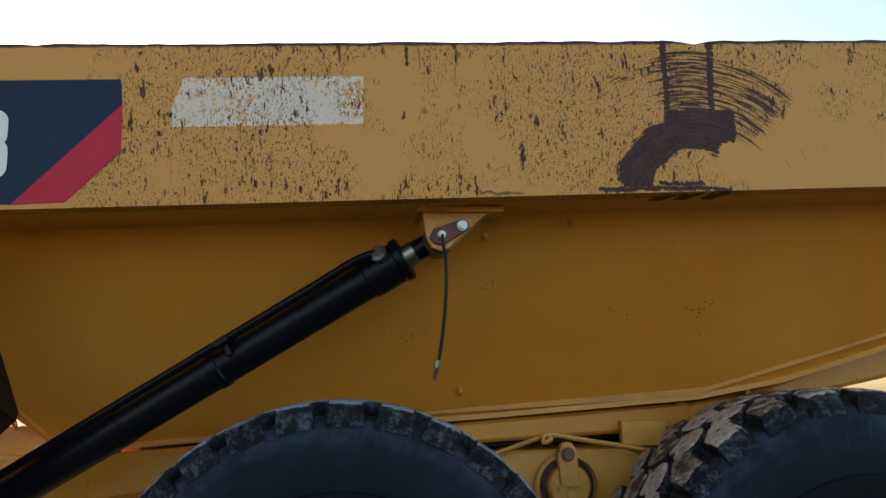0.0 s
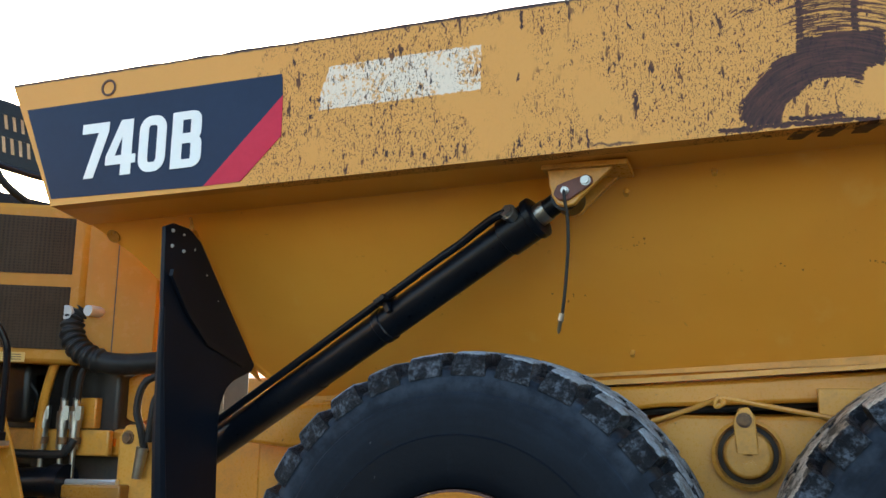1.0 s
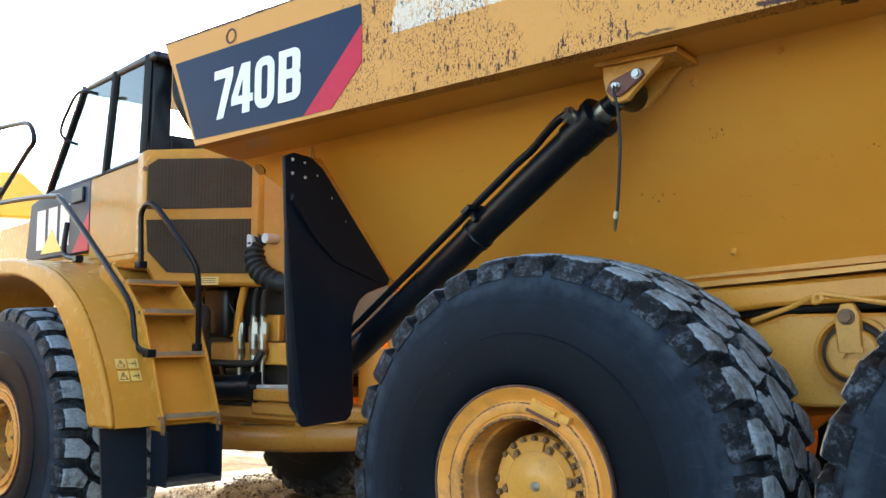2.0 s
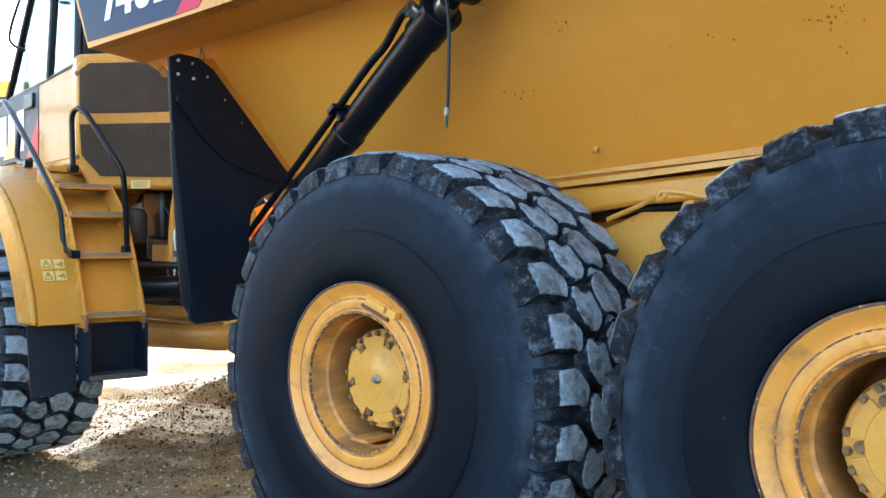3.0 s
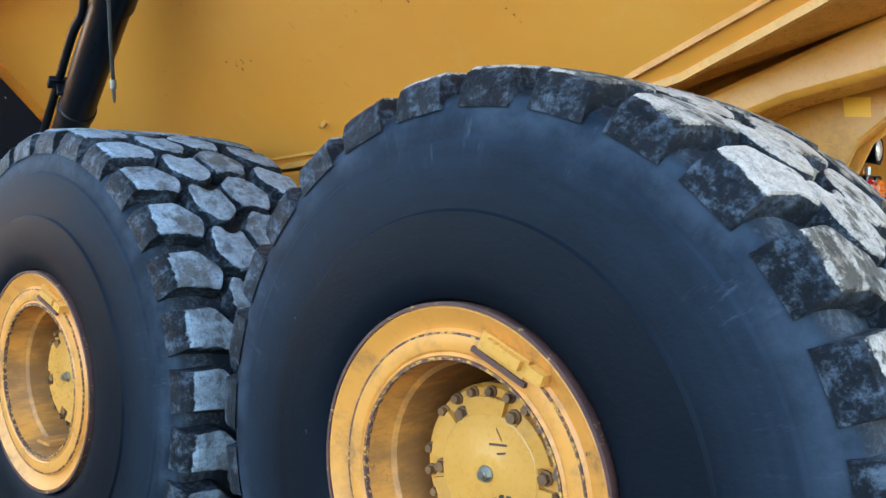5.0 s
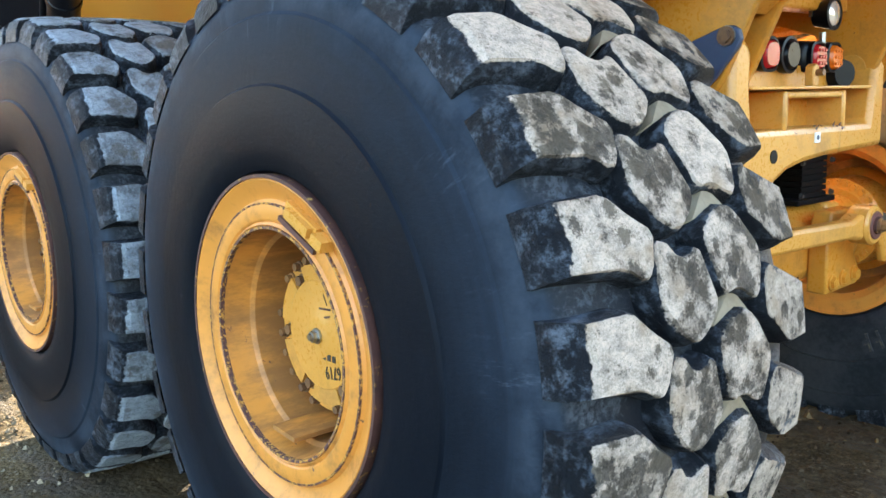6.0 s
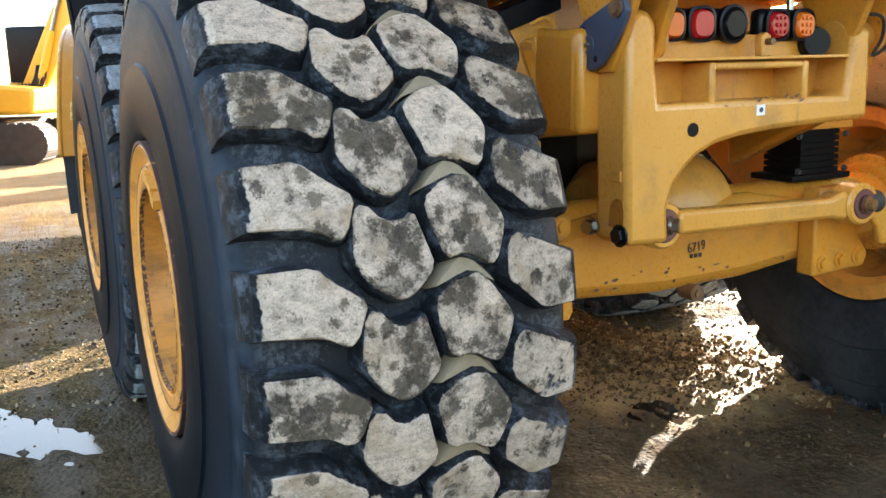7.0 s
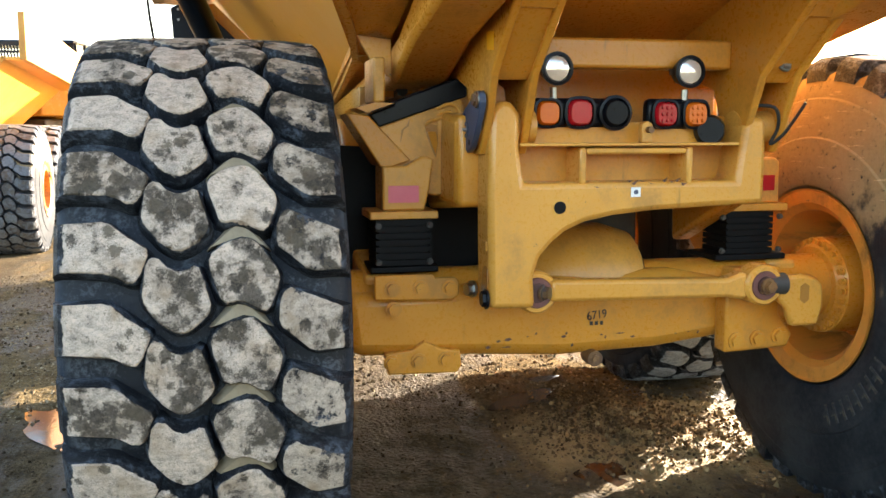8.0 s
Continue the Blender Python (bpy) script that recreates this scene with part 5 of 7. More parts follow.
part("lamp_rail", box(B(), (2.235, -0.385, 1.466), (2.25, 0.36, 1.535)), YELLOW, bolster)
part("drain_hole", cyl(B(), (2.355, -0.246, 1.254), (2.3625, -0.246, 1.254), 0.021, None, 24), PAD_AND_SHADE, bolster)
part("white_tag", box(B(), (2.360, 0.006, 1.285), (2.364, 0.040, 1.318)), WHITE, bolster, "small white tag")
part("tag_mark", lathe(B(), ((0.008, 0), (0.008, -0.001), (0.004, -0.001)), (0, 0, 0), 16), BLUE, bolster, m=pose(2.3645, 0.023, 1.302, 0, 0, 90))
rnd = random.Random(2)
for k in range(12):
    y, z = rnd.uniform(-0.14, 0.2), 1.335 + rnd.uniform(-0.012, 0.008)
    part("scrape", slab(B(), [(2.3615, y, z), (2.3615, y + rnd.uniform(0.012, 0.03), z + rnd.uniform(-0.012, 0.012)), (2.3615, y + 0.01, z - 0.006)], (0.001, 0, 0)), RUST, bolster, smooth=0)
part("clevis", prism(B(), [(0.06, 1.466), (0.10, 1.466), (0.10, 1.53), (0.08, 1.54), (0.06, 1.53)], "x", 2.29, 2.32), YELLOW_PALE, bolster, bevel=0.004)
part("clevis_pin", cyl(B(), (2.285, 0.083, 1.51), (2.345, 0.083, 1.51), 0.011, None, 12), BOLT, bolster)
# side web in front of the left post
part("side_web", prism(B(), [(1.75, 1.25), (2.2, 1.25), (2.21, 1.55), (1.9, 1.58), (1.72, 1.5)], "y", -0.565, -0.475), YELLOW, truck, bevel=0.02)
part("side_web", prism(B(), [(1.75, 1.05), (2.2, 1.25), (2.21, 1.50), (1.9, 1.52), (1.72, 1.5)], "y", 0.475, 0.565), YELLOW, truck, bevel=0.02)
part("foot_bolt", hexbolt(B(), (2.205, -0.50, 0.966), (0.3, -1, 0), 0.022, 0.03), STEEL, bolster)
part("foot_bolt", hexbolt(B(), (2.33, -0.487, 0.953), (0, -1, 0), 0.026, 0.02), BLACK, bolster)
part("foot_slot", prism(B(), [(2.276, 0.975), (2.284, 1.040), (2.30, 1.057), (2.322, 1.063), (2.342, 1.055), (2.350, 1.030), (2.348, 0.985), (2.330, 0.972)], "y", -0.4915, -0.489), GRIMY_SHADED, bolster, "dark slot in the casting's foot")
part("cast_tab", box(B(), (2.285, -0.494, 1.112), (2.335, -0.486, 1.145)), YELLOW_PALE, bolster, bevel=0.003)

# rear axle
bm = B()
prism(bm, [(-0.95, 0.95), (-0.55, 0.955), (-0.30, 0.99), (0.30, 0.99), (0.52, 0.95), (0.95, 0.95), (0.95, 0.76), (0.50, 0.72), (0.25, 0.69), (-0.15, 0.68), (-0.45, 0.70), (-0.92, 0.72)], "x", 1.82, 2.12)
axle = part("rear_axle", bm, YELLOW, truck, "yellow rear axle housing with marker writing", bevel=0.05)
part("axle_dome", lathe(B(), ((0.05, -0.27), (0.17, -0.26), (0.225, -0.20), (0.25, -0.02), (0.248, 0.13), (0.215, 0.235), (0.16, 0.27), (0.05, 0.28)), (1.87, -0.03, 0.90), 48), YELLOW_PALE, axle)
part("axle_plate", prism(B(), [(-0.835, 0.928), (-0.56, 0.918), (-0.535, 0.938), (-0.535, 0.985), (-0.548, 0.998), (-0.62, 0.998), (-0.632, 1.014), (-0.835, 1.012)], "x", 2.118, 2.145), YELLOW, axle, bevel=0.006)
part("axle_plate", prism(B(), [(-0.79, 0.66), (-0.54, 0.655), (-0.525, 0.68), (-0.53, 0.735), (-0.60, 0.745), (-0.66, 0.775), (-0.70, 0.745), (-0.80, 0.735)], "x", 2.10, 2.14), YELLOW, axle, bevel=0.006)
for y, z in ((-0.773, 0.965), (-0.673, 0.965), (-0.570, 0.962), (-0.769, 0.895)):
    part("axle_bolt", hexbolt(B(), (2.143, y, z), (1, 0, 0), 0.021, 0.018), YELLOW, axle)
for y in (-0.777, -0.681, -0.583):
    part("axle_bolt", hexbolt(B(), (2.138, y, 0.704), (1, 0, 0), 0.021, 0.018), YELLOW, axle)
part("drain_plug", hexbolt(cyl(B(), (2.08, -0.02, 0.675), (2.15, -0.02, 0.675), 0.029, None, 24), (2.148, -0.02, 0.675), (1, 0, 0), 0.016, 0.012), BOLT, axle)
UPRIGHT = Matrix(((0, 0, 1, 0), (1, 0, 0, 0), (0, 1, 0, 0), (0, 0, 0, 1)))
letters("marker_number", "6719", 0.047, MARKER, axle, Matrix.Translation((2.125, -0.045, 0.815)) @ UPRIGHT @ pose(0, 0, 0, 0, 0, 6), 0.001, 0.85, "handwritten black number")
for k in range(3):
    part("marker_bar", box(B(), (2.121, -0.033 + 0.020 * k, 0.796), (2.1235, -0.021 + 0.020 * k, 0.810)), MARKER, axle)
rnd = random.Random(8)
for k in range(16):
    y, z, w, h = rnd.uniform(-0.45, 0.45), rnd.uniform(0.715, 0.775), rnd.uniform(0.006, 0.04), rnd.uniform(0.003, 0.010)
    part("paint_chip", slab(B(), [(2.1212, y, z), (2.1212, y + w * 0.5, z - h * 0.4), (2.1212, y + w, z + h * 0.3), (2.1212, y + w * 0.7, z + h), (2.1212, y + w * 0.2, z + h * 0.7)], (0.001, 0, 0)), RUST, axle, smooth=0)
part("axle_bracket", prism(B(), [(0.475, 0.68), (0.74, 0.69), (0.76, 0.74), (0.70, 0.82), (0.70, 1.0), (0.50, 1.0), (0.475, 0.90)], "x", 2.12, 2.20), YELLOW, axle, bevel=0.01)
for y, z in ((0.52, 0.725), (0.61, 0.73), (0.70, 0.735)):
    part("axle_bolt", hexbolt(B(), (2.20, y, z), (1, 0, 0), 0.024, 0.02), YELLOW, axle)

# lateral rod with its bushings and the ear
rod = part("lateral_rod", prism(B(), [(-0.26, 0.930), (0.40, 0.918), (0.47, 0.905), (0.50, 0.93), (0.50, 0.995), (0.46, 1.005), (0.40, 0.985), (-0.26, 1.005)], "x", 2.26, 2.33), YELLOW_PALE, truck, "pale yellow lateral rod with worn bushings", bevel=0.014)
for y, z in ((-0.305, 0.962), (0.540, 0.958)):
    at = pose(2.30 if y > 0 else 2.27, y, z, 0, 0, 90)
    part("bushing", lathe(B(), ((0.052, -0.045), (0.066, -0.045), (0.074, -0.035), (0.074, 0.035), (0.066, 0.045), (0.052, 0.045)), (0, 0, 0), 36, True), YELLOW_PALE, rod, m=at)
    part("bush_ring", lathe(B(), ((0.034, -0.050), (0.050, -0.050), (0.054, -0.044), (0.054, 0.044), (0.034, 0.050)), (0, 0, 0), 36, True), PURPLE, rod, "worn purple-brown bushing face", m=at)
    part("bush_core", cyl(B(), (2.24, y, z), (2.36 if y > 0 else 2.32, y, z), 0.033, None, 24), RUST, rod)
    part("bush_bolt", hexbolt(B(), (2.355 if y > 0 else 2.31, y + (0 if y > 0 else 0.02), z), (1, 0.2 if y > 0 else 0.8, 0), 0.022, 0.03), STEEL if y < 0 else BOLT, rod)
ear = [(0.595, 0.955), (0.64, 0.985), (0.70, 0.990), (0.752, 0.978), (0.785, 0.95), (0.790, 0.87), (0.768, 0.80), (0.66, 0.80), (0.635, 0.87), (0.60, 0.90)]
part("ear_plate", prism(B(), ear, "x", 2.30, 2.335), YELLOW_PALE, rod, bevel=0.012)
part("ear_slot", prism(B(), [(0.690, 0.948), (0.708, 0.960), (0.726, 0.948), (0.726, 0.898), (0.708, 0.884), (0.690, 0.898)], "x", 2.3345, 2.3365), GRIMY_SHADED, rod)
part("pivot_stub", cyl(B(), (2.32, 0.56, 0.958), (2.32, 0.63, 0.958), 0.04, None, 20), DARK, rod)

# suspension pads beneath the rear frame
for y0, y1, s in ((-0.825, -0.60, -1), (0.515, 0.80, 1)):
    inset = 0.012 if s < 0 else 0.042
    pad = part("rubber_spring", box(B(), (1.875, y0 + inset + 0.012, 1.03), (2.035, y1 - inset - 0.012, 1.198)), PAD_AND_SHADE, truck, "stacked black rubber suspension pad")
    layer = finish("rubber_layer", box(B(), (1.866, y0 + inset, 0.003), (2.044, y1 - inset, 0.021)), PAD_AND_SHADE)
    for k in range(7):
        put("rubber_layer", layer, pad, pose(0, 0, 1.03 + 0.024 * k))
    part("spring_plate", box(B(), (1.85, y0 - 0.01, 1.198), (2.06, y1 + 0.01, 1.226)), YELLOW_PALE, pad, bevel=0.004)
    part("spring_plate", box(B(), (1.85, y0 - 0.01, 1.008), (2.06, y1 + 0.01, 1.03)), PAD_AND_SHADE, pad, bevel=0.004)
    for yy in (y0 + 0.02, y1 - 0.02):
        for zz in (1.175, 1.045):
            part("spring_bolt", hexbolt(B(), (2.05, yy, zz), (1, 0, 0), 0.009, 0.014), DARK, pad)
part("spring_box", prism(B(), [(-0.785, 1.226), (-0.635, 1.226), (-0.615, 1.30), (-0.60, 1.41), (-0.64, 1.42), (-0.70, 1.385), (-0.785, 1.385)], "x", 1.86, 2.03), YELLOW_PALE, truck, bevel=0.008)
part("reflector", box(B(), (2.031, -0.765, 1.255), (2.034, -0.655, 1.315)), PINK, truck, "faded pink reflector strip")
part("spring_box", prism(B(), [(0.53, 1.226), (0.79, 1.226), (0.785, 1.39), (0.765, 1.405), (0.70, 1.40), (0.69, 1.26), (0.53, 1.26)], "x", 1.88, 2.03), YELLOW_PALE, truck, bevel=0.008)
part("reflector", box(B(), (2.031, 0.715, 1.275), (2.034, 0.765, 1.335)), RED_LENS, truck, "small red reflector")
part("side_plate", slab(B(), [(2.02, -0.91, 1.57), (2.02, -0.831, 1.562), (2.02, -0.68, 1.403), (2.02, -0.755, 1.379), (2.02, -0.791, 1.382)], (-0.22, 0, 0)), YELLOW, truck, bevel=0.006)
# Black plate: the beam's dark end, plus the shaded gap below it.
part("black_stop", slab(B(), [(2.0, -0.823, 1.564), (2.0, -0.739, 1.596), (2.0, -0.732, 1.611), (2.0, -0.666, 1.637), (2.0, -0.51, 1.692), (2.0, -0.492, 1.695), (2.0, -0.472, 1.675), (2.0, -0.47, 1.63), (2.0, -0.791, 1.52)], (-0.16, 0, 0)), BLACK, truck, bevel=0.006)
part("beam_bracket", box(B(), (1.83, -0.816, 1.606), (2.05, -0.775, 1.76)), YELLOW_PALE, truck, bevel=0.008)
part("bracket_shelf", slab(B(), [(2.05, -0.88, 1.586), (2.05, -0.81, 1.606), (2.05, -0.744, 1.603), (2.05, -0.84, 1.570)], (-0.2, 0, 0)), YELLOW, truck)

# bent and creased plate that wraps the frame arm
arm_plate = part("frame_arm", slab(B(), [(1.99, y, z) for y, z in ((-0.794, 1.522), (-0.684, 1.560), (-0.578, 1.598), (-0.512, 1.628), (-0.49, 1.632), (-0.482, 1.60), (-0.482, 1.35), (-0.491, 1.305), (-0.512, 1.286), (-0.586, 1.274), (-0.70, 1.30), (-0.80, 1.40))], (-0.10, 0, 0)), YELLOW_PALE, truck, "torn and creased yellow frame arm plate", bevel=0.008)
part("crease", tube(B(), spline([(1.985, -0.579, 1.585), (1.995, -0.558, 1.597), (1.997, -0.53, 1.602), (1.997, -0.503, 1.588), (1.997, -0.493, 1.545), (1.997, -0.492, 1.45), (1.995, -0.493, 1.33), (1.987, -0.50, 1.295)]), 0.0075, 8), YELLOW_PALE, arm_plate)
part("crease", tube(B(), spline([(1.985, -0.576, 1.566), (1.993, -0.55, 1.576), (1.995, -0.527, 1.572), (1.995, -0.512, 1.545), (1.995, -0.510, 1.45), (1.995, -0.510, 1.36), (1.987, -0.514, 1.30)]), 0.0065, 8), YELLOW_PALE, arm_plate)
part("crease", tube(B(), spline([(1.987, -0.623, 1.528), (1.995, -0.605, 1.543), (1.995, -0.581, 1.546), (1.993, -0.556, 1.556), (1.985, -0.535, 1.556)]), 0.0065, 8), YELLOW_PALE, arm_plate)
part("torn_gap", slab(B(), [(1.99, y, z) for y, z in ((-0.624, 1.527), (-0.60, 1.531), (-0.578, 1.527), (-0.575, 1.468), (-0.583, 1.41), (-0.594, 1.43), (-0.615, 1.485))], (0.002, 0, 0)), GRIMY_SHADED, arm_plate, "dark gap torn in the plate", smooth=0)
part("torn_tongue", slab(B(), [(1.994, -0.614, 1.505), (2.022, -0.592, 1.505), (2.012, -0.581, 1.465), (1.997, -0.587, 1.425), (1.994, -0.606, 1.480)], (0.003, 0, 0)), YELLOW, arm_plate, smooth=0)
part("torn_lip", slab(B(), [(1.992, -0.578, 1.545), (2.005, -0.521, 1.556), (2.005, -0.515, 1.497), (2.003, -0.521, 1.377), (1.995, -0.535, 1.402), (1.993, -0.562, 1.479)], (0.004, 0, 0)), YELLOW_PALE, arm_plate, bevel=0.002)
part("split", slab(B(), [(1.99, y, z) for y, z in ((-0.679, 1.552), (-0.681, 1.525), (-0.700, 1.512), (-0.713, 1.465), (-0.709, 1.51), (-0.688, 1.527))], (0.002, 0, 0)), GRIMY_SHADED, arm_plate, smooth=0)

# hinge arms that carry the body
for s, yo, yi in ((-1, -0.505, -0.345), (1, 0.59, 0.43)):
    ya, yb = sorted((yo, yi))
    bm = B()
    arm = [(2.19, 1.43), (2.30, 1.43), (2.345, 1.50), (2.43, 1.685), (2.66, 1.875), (3.02, 2.17), (2.96, 2.21), (1.62, 1.95), (1.52, 1.70), (1.99, 1.69), (2.13, 1.65), (2.175, 1.55)]
    prism(bm, arm, "y", ya, ya + 0.028)
    prism(bm, arm, "y", yb - 0.028, yb)
    slab(bm, [(2.385, ya + 0.012, 1.665), (2.385, yb - 0.012, 1.665), (2.62, yb - 0.012, 1.86), (2.62, ya + 0.012, 1.86)], (-0.018, 0, 0.02))
    slab(bm, [(2.63, ya + 0.012, 1.855), (2.63, yb - 0.012, 1.855), (2.98, yb - 0.012, 2.145), (2.98, ya + 0.012, 2.145)], (-0.018, 0, 0.02))
    part("hinge_arm", bm, YELLOW, truck, "folded yellow hinge arm of the dump body", bevel=0.006)
    part("hinge_pin", cyl(B(), (2.27, ya - 0.004, 1.52), (2.27, yb + 0.03, 1.52), 0.055, None, 28), YELLOW_PALE, truck)
pin_plate = part("pin_plate", prism(B(), [(2.38, 1.633), (2.398, 1.622), (2.407, 1.597), (2.397, 1.573), (2.329, 1.491), (2.285, 1.449), (2.24, 1.434), (2.199, 1.446), (2.172, 1.476), (2.161, 1.52), (2.174, 1.562), (2.204, 1.581), (2.338, 1.628), (2.359, 1.634)], "y", -0.512, -0.532), BLUE, truck, "dark blue-grey pin keeper plate", bevel=0.004)
part("keeper_washer", cyl(B(), (2.363, -0.531, 1.605), (2.363, -0.536, 1.605), 0.028, None, 28), STEEL, pin_plate)
part("keeper_bolt", hexbolt(B(), (2.363, -0.536, 1.605), (0, -1, 0), 0.020, 0.012), BOLT, pin_plate)
part("grease_ring", lathe(B(), ((0.017, 0.002), (0.017, -0.004), (0.026, -0.004), (0.028, 0.002)), (2.230, -0.532, 1.511), 28, True), BLUE, pin_plate)
part("grease_nipple", cyl(B(), (2.230, -0.530, 1.511), (2.230, -0.545, 1.511), 0.008, 0.005, 12), STEEL, pin_plate)
part("plate_hole", cyl(B(), (2.203, -0.531, 1.555), (2.203, -0.5326, 1.555), 0.010, None, 16), PAD_AND_SHADE, pin_plate)
part("plate_hole", cyl(B(), (2.264, -0.531, 1.469), (2.264, -0.5326, 1.469), 0.010, None, 16), PAD_AND_SHADE, pin_plate)
part("yellow_sticker", slab(B(), [(2.385, -0.5065, 1.815), (2.461, -0.5065, 1.808), (2.462, -0.5065, 1.752), (2.392, -0.5065, 1.758)], (0, -0.002, 0)), STICKER, truck, "small bright yellow sticker", smooth=0)
part("arm_bolt", hexbolt(B(), (2.44, 0.51, 1.72), (1, 0, 0.6), 0.018, 0.02), STEEL, truck)
part("cross_tube", box(B(), (2.15, -0.345, 1.72), (2.25, 0.43, 1.82)), YELLOW, truck, bevel=0.01)
part("grease_line", tube(B(), spline([(2.34, 0.44, 1.59), (2.38, 0.52, 1.585), (2.37, 0.545, 1.52), (2.35, 0.53, 1.46), (2.39, 0.56, 1.50), (2.44, 0.60, 1.60)]), 0.006, 8), HOSE, truck)


# ---- rear lamps ----
def lamp_cup(y, z, r, lens, x=2.27, square=True):
    bm = B()
    k = 24
    p = 3.2 if square else 2.0
    pts = []
    for i in range(k):
        w = 2 * math.pi * i / k
        c, s = math.cos(w), math.sin(w)
        f = (abs(c) ** p + abs(s) ** p) ** (-1 / p)
        pts.append((c * f, s * f))
    rings = []
    for xx, rr in ((x - 0.07, 0.85), (x - 0.01, 1.18), (x + 0.012, 1.2), (x + 0.014, 1.02), (x + 0.0, 1.0)):
        rings.append([bm.verts.new((xx, y + r * rr * c, z + r * rr * s)) for c, s in pts])
    for a, b in zip(rings, rings[1:]):
        for i in range(k):
            face(bm, (a[i], a[(i + 1) % k], b[(i + 1) % k], b[i]))
    face(bm, rings[0][::-1])
    face(bm, rings[-1])
    cup = part("tail_lamp", bm, BLACK, truck)
    bm = B()
    lens_r = [[bm.verts.new((xx, y + r * rr * c, z + r * rr * s)) for c, s in pts] for xx, rr in ((x + 0.001, 0.98), (x + 0.014, 0.94), (x + 0.024, 0.78))]
    for a, b in zip(lens_r, lens_r[1:]):
        for i in range(k):
            face(bm, (a[i], a[(i + 1) % k], b[(i + 1) % k], b[i]))
    face(bm, lens_r[-1])
    part("lens", bm, lens, cup)
    if lens in (AMBER, RED_LENS) and y > 0.05:
        for a in (-0.42, 0, 0.42):
            for b in (-0.5, 0, 0.5):
                part("lens_bead", cyl(B(), (x + 0.022, y + r * a, z + r * b), (x + 0.030, y + r * a, z + r * b), r * 0.17, r * 0.12, 10), lens, cup)
    return cup


lamp_cup(-0.262, 1.565, 0.042, AMBER)
lamp_cup(-0.148, 1.567, 0.046, RED_LENS)
lamp_cup(-0.02, 1.567, 0.050, BLACK, square=False)
lamp_cup(0.167, 1.563, 0.043, RED_LENS)
lamp_cup(0.282, 1.563, 0.043, AMBER)
part("lamp_backing", box(B(), (2.21, 0.105, 1.512), (2.268, 0.342, 1.617)), BLACK, truck, bevel=0.02)
part("lamp_backing", box(B(), (2.21, -0.33, 1.515), (2.262, 0.045, 1.617)), BLACK, truck, bevel=0.02)
part("horn", lathe(B(), ((0.01, 0.04), (0.05, 0.04), (0.055, 0.0), (0.045, -0.03), (0.01, -0.03)), (0, 0, 0), 24), BLACK, truck, m=pose(2.27, 0.340, 1.508, 0, 0, 70))
for y, z in ((-0.235, 1.712), (0.250, 1.708)):
    bm = lathe(B(), ((0.02, 0.05), (0.04, 0.045), (0.052, 0.0), (0.056, -0.02), (0.046, -0.022), (0.044, -0.012)), (0, 0, 0), 32)
    work = part("work_lamp", bm, BLACK, truck, m=pose(2.27, y, z, 0, 0, 90))
    part("lens", lathe(B(), ((0.044, -0.013), (0.040, -0.020), (0.025, -0.025), (0.005, -0.027)), (0, 0, 0), 28), LAMP, work, "pale round lamp glass")
    part("lamp_stem", cyl(B(), (2.25, y, z - 0.14), (2.25, y, z - 0.06), 0.012, None, 10), STEEL, truck)
part("lamp_bracket", box(B(), (2.22, 0.205, 1.70), (2.232, 0.235, 1.80)), STEEL, truck)

# Unseen box, added to keep the sun off the parts behind the lamps.
part("body_cross_member", box(B(), (1.70, -0.60, 1.50), (1.82, 0.62, 1.76)), YELLOW, truck, bevel=0.015)
# Added black sheet: stands for the shade in the void behind the pad.
part("spring_shield", prism(B(), [(-0.99, 0.96), (-0.24, 0.96), (-0.24, 1.30), (-0.56, 1.30), (-0.66, 1.44), (-0.99, 1.46)], "x", 1.72, 1.75), PAD_AND_SHADE, truck, "black sheet added for the dark gap behind the suspension pad")
# Dark plates added as backing for the shaded gap between body and chassis.
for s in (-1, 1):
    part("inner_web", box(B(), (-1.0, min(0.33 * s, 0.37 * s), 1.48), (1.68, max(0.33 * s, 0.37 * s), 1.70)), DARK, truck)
# Added dark box: stops the sun and fills the void beneath the arch.
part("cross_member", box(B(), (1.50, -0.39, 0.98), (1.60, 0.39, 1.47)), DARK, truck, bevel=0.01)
for s in (-1, 1):
    part("hitch_neck", prism(B(), [(-1.98, 0.95), (-1.52, 0.95), (-1.52, 1.42), (-1.98, 1.36)], "y", min(0.42 * s, 0.52 * s), max(0.42 * s, 0.52 * s)), YELLOW, truck, bevel=0.015)


# ---- tractor unit ----
TR = pose(-1.75, 0, 0, 0, 0, -10)


def tpart(name, bm, mat, label="", parent=None, **k):
    return part(name, bm, mat, parent or truck, label, m=TR if parent is None else None, **k)


def sheet(pts_uz, v0, v1, t):
    """A curved sheet: a line in (u, z) swept from v0 to v1, with thickness t."""
    bm = B()
    n = len(pts_uz)
    norm = []
    for i in range(n):
        a, b = pts_uz[max(i - 1, 0)], pts_uz[min(i + 1, n - 1)]
        d = Vector((b[0] - a[0], b[1] - a[1])).normalized()
        norm.append((-d.y, d.x))
    lo = [(u - t * p, z - t * q) for (u, z), (p, q) in zip(pts_uz, norm)]
    return prism(bm, list(pts_uz) + lo[::-1], "y", v0, v1)


ARCH = [tuple(p)[:2] for p in spline([Vector((u, z, 0)) for u, z in ((-3.75, 1.55), (-3.55, 1.82), (-3.17, 2.0), (-2.75, 2.03), (-2.29, 1.99), (-1.70, 1.88), (-1.24, 1.66), (-0.93, 1.353), (-0.76, 1.10), (-0.70, 0.93))], 4)]
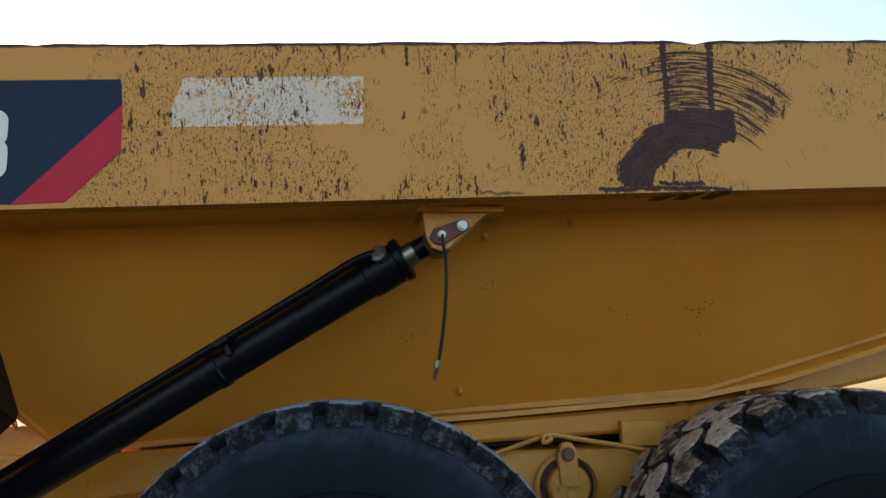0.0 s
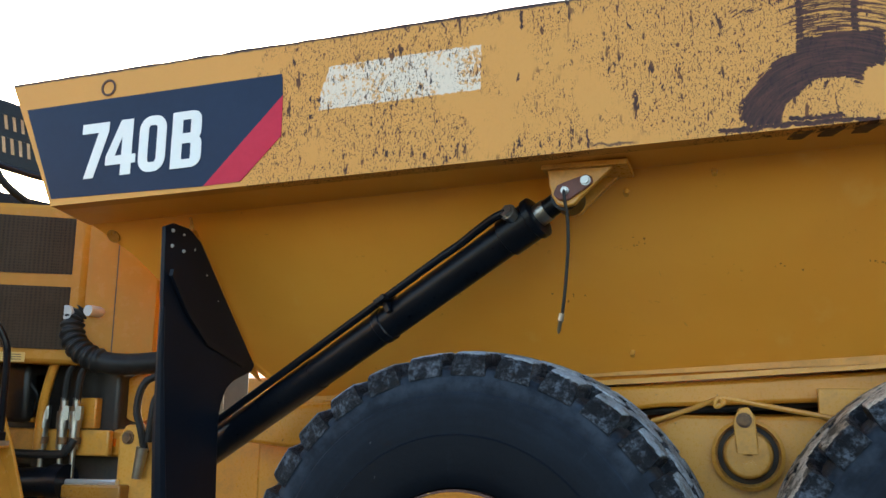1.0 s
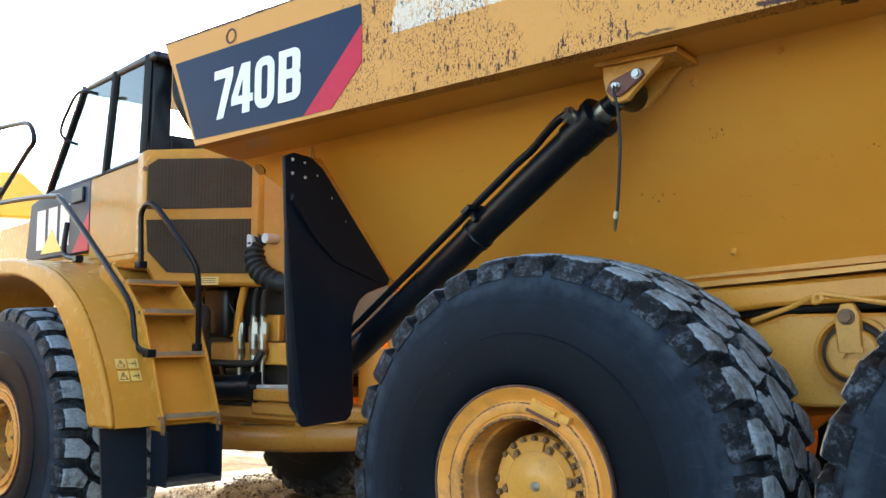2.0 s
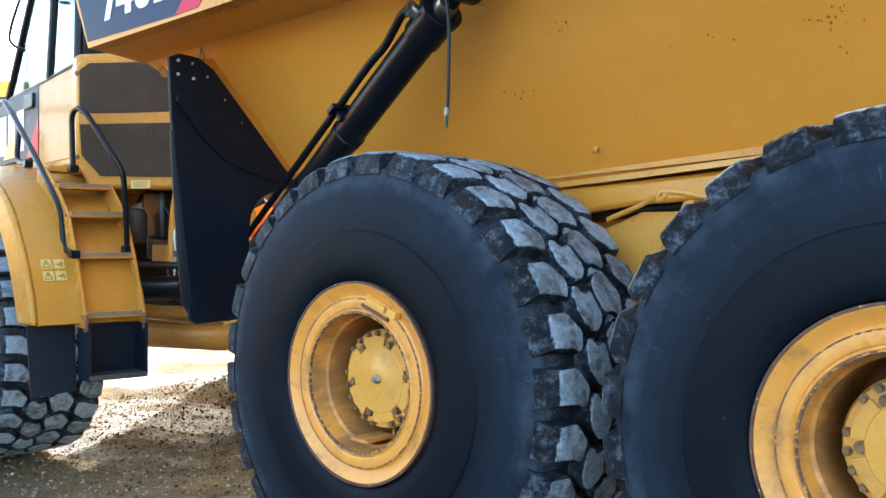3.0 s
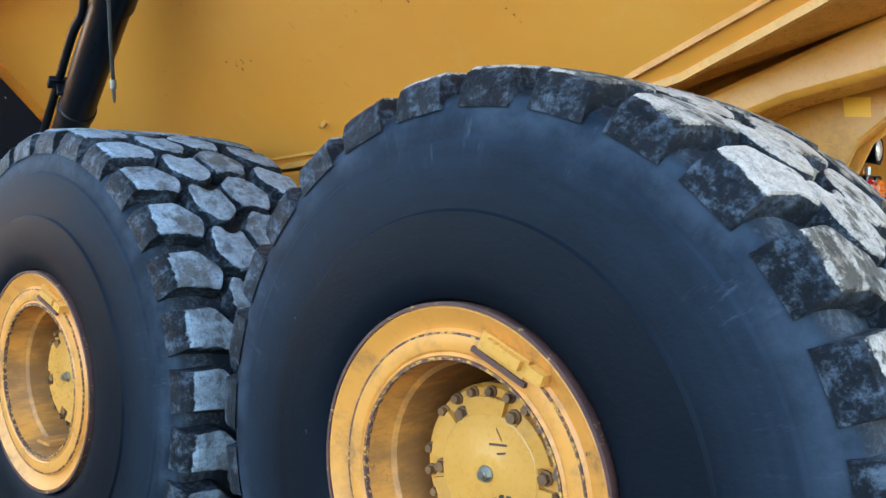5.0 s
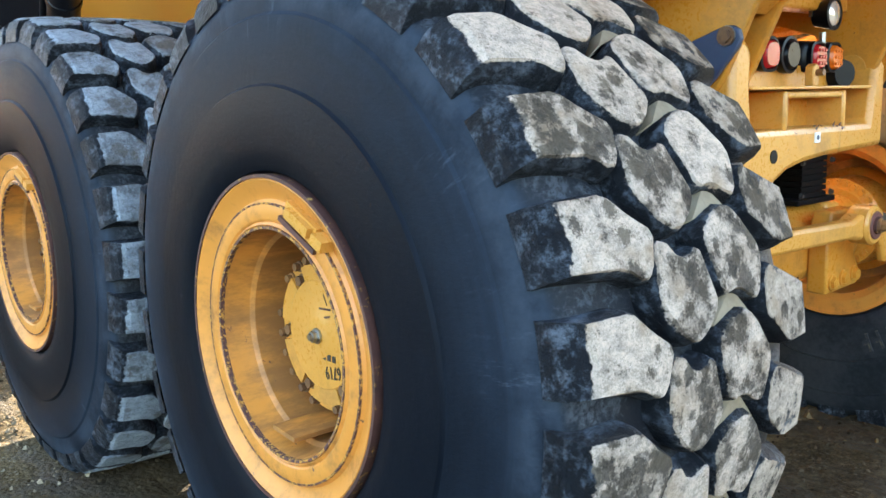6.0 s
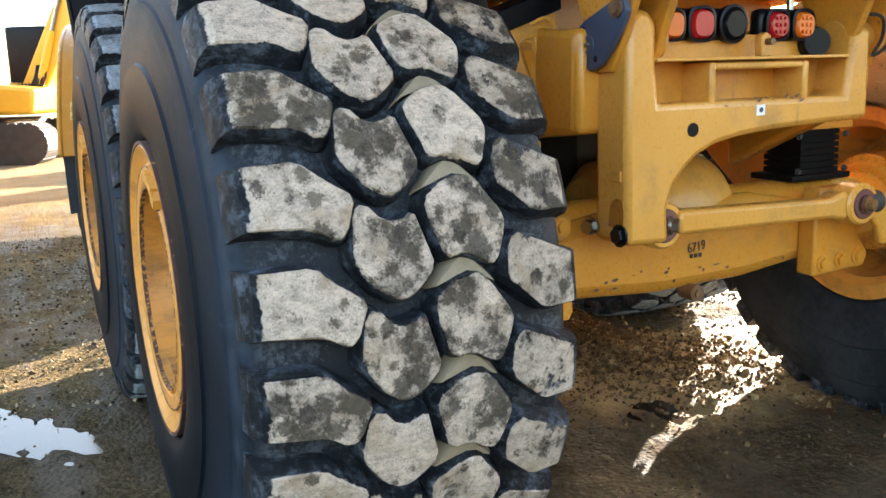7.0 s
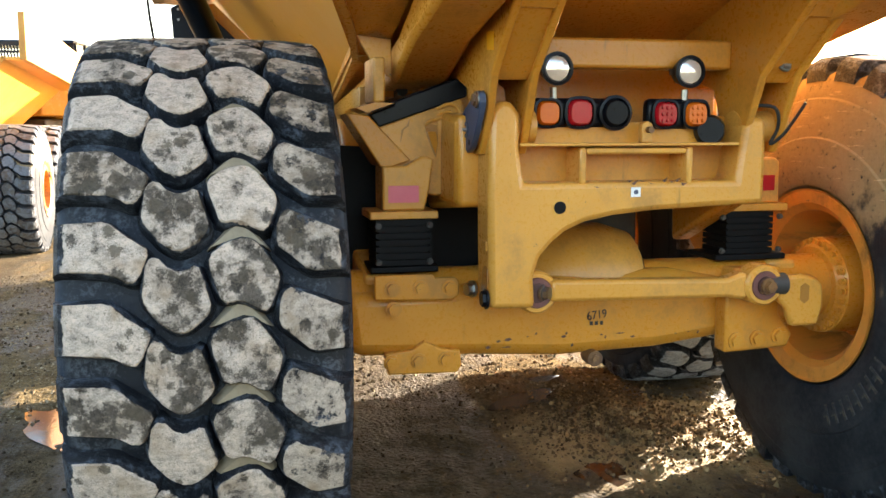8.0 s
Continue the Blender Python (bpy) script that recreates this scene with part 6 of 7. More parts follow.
ARCH_IN = [tuple(p)[:2] for p in spline([Vector((u, z, 0)) for u, z in ((-3.66, 1.45), (-3.45, 1.70), (-3.10, 1.88), (-2.75, 1.90), (-2.28, 1.865), (-1.72, 1.70), (-1.34, 1.40), (-1.12, 1.12), (-1.02, 0.916))], 4)]
fender = tpart("fender", sheet(ARCH, -1.86, -1.20, 0.025), YELLOW_CLEAN, "yellow front fender with built-in steps")
part("fender_flange", prism(B(), ARCH + ARCH_IN[::-1], "y", -1.90, -1.855), YELLOW_CLEAN, fender, bevel=0.02)
tpart("fender", sheet([(u, z) for u, z in ARCH], 1.20, 1.86, 0.025), YELLOW_CLEAN, "yellow front fender")
# warning labels
for k, z in enumerate((1.262, 1.190)):
    for j in range(2):
        i = -0.856 + 0.048 * k
        lab = part("warning_label", slab(B(), [(i, -1.80 + 0.075 * j, z), (i, -1.735 + 0.075 * j, z), (i - 0.036, -1.735 + 0.075 * j, z + 0.058), (i - 0.036, -1.80 + 0.075 * j, z + 0.058)], (0.004, 0, 0.003)), LABEL_DULL, fender, "small yellow warning label")
        at = lambda v, w: Vector((i - 0.62 * w + 0.0045, -1.80 + 0.075 * j + v, z + w + 0.003))
        lines = (((0.008, 0.010), (0.056, 0.010)), ((0.056, 0.010), (0.032, 0.050)), ((0.032, 0.050), (0.008, 0.010)), ((0.032, 0.022), (0.032, 0.038))) if j == 0 else (((0.010, 0.028), (0.034, 0.028)), ((0.034, 0.018), (0.034, 0.038)), ((0.048, 0.012), (0.048, 0.046)), ((0.040, 0.030), (0.056, 0.030)))
        bm = B()
        for a, b in lines:
            tube(bm, [at(*a), at(*b)], 0.0022, 5)
        part("label_sign", bm, MARKER, lab, smooth=0)
TREADS = ((-1.44, 1.945), (-1.225, 1.82), (-0.975, 1.625), (-0.825, 1.36), (-0.655, 0.995))
for i, (u, z) in enumerate(TREADS):
    step = part("step_tread", box(B(), (u - 0.16, -1.60, z - 0.035), (u + 0.02, -1.245, z)), YELLOW, fender, "worn step tread", bevel=0.006)
    part("tread_edge", box(B(), (u + 0.012, -1.59, z - 0.022), (u + 0.024, -1.255, z + 0.004)), WORN_TREAD if i else YELLOW, step)
    for v in (-1.61, -1.235):
        part("step_bolt", hexbolt(B(), (u + 0.0, v, z - 0.02), (0, -1 if v < -1.5 else 1, 0), 0.012, 0.012), BOLT, step)
STAIR = ((-1.62, 1.93), (-1.41, 1.93), (-1.20, 1.80), (-0.95, 1.61), (-0.80, 1.35), (-0.63, 0.99), (-0.61, 0.90), (-0.78, 0.90), (-0.84, 1.05), (-0.98, 1.33), (-1.14, 1.56), (-1.40, 1.75), (-1.62, 1.80))
for v in (-1.615, -1.250):
    part("step_side", prism(B(), STAIR, "y", v, v + 0.018), YELLOW_CLEAN, fender, bevel=0.004)
part("step_back", slab(B(), [(-0.80, -1.60, 0.90), (-0.80, -1.24, 0.90), (-1.05, -1.24, 1.40), (-1.05, -1.60, 1.40)], (-0.02, 0, 0)), YELLOW_CLEAN, fender)
part("step_back", slab(B(), [(-1.05, -1.60, 1.40), (-1.05, -1.24, 1.40), (-1.55, -1.24, 1.85), (-1.55, -1.60, 1.85)], (-0.02, 0, 0.0)), YELLOW_CLEAN, fender)
bm = B()
box(bm, (-0.78, -1.605, 0.58), (-0.58, -1.590, 0.90))
box(bm, (-0.76, -1.255, 0.60), (-0.58, -1.240, 0.92))
slab(bm, [(-0.76, -1.60, 0.60), (-0.76, -1.245, 0.60), (-0.74, -1.245, 0.92), (-0.74, -1.60, 0.92)], (-0.01, 0, 0))
hang = tpart("hanging_step", bm, FLAP, "black hanging bottom step")
part("step_tread", box(B(), (-0.77, -1.60, 0.585), (-0.57, -1.245, 0.615)), DARK, hang, bevel=0.004)
for v in (-1.612, -1.25):
    part("step_link", box(B(), (-0.635, v - 0.006, 0.88), (-0.60, v + 0.012, 0.99)), BOLT, hang, bevel=0.004)
tpart("splash_flap", slab(B(), [(-0.86, -1.885, 0.92), (-0.86, -1.60, 0.92), (-0.82, -1.60, 0.50), (-0.82, -1.87, 0.48)], (-0.015, 0, 0)), FLAP, "black rubber splash flap")

# grille panel and bodywork behind the cab
GA, GB = Vector((-1.45, -1.415, 0)), Vector((-0.48, -0.56, 0))
GD = (GB - GA).normalized()
GN = Vector((GD.y, -GD.x, 0))


def on_grille(s, z, out=0.0):
    p = GA + GD * s + GN * out
    return (p.x, p.y, z)


L = (GB - GA).length
cover = tpart("engine_cover", slab(B(), [on_grille(0, 1.98), on_grille(0.10, 1.80), on_grille(L, 1.78), on_grille(L, 2.55), on_grille(L - 0.25, 2.70), on_grille(0.06, 2.72), on_grille(0, 2.66)], -GN * 0.5), YELLOW_CLEAN, "yellow engine cover with two dark grilles", bevel=0.03)
for zs in (((0.045, 2.32), (0.78, 2.32), (0.78, 2.66), (0.12, 2.665), (0.045, 2.62)), ((0.045, 2.245), (0.78, 2.245), (0.78, 1.875), (0.20, 1.885), (0.06, 2.03))):
    g = part("grille", slab(B(), [on_grille(s, z, 0.004) for s, z in zs], GN * 0.008), GRILLE, cover, "dark perforated steel grille")
for s, z in ((0.02, 2.60), (0.02, 2.02)):
    part("cover_bolt", hexbolt(B(), on_grille(s, z, 0.0), GN, 0.013, 0.01), BOLT, cover)
part("cover_seam", slab(B(), [on_grille(1.03, z, 0.001) for z in (1.80,)] + [on_grille(1.036, 1.80, 0.001), on_grille(1.036, 2.56, 0.001), on_grille(1.03, 2.56, 0.001)], GN * 0.002), DARK, cover, smooth=0)
part("cover_label", slab(B(), [on_grille(0.42, 1.80, 0.002), on_grille(0.56, 1.80, 0.002), on_grille(0.56, 1.855, 0.002), on_grille(0.42, 1.855, 0.002)], GN * 0.002), LABEL_DULL, cover, "yellow instruction label", smooth=0)
for k in range(3):
    part("label_bar", slab(B(), [on_grille(0.44, 1.812 + 0.014 * k, 0.0045), on_grille(0.54, 1.812 + 0.014 * k, 0.0045), on_grille(0.54, 1.816 + 0.014 * k, 0.0045), on_grille(0.44, 1.816 + 0.014 * k, 0.0045)], GN * 0.001), MARKER, cover, smooth=0)
bm = B()
prism(bm, [(-1.45, -1.40), (-0.80, -0.86), (-0.80, 0.9), (-1.45, 1.40), (-1.62, 1.40), (-1.62, -1.38)], "z", 2.0, 2.74)
tpart("hood_rear", bm, YELLOW_CLEAN, bevel=0.03)
hood = tpart("hood", prism(prism(B(), [(-6.2, -0.95), (-3.7, -1.1), (-3.7, 1.1), (-6.2, 0.95)], "z", 1.5, 2.62), [(-3.9, -1.36), (-1.62, -1.36), (-1.62, 1.36), (-3.9, 1.36)], "z", 1.95, 2.10), YELLOW_CLEAN, "yellow hood and cab base", bevel=0.05)

# cab
cab = tpart("cab_door", prism(B(), [(-2.47, 2.03), (-1.62, 2.03), (-1.60, 2.68), (-2.47, 2.66)], "y", -1.365, -1.31), YELLOW_CLEAN, "glossy yellow cab side", bevel=0.01)
dark = tpart("door_panel", prism(B(), [(-3.90, 2.10), (-2.475, 2.10), (-2.475, 2.665), (-3.46, 2.655), (-3.80, 2.60)], "y", -1.365, -1.31), NAVY, "dark door panel with emblem", bevel=0.01)
part("red_stripe", prism(B(), [(-2.80, 2.11), (-2.48, 2.11), (-2.48, 2.42)], "y", -1.366, -1.368), RED, dark, smooth=0)
for k in range(3):
    u = -3.62 + 0.27 * k
    part("emblem_bar", prism(B(), [(u, 2.18), (u + 0.20, 2.18), (u + 0.20, 2.52), (u, 2.52)], "y", -1.366, -1.369), WHITE, dark, "white block of the emblem", smooth=0)
part("emblem_wedge", prism(B(), [(-3.50, 2.14), (-3.02, 2.14), (-3.26, 2.34)], "y", -1.369, -1.373), LABEL, dark, "yellow triangle of the emblem", smooth=0)
part("door_handle", box(B(), (-2.82, -1.385, 2.50), (-2.58, -1.36, 2.62)), BLACK, dark, bevel=0.015)
POSTS = (((-3.44, 2.65), (-2.70, 3.43)), ((-2.25, 2.68), (-2.10, 3.44)), ((-1.60, 2.70), (-1.55, 3.44)))
for v in (-1.34, 1.34):
    for a, b in POSTS:
        tpart("cab_post", tube(B(), [(a[0], v, a[1]), (b[0], v, b[1])], 0.035, 8), BLACK)
    tpart("cab_rail", tube(B(), [(-3.44, v, 2.65), (-2.25, v, 2.675), (-1.60, v, 2.70)], 0.025, 8), BLACK)
    pane = tpart("cab_window", prism(B(), [(-3.40, 2.68), (-2.27, 2.69), (-2.12, 3.42), (-2.70, 3.42)], "y", v - 0.003, v + 0.003), GLASS, "clear cab window", smooth=0)
    pane.visible_shadow = False
    pane = tpart("cab_window", prism(B(), [(-2.22, 2.70), (-1.61, 2.72), (-1.56, 3.42), (-2.08, 3.42)], "y", v - 0.003, v + 0.003), GLASS, "clear cab window", smooth=0)
    pane.visible_shadow = False
tpart("cab_roof", prism(B(), [(-2.78, 3.40), (-2.60, 3.45), (-1.48, 3.46), (-1.42, 3.44), (-1.38, 3.38)], "y", -1.36, 1.36), BLACK, "dark cab roof", bevel=0.03)
for v0, v1 in ((-1.33, -1.19), (1.19, 1.33)):
    tpart("cab_back_post", box(B(), (-1.56, v0, 2.70), (-1.50, v1, 3.42)), BLACK, bevel=0.01)
# rear window guard with rows of slanted openings
guard = tpart("rear_guard", tube(B(), spline([(-1.41, -1.20, 3.40), (-1.40, -1.19, 3.30), (-1.39, -1.16, 3.13), (-1.39, -1.12, 3.04), (-1.39, -1.03, 3.01), (-1.39, -0.5, 3.0), (-1.39, 0.5, 3.0), (-1.39, 1.03, 3.01), (-1.39, 1.12, 3.04), (-1.39, 1.16, 3.13), (-1.40, 1.19, 3.30), (-1.41, 1.20, 3.40)]), 0.022, 10), BLACK, "dark perforated guard behind the cab window")
tpart("cab_back_sill", box(B(), (-1.56, -1.19, 2.70), (-1.50, 1.19, 2.88)), BLACK, bevel=0.01)
for z0, z1, w in ((3.01, 3.10, 1.12), (3.20, 3.25, 1.16), (3.34, 3.42, 1.18)):
    tpart("guard_strip", box(B(), (-1.396, -w, z0), (-1.388, w, z1)), BLACK, parent=guard)
for z0, z1 in ((3.10, 3.20), (3.25, 3.34)):
    for k in range(40):
        v = -1.15 + 2.3 * k / 39
        tpart("guard_bar", slab(B(), [(-1.390, v - 0.016, z0), (-1.390, v + 0.016, z0), (-1.390, v - 0.002, z1), (-1.390, v - 0.034, z1)], (-0.006, 0, 0)), BLACK, parent=guard)
tpart("rear_hose", tube(B(), spline([(-1.42, -1.2, 3.3), (-1.35, -1.22, 3.1), (-1.32, -1.1, 2.9), (-1.33, -0.9, 2.8)]), 0.025, 10), HOSE)
tpart("air_cleaner", cyl(B(), (-1.15, -0.2, 2.74), (-1.15, -0.2, 3.15), 0.16), BLACK)

# handrails and mirror
tpart("handrail", tube(B(), spline([(-3.95, -1.62, 2.60), (-3.2, -1.62, 2.56), (-2.55, -1.62, 2.51), (-2.30, -1.62, 2.43), (-1.41, -1.62, 1.875), (-1.10, -1.62, 1.66), (-1.03, -1.62, 1.52), (-0.98, -1.62, 1.39), (-0.82, -1.62, 1.36)], 6), 0.021, 10), BLACK, "black tubular handrail")
tpart("handrail", tube(B(), spline([(-1.277, -1.48, 1.93), (-1.295, -1.48, 2.165), (-1.289, -1.48, 2.28), (-1.226, -1.47, 2.324), (-1.139, -1.45, 2.297), (-1.024, -1.41, 2.175), (-0.883, -1.36, 2.007), (-0.84, -1.32, 1.914), (-0.83, -1.30, 1.822), (-0.852, -1.28, 1.621), (-0.881, -1.26, 1.381)], 6), 0.019, 10), BLACK, "black tubular handrail")
tpart("handrail", tube(B(), spline([(-4.55, -1.62, 3.33), (-3.5, -1.62, 3.23), (-3.15, -1.62, 3.17), (-3.02, -1.62, 3.02), (-3.2, -1.62, 2.93), (-3.9, -1.62, 2.62)], 5), 0.021, 10), BLACK, "black tubular handrail")
tpart("handrail", tube(B(), [(-3.95, -1.62, 2.0), (-3.97, -1.62, 3.30)], 0.03, 10), BLACK, "black tubular handrail")
tpart("handrail", tube(B(), spline([(-2.72, -1.44, 2.34), (-2.72, -1.46, 2.14), (-2.65, -1.46, 2.07), (-2.45, -1.46, 2.04)], 5), 0.021, 10), BLACK, "black tubular handrail")
for u, v, z in ((-0.81, -1.62, 1.36), (-0.881, -1.26, 1.39), (-1.277, -1.48, 1.93), (-2.42, -1.46, 2.04)):
    tpart("rail_foot", box(B(), (u - 0.035, v - 0.03, z - 0.03), (u + 0.035, v + 0.03, z + 0.02)), BLACK, bevel=0.006)
tpart("mirror_arm", tube(B(), spline([(-2.62, -1.42, 2.95), (-2.70, -1.5, 3.0), (-2.77, -1.5, 3.1), (-2.60, -1.5, 3.24), (-2.46, -1.5, 3.31), (-2.30, -1.5, 3.30), (-2.25, -1.42, 3.28)], 4), 0.012, 8), BLACK, "thin black mirror arm")

# hitch, hoses and engine bay between tractor and dump body
def wpart(name, bm, mat, label="", **k):
    return part(name, bm, mat, truck, label, **k)


big = spline([(-2.73, -0.66, 2.11), (-2.75, -0.70, 2.04), (-2.71, -0.73, 1.93), (-2.62, -0.73, 1.85), (-2.48, -0.70, 1.80), (-2.30, -0.62, 1.80), (-2.05, -0.50, 1.84)], 10)
wpart("bellows_hose", tube(B(), big, [0.074 if i < 40 and i % 4 < 2 else 0.062 for i in range(len(big))], 20), HOSE, "thick ribbed black hose")
wpart("hose_bracket", cyl(cyl(B(), (-2.76, -0.76, 2.095), (-2.76, -0.66, 2.095), 0.042), (-2.62, -0.74, 2.105), (-2.62, -0.60, 2.105), 0.032), GREY_WALL, "pale round hose bracket")
wpart("yellow_pipe", tube(B(), spline([(-2.72, -0.70, 2.06), (-2.80, -0.70, 1.95), (-2.93, -0.68, 1.60), (-2.95, -0.68, 1.30)]), 0.028, 12), YELLOW)
for x in (-2.94, -2.80, -2.71):
    wpart("pipe_fitting", tube(B(), [(x, -0.66, 1.12), (x, -0.66, 1.30), (x, -0.66, 1.301), (x, -0.66, 1.42), (x, -0.66, 1.421), (x, -0.66, 1.52), (x, -0.66, 1.521), (x, -0.66, 1.60)], [0.016, 0.016, 0.028, 0.028, 0.036, 0.036, 0.022, 0.022], 12), STEEL, "bright steel pipe fitting")
    wpart("oil_hose", tube(B(), spline([(x, -0.66, 1.58), (x + 0.02, -0.66, 1.75), (x + 0.10, -0.62, 1.85), (x + 0.15, -0.45, 1.9)]), 0.022, 10), HOSE)
    wpart("oil_hose", tube(B(), spline([(x, -0.66, 1.12), (x - 0.01, -0.66, 1.04), (x - 0.1, -0.66, 1.0), (x - 0.7, -0.62, 1.0)]), 0.018, 10), HOSE)
wpart("steering_cylinder", cyl(cyl(B(), (-3.25, -0.72, 1.10), (-2.72, -0.70, 1.12), 0.085), (-2.80, -0.70, 1.12), (-2.70, -0.70, 1.12), 0.10), BLACK, "black steering cylinder")
wpart("steering_rod", cyl(B(), (-2.72, -0.70, 1.12), (-2.36, -0.69, 1.13), 0.020), LAMP, "bright steel steering rod")
wpart("hitch_plate", prism(B(), [(-2.40, 0.85), (-2.40, 1.38), (-2.36, 1.45), (-2.10, 1.46), (-1.95, 1.40), (-1.95, 0.85)], "y", -0.66, -0.58), YELLOW_PALE, "pale yellow hitch plate", bevel=0.02)
for x, z in ((-2.33, 1.38), (-2.33, 0.95)):
    wpart("hitch_bolt", hexbolt(B(), (x, -0.66, z), (0, -1, 0), 0.03, 0.02), BOLT)
wpart("hitch_frame", box(B(), (-3.05, -0.55, 1.26), (-2.05, 0.55, 1.42)), YELLOW, bevel=0.02)
wpart("hitch_frame", box(B(), (-2.75, -0.60, 1.42), (-2.62, -0.50, 1.60)), YELLOW, bevel=0.01)
wpart("amber_marker", box(B(), (-2.62, -0.565, 1.32), (-2.50, -0.55, 1.365)), AMBER)
wpart("hitch_drum", lathe(B(), ((0.02, -0.05), (0.14, -0.05), (0.15, 0.0), (0.14, 0.10), (0.02, 0.10)), (-2.42, -0.42, 1.60), 36), YELLOW)
wpart("engine_block", box(box(B(), (-3.5, -0.55, 1.3), (-2.5, 0.6, 1.95)), (-3.3, -0.7, 1.45), (-3.05, -0.5, 1.8)), DARK_BAY, "grimy engine and pumps behind the steps", bevel=0.03)
# Added backing box, coloured near-black for the shade inside the bay.
tpart("belly_block", box(B(), (-1.9, -0.50, 1.15), (-1.0, 0.9, 1.95)), DARK_BAY, "near-black box added for the shade of the engine bay behind the steps", bevel=0.03)
for k in range(9):
    rr = random.Random(k)
    u, v, z = -1.75 + 0.11 * k, -0.58, rr.uniform(1.30, 1.68)
    tpart("engine_part", cyl(B(), (u, v - 0.06, z), (u, v + 0.06, z), rr.uniform(0.03, 0.07), None, 16), (DARK, STEEL, GREY_WALL, YELLOW)[k % 4])
wpart("oil_filter", lathe(B(), ((0.02, 0), (0.075, 0.01), (0.08, 0.2), (0.06, 0.24), (0.02, 0.25)), (0, 0, 0), 24), DARK, m=pose(-3.18, -0.82, 1.42, 90, 0, 0))
wpart("tractor_frame", box(B(), (-3.9, -0.62, 0.86), (-2.2, 0.62, 1.05)), GRIMY_SHADED, bevel=0.04)
wpart("tractor_frame", box(B(), (-2.75, -0.72, 0.94), (-1.6, -0.45, 1.03)), GRIMY_SHADED, bevel=0.02)
low = tube(B(), [(-4.6, -0.62, 0.72), (-3.4, -0.66, 0.75), (-2.4, -0.68, 0.80), (-1.3, -0.62, 0.90)], 0.085, 14)
wpart("lower_beam", low, GRIMY_SHADED, "long yellow lower frame tube")
wpart("front_axle", cyl(B(), (-4.40, -1.0, 0.74), (-4.22, 1.2, 0.88), 0.15), GRIMY_SHADED)
wpart("hitch_pin", tube(B(), [(-2.15, 0, 0.75), (-2.15, 0, 1.5)], 0.16, 24), DARK)
wpart("looped_hose", tube(B(), spline([(-2.05, -0.62, 1.75), (-2.2, -0.70, 1.70), (-2.24, -0.72, 1.55), (-2.20, -0.72, 1.42), (-2.18, -0.70, 1.30)]), 0.022, 10), HOSE)
wpart("looped_hose", tube(B(), spline([(-2.0, -0.62, 1.70), (-2.12, -0.70, 1.62), (-2.14, -0.72, 1.50), (-2.15, -0.72, 1.36)]), 0.02, 10), HOSE)
wpart("hose_fitting", cyl(B(), (-2.19, -0.71, 1.33), (-2.22, -0.71, 1.16), 0.035, 0.025), STEEL)
wpart("brake_chamber", cyl(cyl(B(), (-1.35, -0.55, 1.52), (-1.05, -0.55, 1.55), 0.05), (-1.2, -0.6, 1.4), (-1.2, -0.6, 1.62), 0.03), STEEL)


# unseen belly and front frame of the tractor, added and sized to shade the ground
tpart("front_frame", prism(B(), [(-6.2, 0.65), (-5.9, 0.52), (-3.4, 0.55), (-2.9, 0.78), (-2.9, 1.55), (-6.2, 1.55)], "y", -0.80, 1.0), DARK, "unseen dark frame beneath the hood, added to shade the ground", bevel=0.05)

# pumps, plates and pipes behind the steps
wpart("hitch_beam", box(B(), (-3.30, -0.62, 1.265), (-2.50, -0.57, 1.414)), YELLOW_PALE, "yellow cross beam behind the steps", bevel=0.012)
wpart("beam_notch", box(B(), (-3.02, -0.625, 1.31), (-2.98, -0.618, 1.40)), DARK)
wpart("lower_pipe", tube(B(), spline([(-3.6, -0.70, 1.27), (-3.2, -0.70, 1.272), (-2.80, -0.70, 1.272), (-2.72, -0.70, 1.30), (-2.69, -0.68, 1.36)]), 0.024, 10), HOSE, "black oil pipe")
for x in (-2.935, -2.79, -2.70):
    wpart("fitting_nut", tube(B(), [(x, -0.66, 1.47), (x, -0.66, 1.55)], 0.034, 6), STEEL, "steel hexagon nut")
    wpart("fitting_collar", tube(B(), [(x, -0.66, 1.33), (x, -0.66, 1.37)], 0.032, 12), BOLT)
wpart("pump_body", lathe(B(), ((0.03, -0.16), (0.10, -0.15), (0.11, -0.02), (0.13, 0.0), (0.13, 0.06), (0.09, 0.08), (0.09, 0.16), (0.03, 0.17)), (0, 0, 0), 28), GREY_WALL, "grey oil pump", m=pose(-3.38, -0.60, 1.60, 0, 0, 90))
rr = random.Random(31)
for k in range(26):
    u, z, w = rr.uniform(-1.85, -1.05), rr.uniform(1.22, 1.78), rr.uniform(0.018, 0.055)
    mat = (DARK_BAY, DARK, GRIMY_SHADED, STEEL, DARK, BOLT, DARK_BAY)[k % 7]
    if k % 3 == 0:
        tpart("engine_bracket", box(B(), (u - w, -0.62, z - w * 0.6), (u + w, -0.50, z + w * 1.3)), mat, bevel=0.006)
    elif k % 3 == 1:
        tpart("engine_part", lathe(B(), ((0.01, -0.10), (w * 0.7, -0.10), (w, -0.07), (w, 0.05), (w * 1.2, 0.06), (w * 1.2, 0.10)), (u, -0.52, z), 18), mat)
    else:
        tpart("engine_pipe", tube(B(), spline([(u, -0.50, z), (u + 0.02, -0.60, z + 0.02), (u + 0.08, -0.62, z - 0.06), (u + rr.uniform(0.05, 0.2), -0.58, z - 0.16)]), w * 0.4, 8), mat)
wpart("valve_block", box(box(B(), (-3.20, -0.64, 1.45), (-3.05, -0.52, 1.74)), (-3.17, -0.67, 1.62), (-3.09, -0.64, 1.69)), YELLOW, "yellow valve block", bevel=0.01)
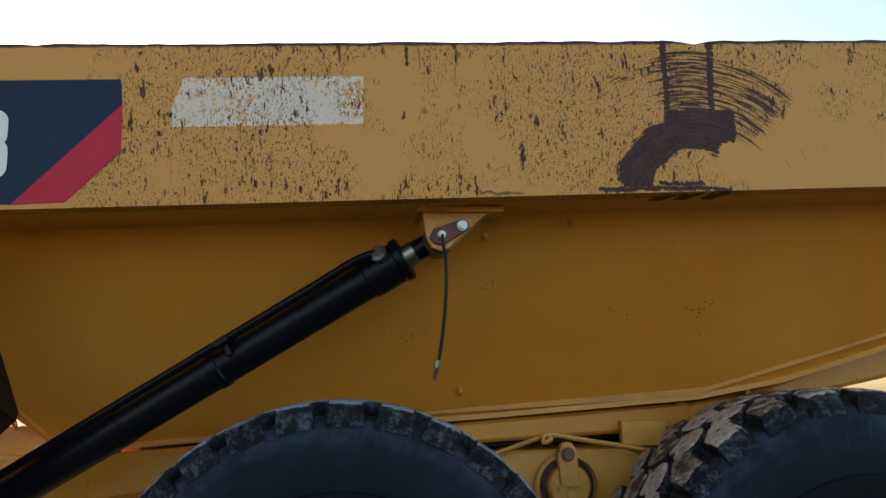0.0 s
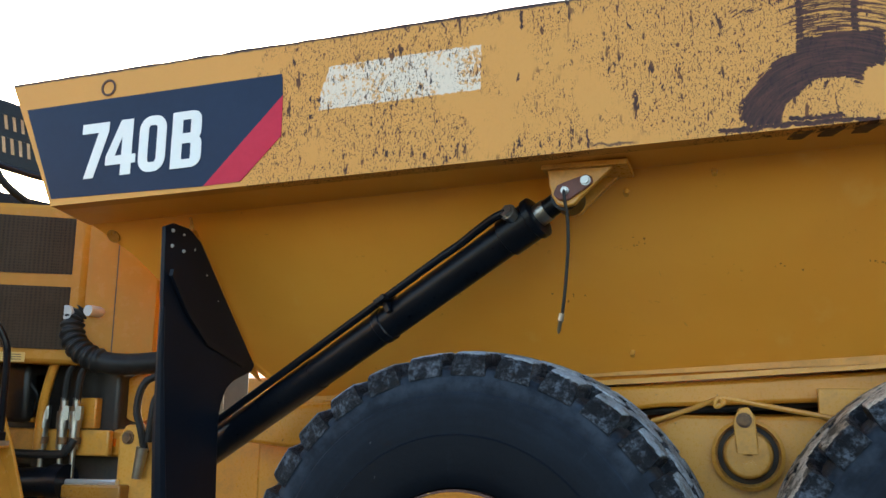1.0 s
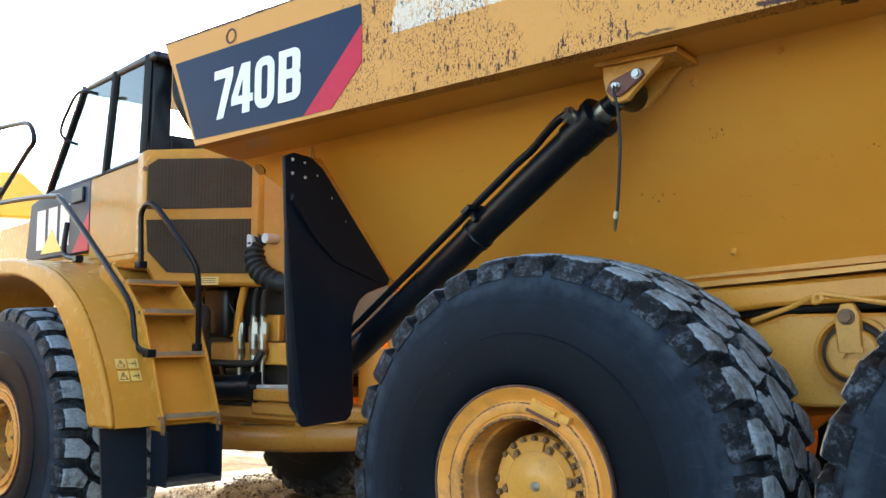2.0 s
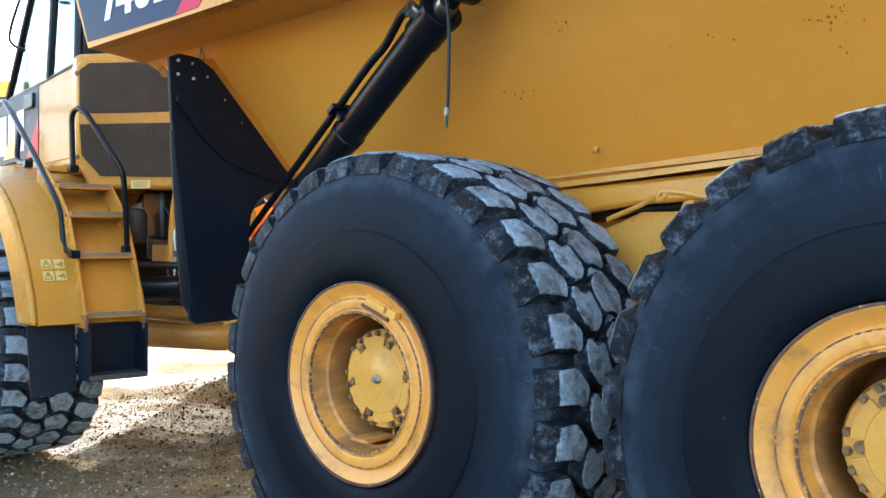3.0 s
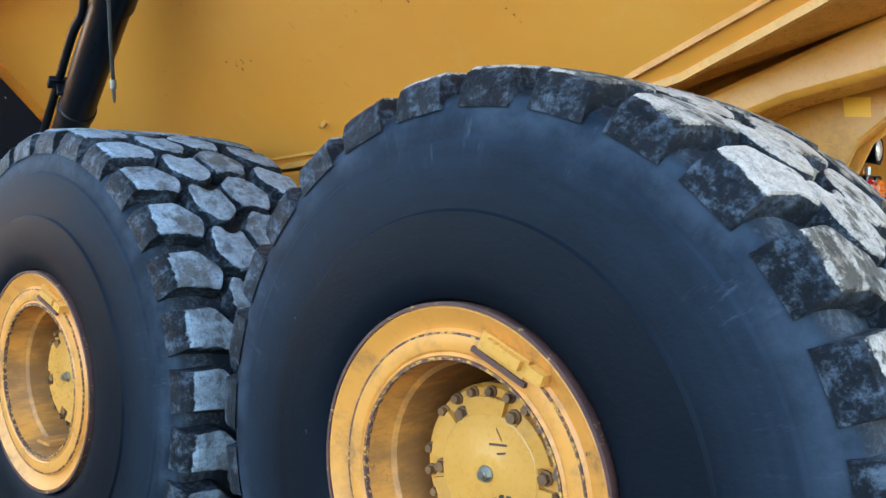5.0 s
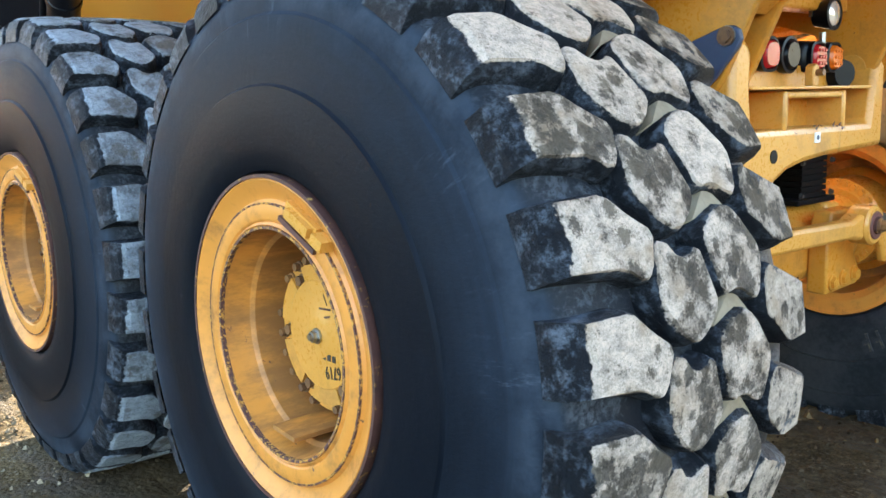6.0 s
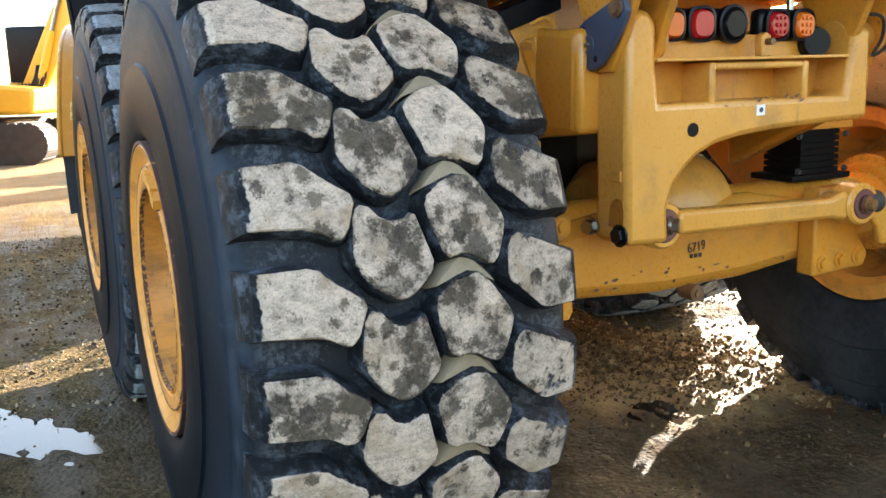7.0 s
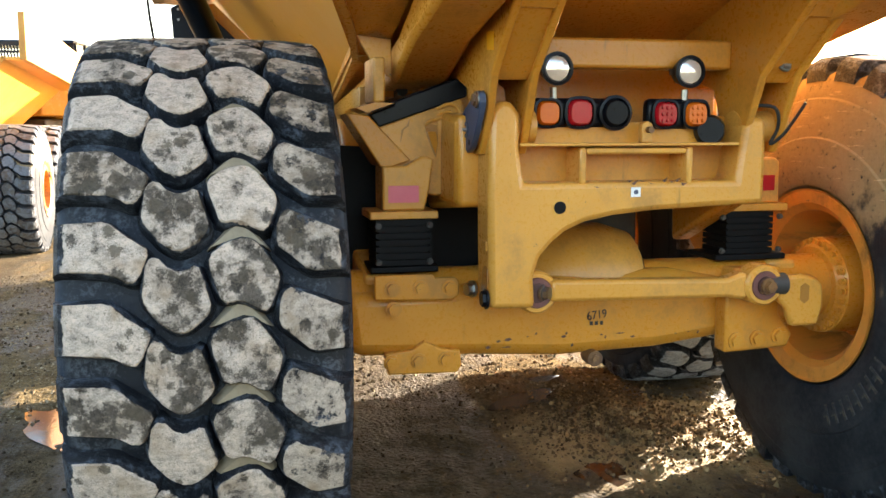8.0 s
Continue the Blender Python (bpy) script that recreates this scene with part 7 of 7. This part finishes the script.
for k in range(4):
    wpart("valve_port", hexbolt(B(), (-3.125 + 0.05 * (k % 2), -0.64, 1.50 + 0.06 * (k // 2)), (0, -1, 0), 0.020, 0.03), DARK)
for k in range(5):
    x = -3.46 + 0.09 * k
    wpart("wire_loom", tube(B(), spline([(x, -0.58, 1.80), (x + 0.03, -0.66, 1.70), (x + 0.08, -0.64, 1.60), (x + 0.02, -0.60, 1.48)]), 0.011, 8), HOSE)
for z0, z1, y0 in ((1.03, 1.10, -0.74), (0.905, 0.985, -0.70)):
    wpart("hitch_tongue", prism(B(), [(-3.12, z0 + 0.02), (-3.02, z1), (-2.30, z1 + 0.02), (-2.30, z0 + 0.01), (-3.05, z0)], "y", y0, y0 + 0.30), GRIMY_SHADED, "worn yellow hitch tongue", bevel=0.012)
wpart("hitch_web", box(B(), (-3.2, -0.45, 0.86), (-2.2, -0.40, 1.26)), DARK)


# ---- other machines in the yard ----
tagged(truck, group="dump trucks in the yard")
copy_thing(truck, pose(-10.5, -5.75, -0.17, 0, 0, 1.5))


def crawler(name, m, label, boom, scale=1.0):
    """A tracked excavator: undercarriage, house, cab and boom."""
    root = empty(name, label, "excavator", m)
    for s in (-1, 1):
        bm = B()
        pts = []
        for cx, a0 in ((1.55, -90), (-1.55, 90)):
            for k in range(9):
                w = radians(a0 + 22.5 * k)
                pts.append((cx + 0.42 * math.cos(w), 0.44 + 0.42 * math.sin(w)))
        prism(bm, pts, "y", s * 1.25 - 0.3, s * 1.25 + 0.3)
        track = part("track", bm, DARK, root, "dark steel crawler track", smooth=0)
        shoe = once("shoe", lambda: finish("track_shoe", box(B(), (-0.07, -0.3, -0.01), (0.07, 0.3, 0.035)), DARK, 0))
        for i in range(len(pts)):
            a, b = Vector(pts[i]), Vector(pts[(i + 1) % len(pts)])
            n = max(1, round((b - a).length / 0.19))
            for j in range(n):
                c = a.lerp(b, (j + 0.5) / n)
                d = (b - a).normalized()
                put("track_shoe", shoe, track, Matrix.Translation((c.x, s * 1.25, c.y)) @ Matrix.Rotation(-math.atan2(d.y, d.x), 4, "Y") @ Matrix.Rotation(math.pi, 4, "X"))
    part("undercarriage", prism(B(), [(-1.2, 0.35), (1.2, 0.35), (0.8, 0.95), (-0.8, 0.95)], "y", -1.0, 1.0), DARK, root, bevel=0.03)
    house = part("house", prism(B(), [(-1.9, 1.05), (1.6, 1.05), (1.7, 1.6), (0.4, 1.75), (-1.4, 2.1), (-2.0, 1.9), (-2.1, 1.4)], "y", -1.3, 1.3), FAR_YELLOW, root, "yellow upper house", bevel=0.08)
    part("counterweight", prism(B(), [(-2.5, 1.0), (-1.85, 1.0), (-1.85, 2.0), (-2.4, 1.9)], "y", -1.25, 1.25), DARK, root, bevel=0.1)
    part("side_grille", box(B(), (-1.7, -1.32, 1.25), (-0.6, -1.295, 1.85)), GRILLE, root)
    part("hand_rail", tube(B(), [(-1.3, -1.2, 2.0), (-1.3, -1.2, 2.45), (0.2, -1.2, 2.35), (0.2, -1.2, 1.75)], 0.025, 8), DARK, root)
    cab_ = part("cab", prism(B(), [(0.35, 1.6), (1.65, 1.6), (1.7, 2.2), (1.35, 3.0), (0.35, 3.0)], "y", 0.35, 1.28), BLACK, root, bevel=0.06)
    part("cab_window", prism(B(), [(0.5, 2.0), (1.55, 2.0), (1.6, 2.2), (1.3, 2.88), (0.5, 2.88)], "y", 1.281, 1.287), GLASS, cab_)
    arm = part("boom", prism(B(), boom, "y", -0.28, 0.28), FAR_YELLOW, root, "long yellow boom", bevel=0.04)
    a, b = Vector((boom[1][0], -0.33, boom[1][1] - 0.1)), Vector((1.3, -0.33, 1.4))
    part("boom_cylinder", cyl(B(), b, b.lerp(a, 0.6), 0.09), FAR_YELLOW, root)
    part("cylinder_rod", cyl(B(), b.lerp(a, 0.55), a, 0.05), STEEL, root)
    for k in range(5):
        part("oil_hose", tube(B(), spline([(0.9 + 0.08 * k, -0.35, 1.7), (1.1 + 0.07 * k, -0.42, 1.55), (1.3 + 0.06 * k, -0.4, 1.8), (1.35 + 0.05 * k, -0.3, 2.1)]), 0.025, 6), HOSE, root)
    return root, arm


BOOM_A = [(0.9, 1.6), (2.1, 3.9), (3.2, 4.9), (5.2, 4.5), (5.2, 4.15), (3.3, 4.35), (2.5, 3.5), (1.5, 1.6)]
crawler("excavator", pose(-18.6, -2.3, -0.17, 0, 0, 62), "yellow crawler excavator parked on pale ground", BOOM_A)
_, boom_b = crawler("excavator", pose(-16.6, 6.6, -0.17, 0, 0, 40), "yellow crawler excavator with a raised boom behind the tractor", [(0.6, 1.6), (0.2, 3.6), (-1.6, 5.25), (-8.0, 5.35), (-8.0, 4.55), (-1.2, 4.2), (0.6, 3.2), (1.3, 1.6)])
for k in range(7):
    part("sign_bar", box(B(), (-2.2 - 0.36 * k, -0.29, 4.62), (-1.96 - 0.36 * k, -0.282, 4.90)), NAVY, boom_b, "dark blue block of the maker's sign")

post = thing("marker_post", cyl(B(), (0, 0, 0.02), (0, 0, 1.5), 0.045, None, 12), ORANGE, "orange upright post on a flat base", "post", m=pose(-20.15, -2.2, -0.17, 3, 2, 0))
part("post_base", box(B(), (-0.35, -0.3, 0), (0.35, 0.3, 0.03)), RUST, post)


def loader(m):
    root = empty("wheel_loader", "sunlit yellow wheel loader with a raised bucket", "wheel loader", m)
    part("body", prism(B(), [(-2.4, 0.8), (-0.3, 0.8), (-0.2, 1.7), (-0.5, 1.9), (-2.2, 1.75), (-2.5, 1.5)], "y", -0.75, 0.75), YELLOW_CLEAN, root, bevel=0.06)
    part("front_frame", prism(B(), [(0.0, 0.7), (1.5, 0.7), (1.6, 1.2), (0.9, 1.9), (0.1, 1.6)], "y", -0.5, 0.5), YELLOW_CLEAN, root, bevel=0.05)
    part("cab", prism(B(), [(-0.9, 1.8), (0.15, 1.7), (0.1, 3.2), (-0.85, 3.25)], "y", -0.6, 0.6), BLACK, root, bevel=0.05)
    for s in (-1, 1):
        part("lift_arm", prism(B(), [(0.4, 1.75), (0.7, 1.95), (2.5, 1.35), (2.6, 1.1), (2.35, 1.05)], "y", 0.42 * s - 0.06, 0.42 * s + 0.06), YELLOW_CLEAN, root, bevel=0.03)
        for x in (-1.6, 1.0):
            tyre_ = put("tyre", once("tyre", tyre_mesh), root, pose(x, s * 1.1, 0.80, 0, 0, 0) @ Matrix.Scale(0.88, 4), "black loader tyre")
            put("wheel_rim", once("rim", rim_mesh), root, pose(x, s * 1.1, 0.80, 0, 0, 0 if s < 0 else 180) @ Matrix.Scale(0.88, 4))
            for k in range(4):
                for i in range(30):
                    put("tread_block", once((k, BLOCK_GREY.name), lambda: block_mesh(k, BLOCK_GREY, BLOCKS_NARROW)), tyre_, turn_y(i * 12))
    part("bucket", prism(B(), [(2.3, 0.5), (3.5, 0.45), (3.5, 0.52), (2.6, 0.62), (2.5, 1.2), (3.1, 1.75), (3.0, 1.8), (2.35, 1.25)], "y", -1.3, 1.3), YELLOW, root, bevel=0.02)
    return root


loader(pose(-11.6, 11.2, -0.17, 0, 0, 200))

# grassy bank and a long pale shed far behind
bm = B()
rows = []
for j in range(9):
    x = -34 - j * 6
    rows.append([bm.verts.new((x + 3 * noise.noise((i * 0.3, j, 0)), -90 + i * 6, -0.3 + 0.22 * j + 0.4 * noise.noise((i * 0.4, j * 0.7, 2.0)))) for i in range(40)])
for a, b in zip(rows, rows[1:]):
    for i in range(39):
        face(bm, (a[i], a[i + 1], b[i + 1], b[i]))
GRASS = surface("dry_grass", (0.16, 0.17, 0.06), (0.30, 0.29, 0.13), 0.9, s1=0.3, s2=3.0, bump=0.5, bscale=8)
thing("grass_bank", bm, GRASS, "pale dry grass bank at the edge of the yard", "grass bank", kind="structure")
